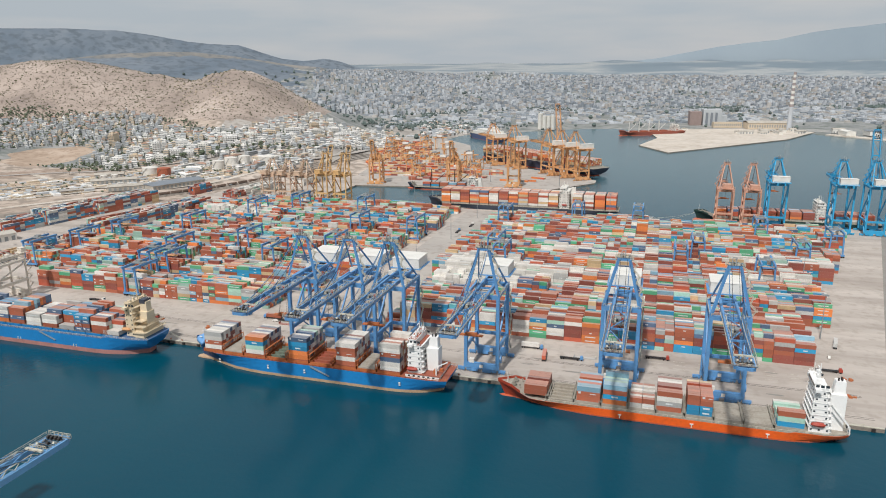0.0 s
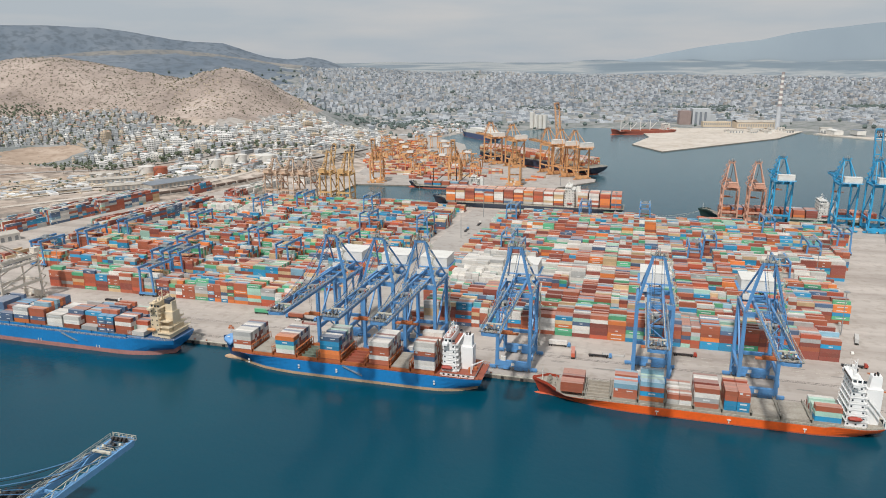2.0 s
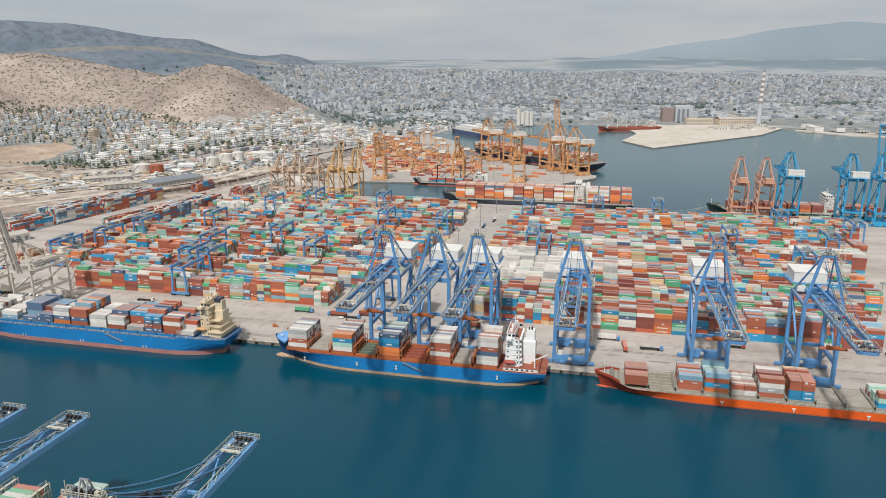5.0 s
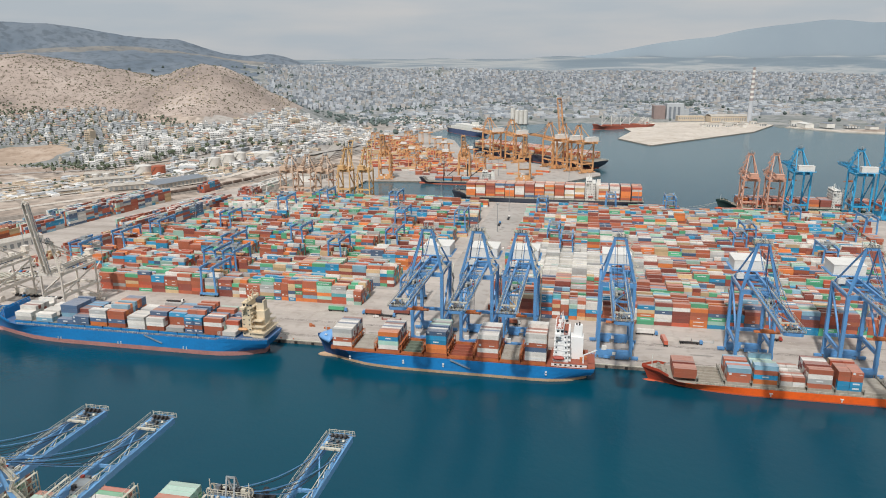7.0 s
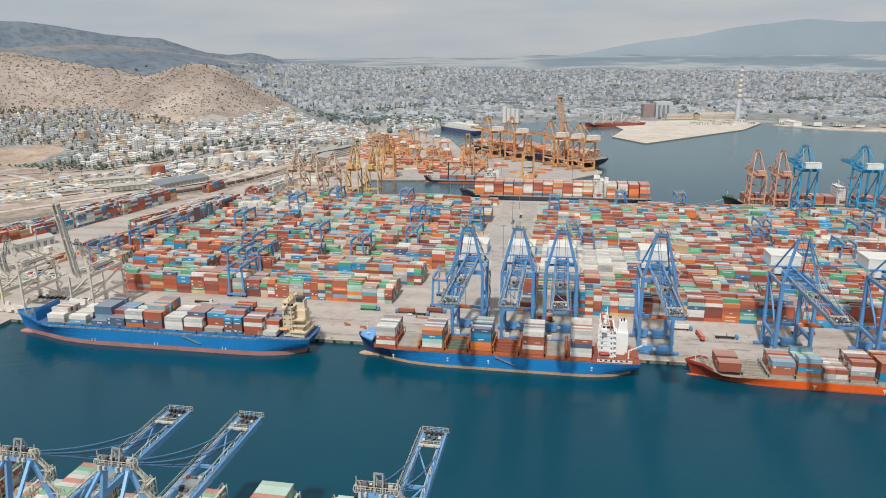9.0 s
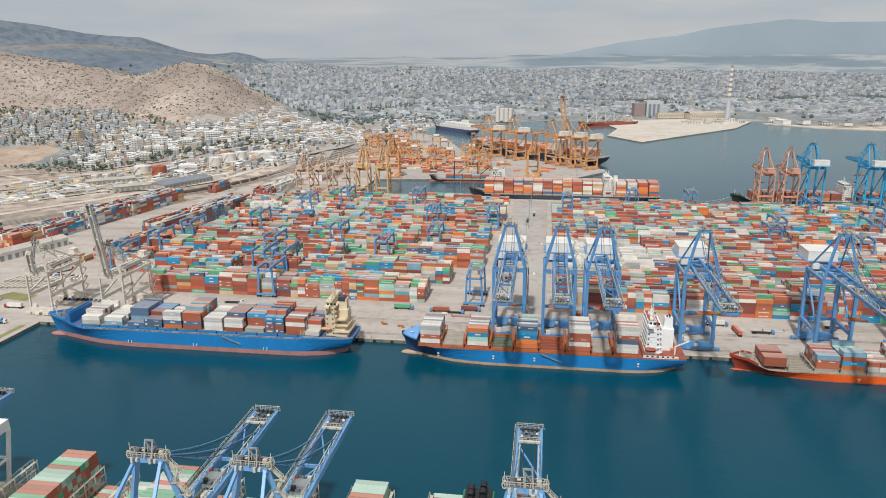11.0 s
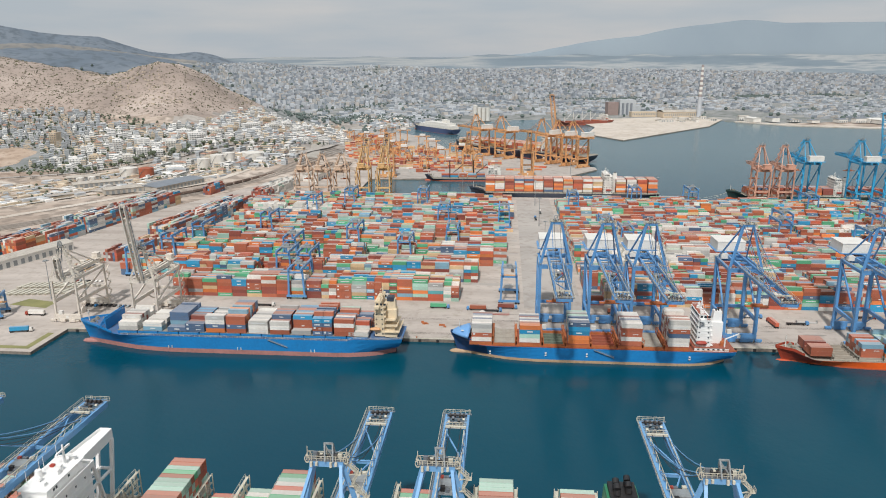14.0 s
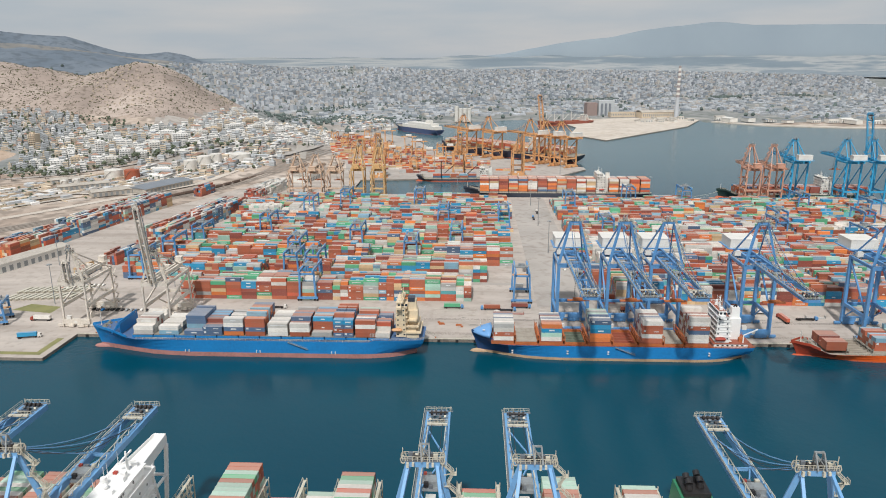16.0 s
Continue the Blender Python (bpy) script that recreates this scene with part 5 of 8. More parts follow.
def yard_crane(label, m, span=23.0, half=5.5, top=19.0, paint=STEEL_BLUE):
    """Rubber-tyred gantry: legs along y, girders across, trolley with a white cab."""
    root = thing("yard_gantry_crane", label, "crane", m, "yard gantry cranes")
    for y in (0, span):
        for x in (-half, half):
            part("leg", Acc().beam((x, y, 2.2), (x * 0.86, y, top), 1.0, 1.2), paint, root)
        part("sill_beam", Acc().box(-half - 1.5, half + 1.5, y - 0.6, y + 0.6, 1.5, 2.8), paint, root)
        for x in (-half - 0.9, -half + 0.9, half - 0.9, half + 0.9):
            part("wheel", WHEEL, RUBBER, root).matrix_local = Matrix.Translation((x, y, 0.75))
        part("end_tie", Acc().beam((-half * 0.86, y, top - 1.5), (half * 0.86, y, top - 1.5), 0.8, 1.1), paint, root)
    for x in (-half * 0.8, half * 0.8):
        part("girder", Acc().box(x - 0.55, x + 0.55, -2.0, span + 2.0, top, top + 1.7), paint, root)
    for x in (-half * 0.8 - 0.7, half * 0.8 + 0.7):
        part("railing", Acc().rail((x, -2, top + 1.7), (x, span + 2, top + 1.7), 1.0, 8, 0.1), WALKWAY, root)
    tr = Acc().box(-half * 0.8, half * 0.8, span * 0.35, span * 0.35 + 5, top + 1.7, top + 2.5).box(-2, 2, span * 0.35 + 1, span * 0.35 + 4, top + 2.5, top + 4.0)
    trolley = part("trolley", tr, STEEL_GREY, root)
    part("cab", Acc().box(half * 0.2, half * 0.2 + 2.2, span * 0.35 + 5.2, span * 0.35 + 7.2, top - 2.6, top - 0.2), WHITE, trolley, "white cab")
    part("spreader", Acc().box(-6, 6, span * 0.35 + 1.4, span * 0.35 + 3.6, top - 4.2, top - 3.6), STEEL_ORANGE, trolley)
    part("power_unit", Acc().box(-2.6, 2.6, span + 0.7, span + 2.6, 2.8, 5.4), WHITE, root, "white engine housing")
    return root


rtg = yard_crane("blue rubber-tyred gantry crane straddling container stacks", at(-112, 73, 3), span=24.0, top=20.5)
WEST_GANTRIES = ((-134, 1), (-118, 1), (-142, 2), (-250, 1), (-243, 2), (-236, 3), (-15, 3), (32, 0), (-50, 2), (-100, 3), (-30, 5), (-190, 4), (-170, 6), (-60, 7), (-140, 7), (28, 5))
EAST_GANTRIES = ((130, 4), (118, 5), (268, 5), (326, 4), (282, 6), (360, 6), (100, 8), (170, 9), (230, 9), (340, 8), (395, 7))
for u, v in [(u, 73 + 42.4 * k) for u, k in WEST_GANTRIES] + [(u, EAST_V[k] - 2.5) for u, k in EAST_GANTRIES]:
    copy_thing(rtg, at(u, v, 3))


small_gantry = yard_crane("blue straddle gantry parked near the quay", at(-300, 8, 3), span=12.0, half=4.0, top=13.0)
for u, v in ((-316, 14), (-332, 4)):
    copy_thing(small_gantry, at(u, v, 3))


TRUCK_WHEEL = SharedMesh(Acc().tube((0, -0.25, 0), (0, 0.25, 0), 0.5, 0.5, 10).mesh("wheel", RUBBER))


def truck(m, colour, loaded=True, cab_mat=WHITE):
    m = m @ Matrix.Scale(0.86, 4)
    root = thing("container_truck", f"yard truck with a {BOX_WORDS[colour]} container" if loaded else "yard truck with an empty trailer", "truck", m, "trucks")
    part("chassis", Acc().box(-6.4, 6.4, -1.15, 1.15, 0.95, 1.35), BLACK, root)
    cab = part("cab", Acc().rings([[(6.6, -1.2, 0.6), (8.7, -1.2, 0.6), (8.7, 1.2, 0.6), (6.6, 1.2, 0.6)], [(6.6, -1.2, 1.9), (8.7, -1.2, 1.9), (8.7, 1.2, 1.9), (6.6, 1.2, 1.9)], [(6.8, -1.1, 3.0), (8.3, -1.1, 3.0), (8.3, 1.1, 3.0), (6.8, 1.1, 3.0)]]), cab_mat, root)
    part("windscreen", Acc().beam((8.66, 0, 2.0), (8.38, 0, 2.8), 2.0, 0.05), GLASS, cab)
    for x in (-5.4, -4.1, 5.2, 7.7):
        for y in (-1.0, 1.0):
            part("wheel", TRUCK_WHEEL, RUBBER, root).matrix_local = Matrix.Translation((x, y, 0.5))
    if loaded:
        part("cargo_container", Acc().box(-6.1, 6.1, -1.22, 1.22, 1.4, 4.1), BOX_THING[colour], root)
    return root


for u, v, turn, c, l in ((182, 58, 0, "white", 1), (192, 46, 95, "red", 1), (206, 48, 0, "grey", 0), (252, 62, 0, "navy", 0), (12, 60, 180, "rust", 1), (20, 58, 0, "mint", 0), (30, 64, 0, "maroon", 1), (-14, 62, 0, "green", 1), (-262, 2, 14, "blue", 1), (-270, 30, 180, "white", 1),
                         (-130, 58, 0, "white", 0), (60, 330, 90, "red", 0), (66, 360, 90, "grey", 0), (362, 200, 80, "navy", 1), (352, 110, 78, "grey", 1), (-70, 40, 0, "grey", 0), (340, 70, 0, "navy", 0), (100, 60, 0, "rust", 1), (-292, 110, 60, "white", 1), (-300, 130, 60, "grey", 1)):
    truck(at(u, v, 3, turn), c, bool(l), rng.choice((WHITE, RED, STEEL_BLUE)))


def flatrack(m, colour):
    a = Acc().box(-6.1, 6.1, -1.2, 1.2, 0, 0.4)
    for x in (-6.0, 6.0):
        a.box(x - 0.12, x + 0.12, -1.2, 1.2, 0.4, 1.6)
    return solid("flat_rack", a, BOX_THING[colour], "low flat rack with end walls lying on the quay", "container", m)


flatrack(at(214, 52, 3.0, 0), "grey")
flatrack(at(26, 53, 3.0, 0), "maroon")


def lamp_mast(m, h=28.0):
    root = thing("lamp_mast", "tall galvanised yard lamp mast", "lamp", m, "yard lamp masts")
    part("pole", Acc().tube((0, 0, 0), (0, 0, h), 0.35, 0.16, 8), STEEL_GREY, root)
    hd = Acc().tube((0, 0, h - 0.4), (0, 0, h), 1.3, 1.3, 10)
    for k in range(8):
        a = k * math.pi / 4
        hd.box(1.5 * math.cos(a) - 0.3, 1.5 * math.cos(a) + 0.3, 1.5 * math.sin(a) - 0.3, 1.5 * math.sin(a) + 0.3, h - 0.7, h - 0.3)
    part("lamp_head", hd, STEEL_GREY, root)
    return root


lm = lamp_mast(at(346, 120, 3))
for u, v in ((62, 200), (62, 300), (62, 400), (-215, 100), (-225, 250), (-230, 380), (352, 220), (372, 330), (-20, 430), (200, 430), (120, 620), (20, 640), (-60, 660), (-280, 60), (-330, 150), (410, 430)):
    copy_thing(lm, at(u, v, 3))


def bollard_row():
    root = Acc()
    root.tube((0, 0, 0), (0, 0, 0.7), 0.3, 0.35, 8).tube((0, 0, 0.7), (0, 0, 0.95), 0.5, 0.45, 8)
    first = solid("bollard", root, RUSTORANGE, "squat rusty mooring bollard on the quay edge", "bollard", at(-30, 10.2, 3), "bollards")
    for i in range(20):
        u = -225 + 29 * i
        if abs(u + 30) > 3:
            copy_thing(first, at(u, 10.2, 3))


bollard_row()
edge = Acc().box(-236, 352, 9.0, 9.8, 3.0, 3.35)
solid("quay_kerb", edge, WALKWAY, "pale concrete kerb along the quay edge", "kerb", PORT, kind="structure")
for i in range(56):
    u = -230 + 10.5 * i
    fd = Acc().box(u - 0.8, u + 0.8, 8.4, 9.0, 0.2, 2.8)
    solid("fender", fd, RUBBER, "black rubber fender on the quay wall", "fender", PORT, "quay fenders")
rails = Acc()
for v in (17.2, 18.8, 41.2, 42.8):
    rails.box(-220, 350, v - 0.12, v + 0.12, 3.0, 3.03)
solid("crane_rail", rails, BLACK, "crane rails set flush into the quay", "rail", PORT, kind="structure")
lines = Acc()
for v in (51, 56, 61):
    for i in range(48):
        lines.box(-210 + 11.5 * i, -204 + 11.5 * i, v - 0.1, v + 0.1, 3.0, 3.02)
stain = Acc()
for i in range(34):
    u, v = rng.uniform(-200, 345), rng.uniform(20, 62)
    w, h = rng.uniform(1.5, 7), rng.uniform(0.3, 1.2)
    n = 9
    ring = [(u + w * math.cos(6.283 * k / n) * rng.uniform(0.7, 1.2), v + h * math.sin(6.283 * k / n) * rng.uniform(0.7, 1.2), 3.008) for k in range(n)]
    stain.add(ring, [tuple(range(n))])
solid("oil_stain", stain, ASPHALT_DARK, "dark oil and tyre stains on the concrete", "stain", PORT, kind="structure")
solid("lane_marking", lines, WALKWAY, "worn pale lane markings on the quay", "marking", PORT, kind="structure")
lanes = Acc()
lanes.add([(42, 66, 3.015), (80, 66, 3.015), (80, 440, 3.015), (42, 440, 3.015)], [(0, 1, 2, 3)])
for k in range(9):
    v = 75.5 + 42.4 * k + 36.2
    lanes.add([(-210, v, 3.012), (40, v, 3.012), (40, v + 5.6, 3.012), (-210, v + 5.6, 3.012)], [(0, 1, 2, 3)])
    v = 75 + 33 * k + 22.6
    lanes.add([(84, v, 3.012), (335 + 0.27 * (v - 75), v, 3.012), (335 + 0.27 * (v - 75), v + 9, 3.012), (84, v + 9, 3.012)], [(0, 1, 2, 3)])
solid("road", Acc().add([(366, 60, 3.02), (384, 60, 3.02), (484, 430, 3.02), (456, 430, 3.02)], [(0, 1, 2, 3)]), ASPHALT_DARK, "dark asphalt road along the end of the yard", "road", PORT, kind="structure")
solid("road", lanes, ASPHALT, "worn grey yard lanes between the stacks", "road", PORT, kind="structure")
debris = [(-212 + 13, 30), (-60, 38), (-20, 34), (-8, 30), (345, 40), (348, 62)]
for u, v in debris:
    a = Acc()
    for k in range(5):
        x, y = rng.uniform(-2, 2), rng.uniform(-1.5, 1.5)
        a.box(x - 0.8, x + 0.8, y - 0.5, y + 0.5, 0, rng.uniform(0.4, 1.0))
    solid("lashing_gear", a, RUSTORANGE, "small heap of rusty lashing gear on the quay", "gear", at(u, v, 3))

trailer = Acc().box(-6.2, 6.2, -1.2, 1.2, 1.0, 1.4).box(3.6, 5.0, -1.2, 1.2, 0.0, 1.0).box(-5.6, -3.0, -1.2, 1.2, 0.0, 1.0).box(-6.2, -6.0, -1.2, 1.2, 1.4, 1.7)
parked = solid("parked_trailer", trailer, WALKWAY, "empty pale container trailer parked in a row", "trailer", at(-318, 70, 3, 75), "parked trailers")
for i in range(22):
    r, c = divmod(i, 11)
    copy_thing(parked, at(-318 + 4.2 * c - 16 * (r // 2) + 1.0 * r, 70 + 15.5 * r + 0.6 * c, 3, 75 + rng.uniform(-2, 2)))


def car(m, paint):
    m = m @ Matrix.Scale(0.9, 4)
    root = thing("parked_car", "small parked car on the quay", "car", m, "parked cars")
    part("body", Acc().rings([[(-2.1, y, 0.35), (-2.1, y, 0.9), (-1.3, y * 0.92, 1.0), (-0.8, y * 0.85, 1.45), (0.7, y * 0.85, 1.45), (1.2, y * 0.92, 1.0), (2.1, y, 0.85), (2.1, y, 0.35)] for y in (-0.85, 0.85)]), paint, root)
    for x in (-1.3, 1.3):
        for y in (-0.86, 0.86):
            part("wheel", Acc().tube((x, y - 0.1, 0.33), (x, y + 0.1, 0.33), 0.33, 0.33, 10), RUBBER, root)


for i in range(22):
    car(at(-268 - 3.1 * (i % 11), 92 + 8 * (i // 11) + rng.uniform(-0.4, 0.4), 3, 90 + rng.uniform(-4, 4)), rng.choice((WHITE, WHITE, STEEL_GREY, RED, HULL_BLUE, BLACK)))
for u, v, a in ((15, 56, 10), (75, 240, 90), (70, 150, 90), (345, 90, 80), (-90, 30, 0), (350, 140, 75)):
    car(at(u, v, 3, a), WHITE)

og = yard_crane("orange yard gantry crane on the far pier", at(-90, 640, 3), paint=STEEL_ORANGE)
for u, v in ((-120, 690), (-40, 690), (-150, 746), (-90, 746), (-20, 718), (-190, 776), (-110, 776), (-170, 808), (-210, 840), (-150, 840), (-60, 808), (-200, 905), (-240, 905), (-190, 975), (-250, 975), (-220, 1050), (-280, 1012), (-10, 660)):
    copy_thing(og, at(u, v, 3))
# white-roofed straddle frames stand over the pier's stacks
for u, v in ((-70, 700), (-130, 725), (-40, 745), (-160, 790), (-95, 815), (-190, 860), (-230, 930), (-120, 890), (-170, 1000)):
    root = thing("yard_gantry_crane", "orange straddle crane with a white machinery house", "crane", at(u, v, 3, 4), "pier straddle cranes")
    for x in (-7, 7):
        for y in (0, 14):
            part("leg", Acc().beam((x, y, 0.4), (x, y, 22), 1.1), STEEL_ORANGE, root)
        part("side_beam", Acc().beam((x, -3, 22.5), (x, 17, 22.5), 1.2, 1.4), STEEL_ORANGE, root)
        part("sill_beam", Acc().beam((x, 0, 1.4), (x, 14, 1.4), 1.2, 1.4), STEEL_ORANGE, root)
    part("cross_beam", Acc().beam((-14, 7, 23.5), (14, 7, 23.5), 1.6, 1.6), STEEL_ORANGE, root)
    part("machinery_house", Acc().box(-5, 5, 3, 11, 24.4, 27.6), WHITE, root, "white machinery house")


# blue feeder with open hatches, stern house
ship_b = thing("container_ship", "blue container ship with rust-red deck berthed at the quay", "ship", at(-1, -2.5))
ship_hull(ship_b, 153, 23, 9.5, 2.7, HULL_BLUE, BOOT_TAN, RUSTRED, bow_rise=3.2, bow_len=0.07, stern=0.86, bow_mat=mat("bow_navy", "274a78", 0.5, dirt=0.3, big=6, fine=1.0, dirt_colour="20344f"))
hood = Acc()
hood.rings([[(0.6 + 9.4 * q + 1.6 * q * math.sin(a), -10.0 * q ** 0.6 * math.cos(a), 12.9 + 4.2 * q ** 0.5 * math.sin(a)) for a in np.linspace(0, math.pi, 11)] for q in (0.03, 0.12, 0.25, 0.42, 0.62, 0.82, 1.0)])
part("breakwater", hood, mat("bow_cover_blue", "6d9fd2", 0.45, dirt=0.25, big=5, fine=0.8, dirt_colour="5f7893"), ship_b, "pale blue curved cover over the bow", smooth=True)
part("bow_mark", Acc().box(6.2, 7.6, -6.4, -5.2, 16.0, 16.12), WHITE, ship_b, "plain white mark on the bow cover")
part("bow_mast", Acc().tube((11.0, 0, 12.5), (11.0, 0, 21.5), 0.3, 0.14, 8).beam((11.0, -1.5, 19), (11.0, 1.5, 19), 0.2), WHITE, ship_b)
for x0, x1, op, cover in ((11, 23.5, 0, RUSTRED), (24, 36, 0, HATCH_GREY), (37, 50, 0, RUSTRED), (51, 62.5, 1, HOLD_GREEN), (63.5, 76, 0, RUSTRED), (77, 90, 1, RUSTRED), (91, 103.5, 0, RUSTRED), (104.5, 114.5, 0, HATCH_GREY), (116, 128, 0, RUSTRED)):
    hatch_and_frames(ship_b, x0, x1, 9.8, 9.55, RUSTORANGE, cover, bool(op))
for x in (23.8, 36.5, 50.5, 63.0, 76.5, 90.5, 104.0, 115.2):
    lashing_bridge(ship_b, x, 9.8, 9.6, 5.4, RUSTORANGE)
deck_house(ship_b, 132, 139.5, 8.4, 9.6, 6, SHIP_WHITE, SHIP_WHITE, 143.5, 3.0, eave=0.3, top_deck=RUSTRED)
poop = part("poop_deck_house", Acc().box(131, 149, -9.9, 9.9, 9.6, 11.4), SHIP_WHITE, ship_b)
part("poop_deck", Acc().box(130.6, 149.4, -10.1, 10.1, 11.4, 11.55), RUSTRED, poop)
for k in range(6):
    part("window", Acc().box(132.5 + 2.6 * k, 133.6 + 2.6 * k, -9.98, -9.85, 10.2, 11.0), GLASS, poop)
for x, y, h in ((146, -6, 2.2), (147, 5, 1.6), (144.5, 7, 2.6), (148, -2, 1.2)):
    part("deck_locker", Acc().box(x - 0.8, x + 0.8, y - 0.9, y + 0.9, 11.55, 11.55 + h), RUSTORANGE, poop)
part("stern_crane", Acc().tube((147, -8, 11.5), (147, -8, 16), 0.4, 0.35, 8).beam((147, -8, 16), (153.5, -9.5, 20), 0.5), SHIP_WHITE, ship_b)
gangway(ship_b, 78, -11.9, 9.2)
for x in (22, 52, 74, 128):
    part("draught_mark", Acc().box(x, x + 0.9, -11.95, -11.55, 5.0, 5.6).box(x, x + 0.9, -11.95, -11.55, 6.2, 7.0), WHITE, ship_b, "white painted marks on the hull")
load_ship(-1, -2.5, [
    (11.6, ["white", "rust", "white", "grey"], 4, ["white", "white", "grey", "navy", "maroon", "white"]),
    (37.6, ["white", "mint", "blue", "orange"], 4, ["rust", "white", "white", "navy", "grey", "maroon"]),
    (64.0, ["orange", "orange", "blue", "blue", "navy"], 5, ["navy", "maroon", "white", "mint", "grey", "white"]),
    (91.8, ["rust", "white", "rust", "rust", "white"], 5, ["white", "white", "navy", "grey", "maroon", "white"]),
    (116.6, ["white", "white", "navy", "rust", "white", "white"], 6, ["white", "white", "maroon", "rust", "tan"]),
], 9, 11.6, "on the blue feeder ship", "containers on ships", rng, "inner rows of mixed containers on the blue feeder ship")

# long blue ship with cream house
ship_a = thing("container_ship", "long blue container ship with a cream deckhouse berthed at the quay", "ship", at(-218, -3.5))
ship_hull(ship_a, 191, 25, 10.6, 3.7, HULL_BLUE, BOOT_ROSE, mat("deck_blue", "4a6d98", 0.75, dirt=0.4, big=5, fine=1.0), bow_rise=3.4, bow_len=0.11, stern=0.78, aft_rise=1.2)
for i in range(12):
    x0 = 27.5 + 12.05 * i
    hatch_and_frames(ship_a, x0 + 0.3, x0 + 11.8, 10.6, 11.05, HULL_BLUE, DECK_GREY)
fr = Acc()
for y in range(-10, 11, 2):
    part("breakwater_rib", Acc().beam((16, y, 12.8), (21, y, 20), 0.4).beam((21, y, 12.4), (21, y, 20), 0.35), HULL_BLUE, ship_a)
fr.beam((21, -10.5, 19.9), (21, 10.5, 19.9), 0.45).beam((18.5, -10.5, 16.4), (18.5, 10.5, 16.4), 0.35).beam((16, -10.5, 13.2), (16, 10.5, 13.2), 0.35)
fr.add([(21.1, -10.5, 12.5), (21.1, 10.5, 12.5), (21.1, 10.5, 18.6), (21.1, -10.5, 18.6), (21.3, -10.5, 12.5), (21.3, 10.5, 12.5), (21.3, 10.5, 18.6), (21.3, -10.5, 18.6)], [(3, 2, 1, 0), (4, 5, 6, 7), (3, 7, 6, 2), (0, 4, 7, 3), (1, 2, 6, 5)])
part("breakwater", fr, HULL_BLUE, ship_a, "ribbed blue breakwater behind the bow")
deck_house(ship_a, 175.5, 181.0, 7.6, 12.3, 6, CREAM, CREAM, 184.0, 3.2, step_in=0.08, eave=0.15)
casing = part("engine_casing", Acc().box(181.3, 188, -8.5, 8.5, 12.3, 15.2).box(181.3, 186.6, -7, 7, 15.2, 18.4), CREAM, ship_a)
for k, (x, w) in enumerate(((189.4, 9.6), (188.2, 8.4), (187.0, 7.2))):
    z = 15.2 + 3.1 * k
    part("terrace", Acc().box(180.8, x, -w, w, z, z + 0.2), CREAM, casing)
    part("railing", Acc().rail((181.3, -w + 0.1, z + 0.2), (x - 0.1, -w + 0.1, z + 0.2), 1.1, 3, 0.1).rail((x - 0.1, -w + 0.1, z + 0.2), (x - 0.1, w - 0.1, z + 0.2), 1.1, 6, 0.1), CREAM, casing)
part("funnel_top", Acc().box(181.8, 185.6, -2.2, 2.2, 31, 33.4), HULL_DARK, casing, "dark blue funnel top")
gangway(ship_a, 116, -12.8, 10.4)
for x in (58, 98, 140):
    part("draught_mark", Acc().box(x, x + 0.4, -12.9, -12.5, 3.6, 5.2).box(x + 2, x + 2.4, -12.9, -12.5, 3.6, 5.2), WHITE, ship_a, "white painted marks on the hull")
load_ship(-218, -3.5, [
    (28.5, ["white", "white"], 3, ["white", "white", "maroon", "grey"]), (42.8, ["sky", "white"], 2, ["white", "white", "navy"]),
    (57.0, ["navy"], 4, ["navy", "navy", "sky"]), (67.5, ["navy", "navy"], 3, ["navy", "blue", "maroon"]),
    (79.5, ["orange", "navy", "white", "grey"], 3, ["navy", "grey", "white", "rust"]), (91.5, ["rust", "navy", "rust", "rust"], 5, ["orange", "rust", "sky", "navy"]),
    (104.2, ["white", "white", "white"], 3, ["white", "white", "grey"]), (116.4, ["rust", "white", "white"], 4, ["navy", "maroon", "grey", "rust"]),
    (128.6, ["grey"], 4, ["navy", "rust", "blue", "grey"]), (140.6, ["2navy", "2rust", "2navy", "2blue"], 5, ["navy", "rust", "blue", "navy"]),
    (152.8, ["rust", "rust", "white", "rust"], 4, ["rust", "white", "navy", "mint"]), (164.8 - 4.0, ["white"], 3, ["white", "navy", "rust", "red"]),
], 10, 13.1, "on the long blue ship", "containers on ships", rng, "inner rows of navy and rust containers on the long blue ship")

# orange ship
ship_c = thing("container_ship", "bright orange container ship with a white deckhouse berthed at the quay", "ship", at(176, -1.0, -1.2))
ship_hull(ship_c, 158, 20.6, 6.6, 3.0, HULL_ORANGE, BOOT_RED, HATCH_GREY, bow_rise=3.2, bow_len=0.075, stern=0.6, aft_rise=0.8, bow_mat=HULL_BOWRED)
for i in range(9):
    x0 = 27.0 + 12.6 * i
    hatch_and_frames(ship_c, x0, x0 + 11.8, 9.0, 6.65, HATCH_GREY, HATCH_GREY, i in (0,))
for x in (26.3, 38.9, 51.5, 64.1, 76.7, 89.3, 101.9, 114.5, 127.1):
    lashing_bridge(ship_c, x, 9.2, 6.7, 3.4, DECK_GREY)
deck_house(ship_c, 141, 149.5, 8.0, 7.4, 7, SHIP_WHITE, SHIP_WHITE, 152.5, 3.0, step_in=0.5, eave=0.3)
part("lifeboat_ramp", Acc().beam((150, -4, 20), (157.5, -4, 11), 0.5).beam((150, -6.5, 20), (157.5, -6.5, 11), 0.5).beam((157.5, -4, 11), (157.5, -4, 7.5), 0.4).beam((157.5, -6.5, 11), (157.5, -6.5, 7.5), 0.4), SHIP_WHITE, ship_c, "white free-fall lifeboat ramp")
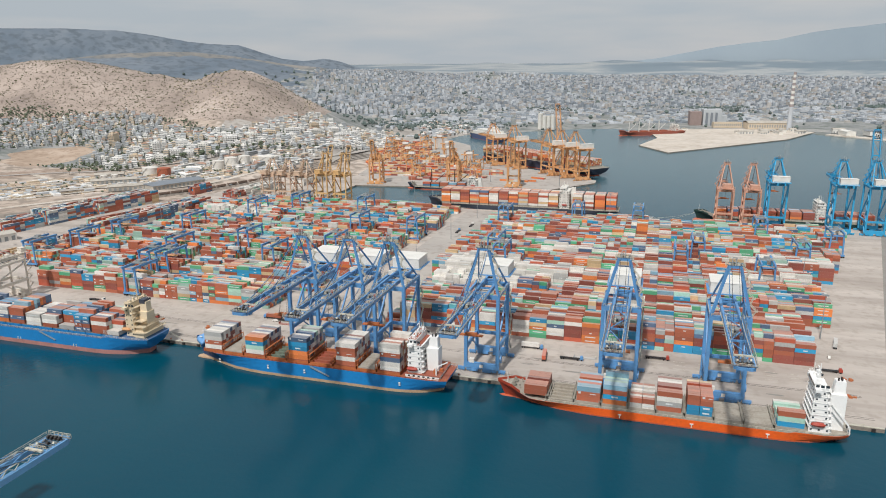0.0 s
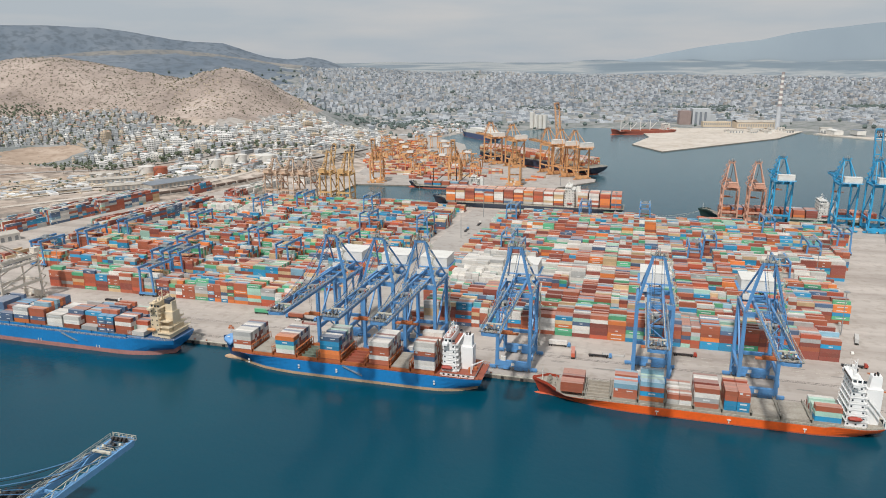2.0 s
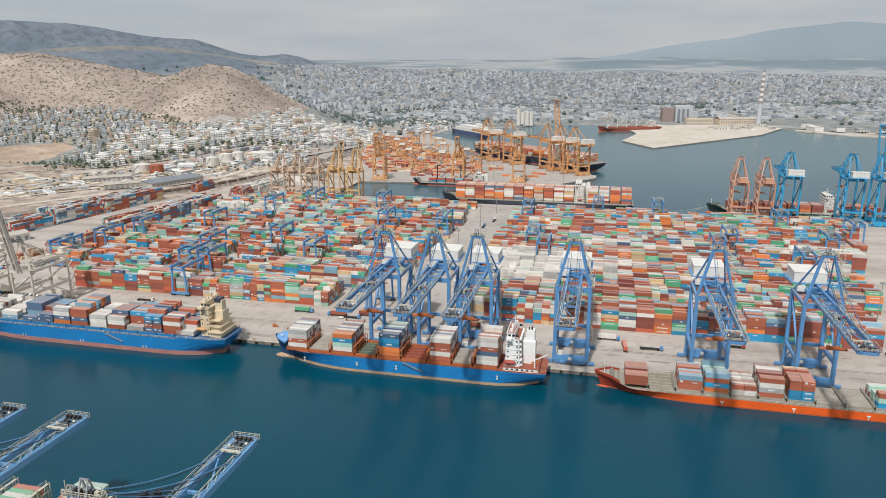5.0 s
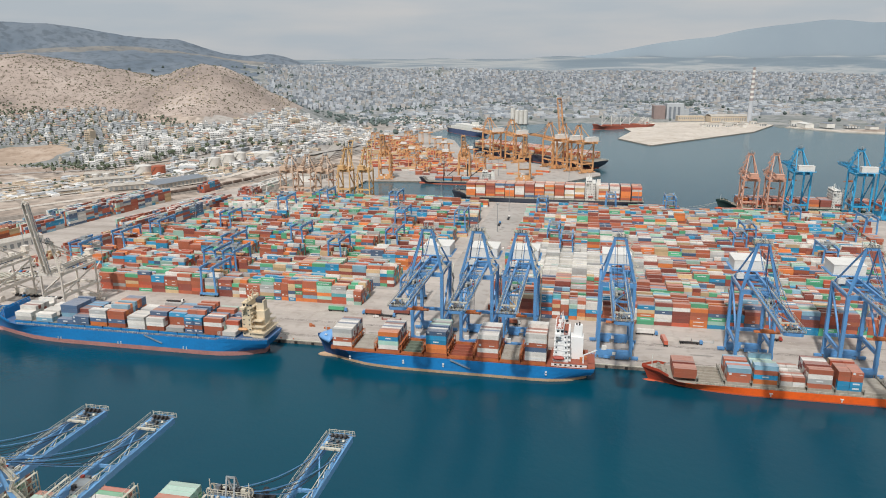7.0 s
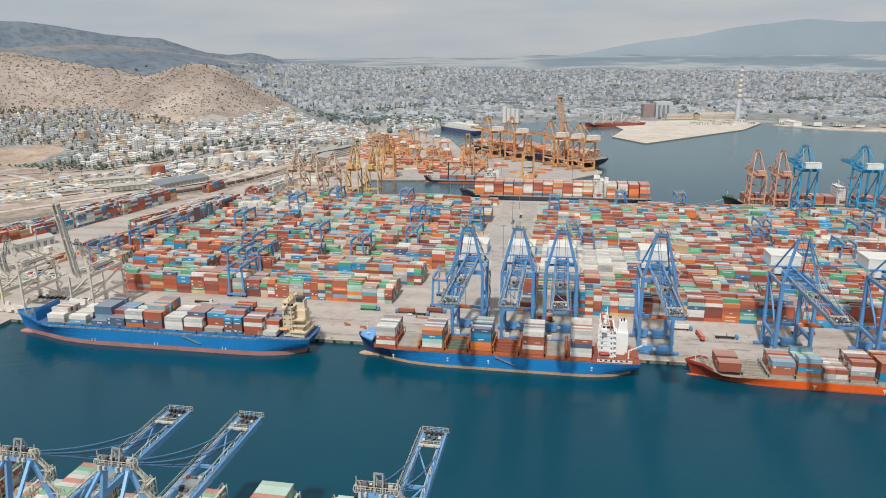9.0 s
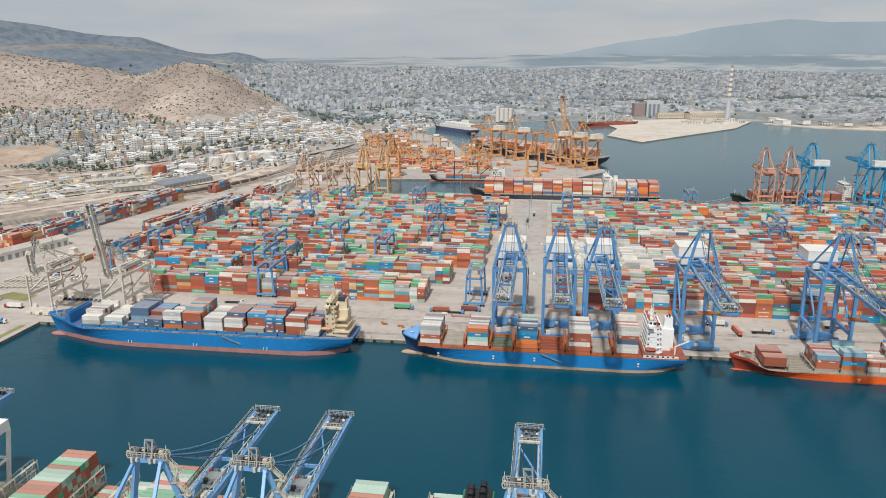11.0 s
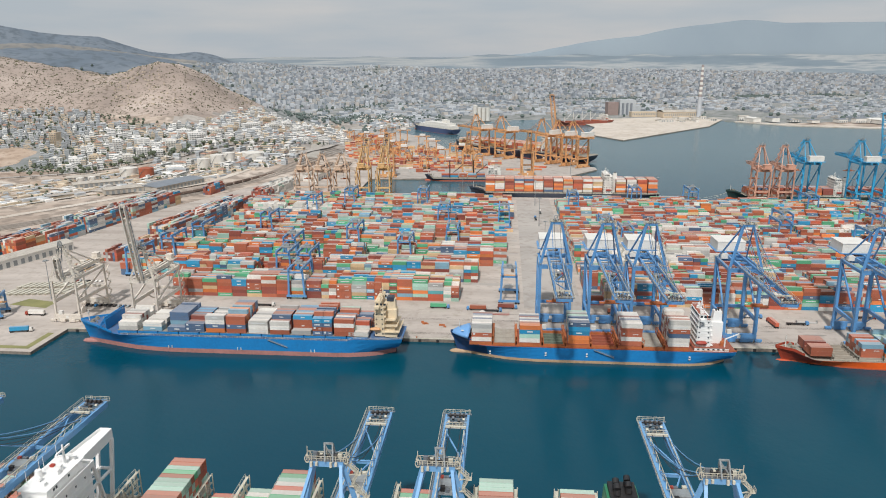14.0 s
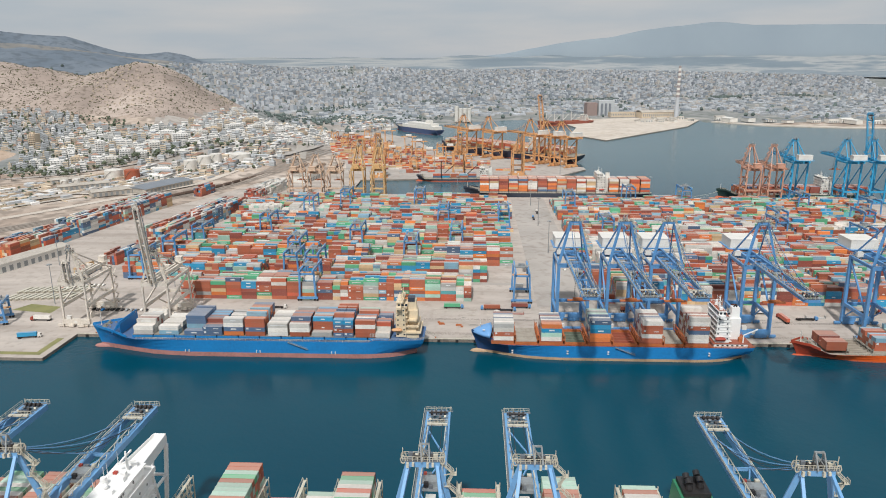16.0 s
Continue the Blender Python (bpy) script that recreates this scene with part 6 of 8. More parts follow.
for x in (60, 92, 124):
    part("draught_mark", Acc().box(x, x + 1.6, -10.75, -10.3, 4.6, 5.1).box(x + 0.6, x + 1.0, -10.75, -10.3, 3.2, 4.6), WHITE, ship_c, "white painted marks on the hull")
load_ship(176, -1.0, [
    (14.3, ["rust", "rust"], 2, ["rust", "rust", "maroon"]), (39.7, ["rust", "rust", "sky"], 3, ["rust", "sky", "grey", "red", "rust"]),
    (51.9, ["orange", "blue", "rust", "sky"], 4, ["grey", "sky", "white", "mint"]), (64.4, ["2white", "2rust"], 2, ["rust", "white", "red"]),
    (76.4, ["rust", "grey", "white", "rust"], 4, ["white", "maroon", "white"]), (89.7, ["2blue", "2blue", "rust", "rust"], 4, ["rust", "red", "rust", "tan"]),
    (127.8, ["blue", "mint", "rust"], 2, ["mint", "white", "rust"]),
], 8, 7.5, "on the orange ship", "containers on ships", rng, "inner rows of rust containers on the orange ship")


# ---- other ships ----
def freighter(label, m, L, beam, deck, hull_mat, boot_mat, house_at, tiers, bays, rows, tall, mix, rng, deck_mat=DECK_GREY, paint=WHITE, z_add=2.0):
    root = thing("container_ship", label, "ship", m)
    ship_hull(root, L, beam, deck, 2.3, hull_mat, boot_mat, deck_mat, bow_rise=4, bow_len=0.08, stern=0.85)
    deck_house(root, house_at, house_at + 11, beam / 2 - 2, deck + 0.1, tiers, paint, paint, house_at + 14, 2.5)
    for x0 in bays:
        acc = Acc()
        for r in range(rows):
            y = (r - (rows - 1) / 2) * 2.16
            run = rng.choice(mix)
            for k in range(tall):
                if rng.random() < 0.85:
                    run = rng.choice(mix)
                x = x0 + 6.2
                acc.box(x - 5.35, x + 5.35, y - W / 2, y + W / 2, deck + z_add + H * k, deck + z_add + H * k + 2.38, HUES.index(run))
        acc.box(x0 + 0.9, x0 + 11.5, -rows * 1.05, rows * 1.05, deck, deck + z_add, len(HUES))
        tagged(part("cargo_bay", acc, [BOX[k] for k in HUES] + [HATCH_GREY], root, "containers lashed in a block on deck"), kind="stuff")
    return root


MIX_SHIP2 = ["orange"] * 5 + ["rust"] * 7 + ["maroon"] * 3 + ["white"] * 5 + ["grey"] * 2 + ["red"] * 2 + ["navy", "tan", "tan"]
freighter("dark-hulled container ship loaded with orange and white containers", at(-14, 464), 222, 29, 7.5, HULL_DARK, BOOT_RED, 157, 7,
          [19 + 11.4 * i for i in range(12)] + [171 + 12.2 * i for i in range(4)], 12, 6, MIX_SHIP2, rng)
freighter("dark green feeder ship loaded with containers at the back quay", at(286, 464), 178, 24, 6.5, HULL_GREEN, BOOT_RED, 116, 6, [20, 32, 44, 56, 68, 80, 92, 104, 134, 146, 158], 9, 3, MIX_RED + MIX_YARD[:60], rng)
def derrick(ship, x, z, h, paint):
    part("derrick_post", Acc().tube((x, 0, z), (x, 0, z + h), 0.9, 0.6, 8).beam((x, -2.5, z + h * 0.8), (x, 2.5, z + h * 0.8), 0.6), paint, ship)
    part("derrick_boom", Acc().beam((x, 0, z + 3), (x + h * 0.75, 1.5, z + h * 0.75), 0.8, 0.8).beam((x, 0, z + h), (x + h * 0.75, 1.5, z + h * 0.75), 0.2), paint, ship)


small_freighter = freighter("small dark freighter with red containers beside the pier", at(-80, 572, 0, 3), 105, 17, 4.5, HULL_DARK, BOOT_RED, 86, 4, [22, 34, 46, 58, 70], 6, 2, MIX_RED, rng)
freighter("large dark container ship stacked with orange containers behind the pier", at(-62, 925, 0, -38.6), 290, 42, 13, mat("hull_ink_blue", "3b3f52", 0.5, dirt=0.25, big=12, fine=2), BOOT_RED, 205, 8, [24 + 12.0 * i for i in range(15)] + [226, 238, 250, 262], 17, 4, MIX_ORANGE + MIX_RED[:10], rng)
solid("hull_mark", Acc().box(-3.2, 3.2, -0.15, 0.15, -3.5, 3.5), WHITE, "plain white painted patch on the dark hull", "mark", at(-62, 925, 0, -38.6) @ pose(118, -21.3, 8.5))
bulk_ship = freighter("rust-red bulk ship moored at the reclaimed spit", at(152, 1385, 0, 31), 170, 26, 9, HULL_REDBROWN, BOOT_RED, 140, 4, [], 0, 0, MIX_RED, rng, deck_mat=RUSTRED)
for x in (34, 66):
    derrick(small_freighter, x, 4.5, 24, BLACK)
for x in (26, 52, 78, 104):
    derrick(bulk_ship, x, 9, 24, WHITE)
    part("hatch_cover", Acc().box(x + 4, x + 20, -8, 8, 9.05, 11.5), RUSTRED, bulk_ship)
ferry = thing("ferry", "white and blue ferry moored at the inner quay", "ship", at(-186, 1300, 0, -50))
ship_hull(ferry, 168, 27, 12, 1.5, mat("hull_ferry_blue", "47567a", 0.5, dirt=0.2), BOOT_RED, DECK_GREY, bow_rise=2, stern=0.9)
part("deck_house", Acc().box(40, 160, -12, 12, 12, 19).box(60, 150, -11, 11, 19, 24).box(120, 138, -4, 4, 24, 31), WHITE, ferry)

# ---- near ship under the near cranes ----
NEAR_DECK = 22.5
near_ship = thing("container_ship", "large container ship with white bridge tower under the near cranes", "ship", at(-288.1, -202.3, 0))
ship_hull(near_ship, 420, 47, NEAR_DECK, 2.5, HULL_DARK, BOOT_RED, DECK_GREY, bow_rise=4)
NEAR_BAYS = [(-158, 3), (-146, 4), (-134, 4), (-122, 3), (-87.6, 0), (-75.2, 6), (-63.4, 1), (-51.2, 2), (-40.0, 5), (-27.5, 1), (-15.2, 1), (-2.8, 3), (9.2, 1), (21.4, 5), (33.4, 1), (45.8, 4), (57.6, 0)]
MIX_NEAR = ["green", "mint", "rust", "white", "red", "mint", "rust", "rust", "mint", "green", "red"]
part("hatch_cover", Acc().box(125, 330, -22.4, 22.4, NEAR_DECK + 0.05, NEAR_DECK + 2.0), HATCH_GREY, near_ship)
for u, t in NEAR_BAYS:
    lower = Acc()
    for r in range(20):
        v = -181.2 - 2.16 * r
        for k in range(t):
            colour = rng.choice(MIX_NEAR)
            if k == t - 1 and r < 8:
                box_thing(u + 5.15, v, 24.55 + H * k, colour, 40, "on the large ship below the cranes", "containers on ships", rng)
            else:
                lower.box(u, u + 10.3, v - W / 2, v + W / 2, 24.55 + H * k, 24.55 + H * k + 2.4, HUES.index(colour))
    if lower.f:
        solid("container_tier", lower, [BOX[k] for k in HUES], "lower tiers of green and rust containers on the large ship", "containers", PORT, group="lower tiers on the large ship", kind="stuff")
    lashing_bridge(near_ship, u + 288.1 - 0.95, 23.0, NEAR_DECK, 11.0, WALKWAY)
before_tower = set(near_ship.children)
tower = part("bridge_tower", Acc().box(188.5, 197, -20, 4, 13.5, 38.5), SHIP_WHITE, near_ship, "white bridge tower")
part("roof_deck", Acc().box(187.8, 198, -20.8, 4.6, 38.5, 39.0), SHIP_WHITE, tower)
wing = Acc().prism([(188.5, 4), (194.5, 4), (193.9, 21.5), (190.0, 21.5)], 37.2, 39.6).prism([(188.5, -25.5), (194.5, -25.5), (194.5, -20), (188.5, -20)], 37.2, 39.6)
for x in (189.2, 193.8):
    wing.beam((x, 20.8, 37.4), (x, 16, 14), 1.0, 1.0)
    wing.beam((x, 9, 37.4), (x, 15, 14), 0.8, 0.8)
    wing.beam((x, 18.8, 28), (x, 4, 28), 0.7, 0.7)
wing.beam((189.2, 20.7, 36.8), (193.8, 20.7, 36.8), 0.8, 0.8).beam((189.2, 18.8, 28), (193.8, 18.8, 28), 0.7, 0.7)
part("wheelhouse", Acc().box(188.8, 196, -14, 2, 39.0, 41.8).box(188.3, 196.6, -14.6, 2.6, 41.8, 42.2), SHIP_WHITE, tower)
part("bridge", wing, SHIP_WHITE, near_ship, "white wheelhouse with wings on struts")
for x0, x1, y0, y1 in ((187.8, 198, 4.4, 4.6), (187.8, 198, -20.8, -20.6), (187.8, 188.0, -20.6, 4.4), (197.8, 198, -20.6, 4.4)):
    part("bulwark", Acc().box(x0, x1, y0, y1, 39.0, 40.1), SHIP_WHITE, tower)
for p, q in (((188.6, 4.6, 40.1), (190.1, 21.3, 40.1)), ((194.4, 4.6, 40.1), (193.8, 21.3, 40.1)), ((190.1, 21.35, 40.1), (193.8, 21.35, 40.1))):
    part("wing_bulwark", Acc().beam(p, q, 0.22, 1.0), SHIP_WHITE, near_ship)
part("satellite_dome", Acc().rings([[(191.5 + r * math.cos(k * 0.628), -10 + r * math.sin(k * 0.628), 42.2 + z) for k in range(10)] for r, z in ((0.4, 0), (0.7, 0.4), (0.8, 0.9), (0.6, 1.4), (0.15, 1.7))]), SHIP_WHITE, near_ship, smooth=True)
part("signal_locker", Acc().box(190, 191.1, -3.4, -2.3, 42.2, 42.8), RED, near_ship, "small red locker on the wheelhouse roof")
for k, y in enumerate((-12.5, -7.0, -5.2, 0.6)):
    part("roof_locker", Acc().box(193.2, 194.6 + 0.3 * (k % 2), y, y + 1.2, 42.2, 43.2 + 0.4 * (k % 3)), SHIP_WHITE, near_ship)
    part("whip_aerial", Acc().tube((189.4, y + 0.5, 42.2), (189.4, y + 0.5, 46.5), 0.1, 0.05, 5), SHIP_WHITE, near_ship)
for k in range(7):
    z = 16.2 + 3.1 * k
    part("side_gallery", Acc().box(197, 198.4, -19, 3, z, z + 0.15).rail((198.3, -19, z + 0.15), (198.3, 3, z + 0.15), 1.1, 8, 0.1), SHIP_WHITE, tower)
gl = Acc()
for k in range(0, 7, 2):
    for i in range(5):
        gl.box(196.96, 197.06, -17 + 4.4 * i, -16.5 + 4.4 * i, 17.6 + 3.1 * k, 18.2 + 3.1 * k)
for i in range(14):
    y = -13.2 + 14.4 * i / 13
    gl.box(188.72, 188.9, y - 0.5, y + 0.5, 40.0, 41.3)
    if i in (2, 3, 8):
        gl.box(195.9, 196.08, y - 0.35, y + 0.35, 40.2, 41.0)
tagged(part("glazing", gl, GLASS, tower, "dark window panes"), kind="stuff")
ra = Acc().tube((193, -1, 42.2), (193, -1, 48), 0.5, 0.25, 8).beam((193, -4, 46.5), (193, 2, 46.5), 0.5).beam((191, -2, 44.6), (195, 0, 44.6), 0.5).tube((190, -8, 42.2), (190, -8, 44.3), 1.1, 0.8, 10)
part("radar_mast", ra, SHIP_WHITE, near_ship)
# the tower stands on the upper deck
for ob in near_ship.children:
    if ob not in before_tower:
        ob.location.z += 8.5
fu = Acc().rings([[(343, -3.5, NEAR_DECK), (354, -3.5, NEAR_DECK), (354, 9, NEAR_DECK), (343, 9, NEAR_DECK)], [(344.5, -2, 46.5), (353, -2, 46.5), (353, 7.4, 46.5), (344.5, 7.4, 46.5)]])
funnel = part("funnel", fu, FUNNEL_GREEN, near_ship, "green funnel")
part("funnel_top", Acc().box(345.2, 352.4, -1.4, 6.8, 46.5, 47.8), BLACK, funnel, "black funnel top")
for x, y in ((347, 0.5), (347, 3.0), (350.2, 1.6), (350.2, 4.6)):
    part("exhaust_pipe", Acc().tube((x, y, 47.8), (x, y + 0.3, 49.2), 1.0, 0.95, 12).tube((x, y + 0.3, 49.2), (x, y + 1.6, 49.9), 0.95, 0.9, 12), BLACK, funnel)

boat = thing("motor_boat", "small white motor boat by the back quay", "boat", at(238, 456, 1.2, 8))
part("hull", Acc().rings([[(-6, -1.6, 1.1), (-6, 1.6, 1.1), (-6, 1.0, -0.3), (-6, -1.0, -0.3)], [(2, -1.6, 1.2), (2, 1.6, 1.2), (2, 1.0, -0.3), (2, -1.0, -0.3)], [(6.5, -0.1, 1.6), (6.5, 0.1, 1.6), (6, 0.05, 0), (6, -0.05, 0)]]), WHITE, boat)
part("cabin", Acc().box(-2.5, 1.5, -1.1, 1.1, 1.15, 3.0), WHITE, boat)
part("window", Acc().box(1.45, 1.56, -0.9, 0.9, 1.9, 2.7), GLASS, boat)


def mooring(p, q, sag=1.2):
    pts = [(p[0] + (q[0] - p[0]) * k / 8, p[1] + (q[1] - p[1]) * k / 8, p[2] + (q[2] - p[2]) * k / 8 - sag * 4 * (k / 8) * (1 - k / 8)) for k in range(9)]
    solid("mooring_rope", Acc().cable(pts, 0.09), WALKWAY, "pale mooring rope from ship to bollard", "rope", PORT, "mooring ropes")


for p, q in (((3, 1, 12), (-6, 10.2, 3.8)), ((2, 0, 12), (-12, 10.2, 3.8)), ((151, 6, 10), (160, 10.2, 3.8)), ((150, 6, 10), (140, 10.2, 3.8)), ((-214, 0, 13), (-226, 10.2, 3.8)), ((-30, 6, 12), (-20, 10.2, 3.8)), ((-30, 6, 12), (-16, 10.2, 3.8)),
             ((180, 2, 10), (170, 10.2, 3.8)), ((180, 2, 10), (166, 10.2, 3.8)), ((333, 6, 8), (344, 10.2, 3.8)), ((286, 462, 9), (262, 446, 3.8)), ((287, 460, 9), (244, 446, 3.8))):
    mooring(p, q)
# ---- the container yard ----
yard_rng = random.Random(11)


for i in range(13):
    car(at(-248 + 3.2 * i, 50 + rng.uniform(-0.5, 0.5), 3, 90 + rng.uniform(-5, 5)), rng.choice((BLACK, STEEL_GREY, BLACK, WHITE, HULL_BLUE)))
for i in range(7):
    car(at(-330 + 3.4 * i, 30 + rng.uniform(-0.5, 0.5), 3, 90 + rng.uniform(-5, 5)), rng.choice((BLACK, STEEL_GREY, WHITE)))
yard_crane("small blue gantry crane parked near the corner of the quay", at(-292, 20, 3, 20), span=14.0, half=4.0, top=13.0)


def pale_quarter(u, v):
    """White refrigerated boxes stand together in a few stretches of the east yard."""
    patch = math.sin(u * 0.6) + math.sin(v * 0.9 + 1) > -0.2
    return (94 < u < 152 and 135 < v < 214) or (152 <= u < 196 and 160 < v < 206 and patch) or (158 < u < 250 and 238 < v < 266 and patch) or (318 < u < 372 and 206 < v < 266 and patch) or (-230 < u < -150 and 325 < v < 350)


YARD_LABEL = "rows of multicoloured shipping containers stacked in the yard"
for k, v0 in enumerate(WEST_V):
    a, b = (-200, 1) if k == 0 else (-262 if k in (1, 2, 3) else -207 - 0.14 * (v0 - 64), 38 - 24 * (k == 1))
    yard_block("container_stacks", a, b, v0, 10 if k < 8 else 5, 6 if k < 4 else 5 if k < 7 else 4, MIX_YARD, yard_rng, YARD_LABEL, own_front=k == 0, white=pale_quarter, gaps=0.05)
    if k < 8:
        yard_block("container_stacks", a + 8, b, v0 + 27, 4, 4 if k < 6 else 3, MIX_YARD, yard_rng, YARD_LABEL, white=pale_quarter, gaps=0.2)
for k, v0 in enumerate(EAST_V):
    yard_block("container_stacks", 84, 339 + 0.27 * (v0 - 75) - (6 if k % 2 else 0), v0, 10, 6 if k < 7 else 5 if k < 9 else 4, MIX_EAST if k < 7 else MIX_YARD, yard_rng, YARD_LABEL, white=pale_quarter, gaps=0.05)
# loose stacks past the road and beyond the end
yard_block("container_stacks", 395, 440, 150, 6, 3, MIX_YARD, yard_rng, "small stack of mixed containers by the pier end")
# rail-side rows on a slant
SLANT = 81.0
MIX_RAIL = ["rust", "rust", "rust", "maroon", "maroon", "maroon", "red", "white", "white", "white", "navy", "navy", "navy", "grey", "grey", "blue", "sky", "tan", "mint"]
MIX_COOL = ["navy", "blue", "sky", "grey", "grey", "white", "maroon"]
MIX_SCRAP = ["tan", "rust", "rust", "maroon", "tan"]
MIX_COLD = ["white"] * 12 + ["grey"] * 3 + ["mint"]
for (u0, v0), n, rows, top, mix in (((-270, 222), 150, 12, 6, MIX_RAIL), ((-284, 152), 63, 6, 4, MIX_RAIL), ((-295, 126), 22, 6, 2, MIX_SCRAP), ((-374, 158), 32, 7, 6, MIX_ORANGE), ((-395, 158), 63, 8, 5, MIX_RED), ((-370, 198), 42, 14, 5, MIX_RAIL), ((-363, 246), 53, 14, 6, MIX_RAIL),
                                     ((-353, 306), 84, 14, 6, MIX_RAIL), ((-326, 440), 40, 5, 5, MIX_RED), ((-438, 150), 64, 8, 5, MIX_RED), ((-470, 40), 90, 10, 5, MIX_ORANGE)):
    yard_block("container_stacks", 0, n, 0, rows, top, mix, yard_rng, "rail-side rows of rust and navy containers", m=at(u0, v0, 0, SLANT), gaps=0.1, flat=True)
# the white refrigerated row by the basin, with maroon boxes at its near end
for u0, v0, n, rows, top, mix, words in ((-247, 412, 22, 10, 5, ["maroon", "maroon", "red", "rust", "grey"], "maroon containers stacked at the end of a white row"), (-244.4, 434.5, 74, 10, 5, MIX_COLD, "long stacked row of white refrigerated containers")):
    yard_block("container_stacks", 0, n, 0, rows, top, mix, yard_rng, words, m=at(u0, v0, 0, 83.5), gaps=0.0, flat=True)
# stacks on the pier across the basin
for u0, v0, n, rows, top, a in ((-110, 628, 60, 5, 2, 4), (-150, 660, 165, 5, 2, 4), (-185, 690, 210, 5, 3, 4), (-200, 718, 215, 5, 3, 4), (-215, 746, 190, 6, 3, 4), (-230, 776, 180, 6, 3, 4), (-240, 808, 160, 6, 3, 4), (-250, 840, 150, 6, 4, 4), (-258, 872, 130, 6, 3, 4), (-266, 905, 120, 6, 3, 4),
                                (-274, 940, 110, 6, 3, 4), (-282, 975, 100, 6, 3, 4), (-290, 1012, 100, 6, 3, 4), (-296, 1050, 100, 6, 3, 4), (-300, 1090, 90, 6, 2, 4), (30, 650, 70, 4, 1, 0), (60, 690, 50, 3, 1, -20)):
    yard_block("container_stacks", 0, n, 0, rows, top, MIX_PIER, yard_rng, "orange and rust container stacks on the far pier", m=at(u0, v0, 0, a), gaps=0.3)
# ---- sheds, tanks, railway and roads behind the port ----
def shed(u0, u1, v0, v1, h, roof, m, label, wall=WHITE, z=3.0):
    root = thing("warehouse", label, "building", m @ pose(0, 0, z))
    part("wall", Acc().box(u0, u1, v0, v1, 0, h), wall, root)
    a = Acc()
    mid = (v0 + v1) / 2
    a.add([(u0 - 0.6, v0 - 0.6, h), (u1 + 0.6, v0 - 0.6, h), (u1 + 0.6, mid, h + 2.2), (u0 - 0.6, mid, h + 2.2), (u0 - 0.6, v1 + 0.6, h), (u1 + 0.6, v1 + 0.6, h)], [(0, 1, 2, 3), (3, 2, 5, 4), (0, 3, 4), (1, 5, 2)])
    part("roof", a, roof, root)
    n = max(2, int((u1 - u0) / 6))
    for i in range(n):
        x = u0 + (u1 - u0) * (i + 0.5) / n
        part("bay_door", Acc().box(x - 1.6, x + 1.6, v0 - 0.06, v0 + 0.06, 0.2, min(4.5, h - 0.8)), WINDOW_BAND, root)
    return root


shed(0, 95, 0, 16, 7, ROOF_PALE, at(-372, 96, 0, 72), "long white shed with dark bays beside the tracks")
shed(0, 60, 0, 20, 9, ROOF_PALE, at(-222, 540, 0, 82), "pale storehouse with a low ridge")
shed(0, 80, 0, 36, 6, ROOF_GREY, at(-400, 452, 0, 69), "low shed with a dark grey sheet roof", wall=ROOF_PALE)
shed(0, 60, 0, 18, 5, ROOF_PALE, at(-520, 470, 0, 40), "open-sided pale storage shed", wall=ROOF_PALE)
shed(0, 40, 0, 14, 5, ROOF_PALE, at(-560, 520, 0, 35), "small pale shed on dry ground", wall=ROOF_PALE)
shed(0, 50, 0, 20, 6, ROOF_PALE, at(-455, 430, 0, 40), "pale flat-roofed shed on dry ground", wall=ROOF_PALE)
shed(0, 225, 0, 27, 7, mat("gravel_roof", "a9a39a", 0.9, dirt=0.3, big=10, fine=2), at(-268, 722, 0, 102.5), "long grey flat-roofed transit hall by the coast road", wall=ROOF_PALE)


def tank(x, y, r, h, paint, label):
    z = ground_at(x, y) - 0.3
    root = thing("storage_tank", label, "tank", pose(x, y, z), "storage tanks")
    part("shell", Acc().tube((0, 0, 0), (0, 0, h), r, r, 28), paint, root, smooth=False)
    part("roof", Acc().tube((0, 0, h), (0, 0, h + r * 0.16), r * 1.01, r * 0.08, 28), paint, root)
    st = Acc()
    for k in range(10):
        a0, a1 = 3.5 + 0.12 * k, 3.5 + 0.12 * (k + 1)
        st.beam(((r + 0.4) * math.cos(a0), (r + 0.4) * math.sin(a0), h * k / 10), ((r + 0.4) * math.cos(a1), (r + 0.4) * math.sin(a1), h * (k + 1) / 10), 0.7, 0.15)
    part("stair", st, STEEL_GREY, root)


tank(-426, 1058, 10, 13, TANK_RED, "rust-red cylindrical storage tank")
tank(-452, 1072, 12, 12, TANK_WHITE, "white cylindrical storage tank")
tank(-352, 1088, 9, 14, TANK_WHITE, "white cylindrical storage tank")
tank(-333, 1094, 10, 17, TANK_WHITE, "tall white cylindrical storage tank")
tank(-318, 1112, 9, 15, TANK_WHITE, "tall white cylindrical storage tank")
tank(-284, 1132, 16, 10, TANK_WHITE, "broad white cylindrical storage tank")
tank(-505, 1030, 5, 7, TANK_WHITE, "small white storage tank")
tank(-492, 1036, 5, 7, TANK_WHITE, "small white storage tank")


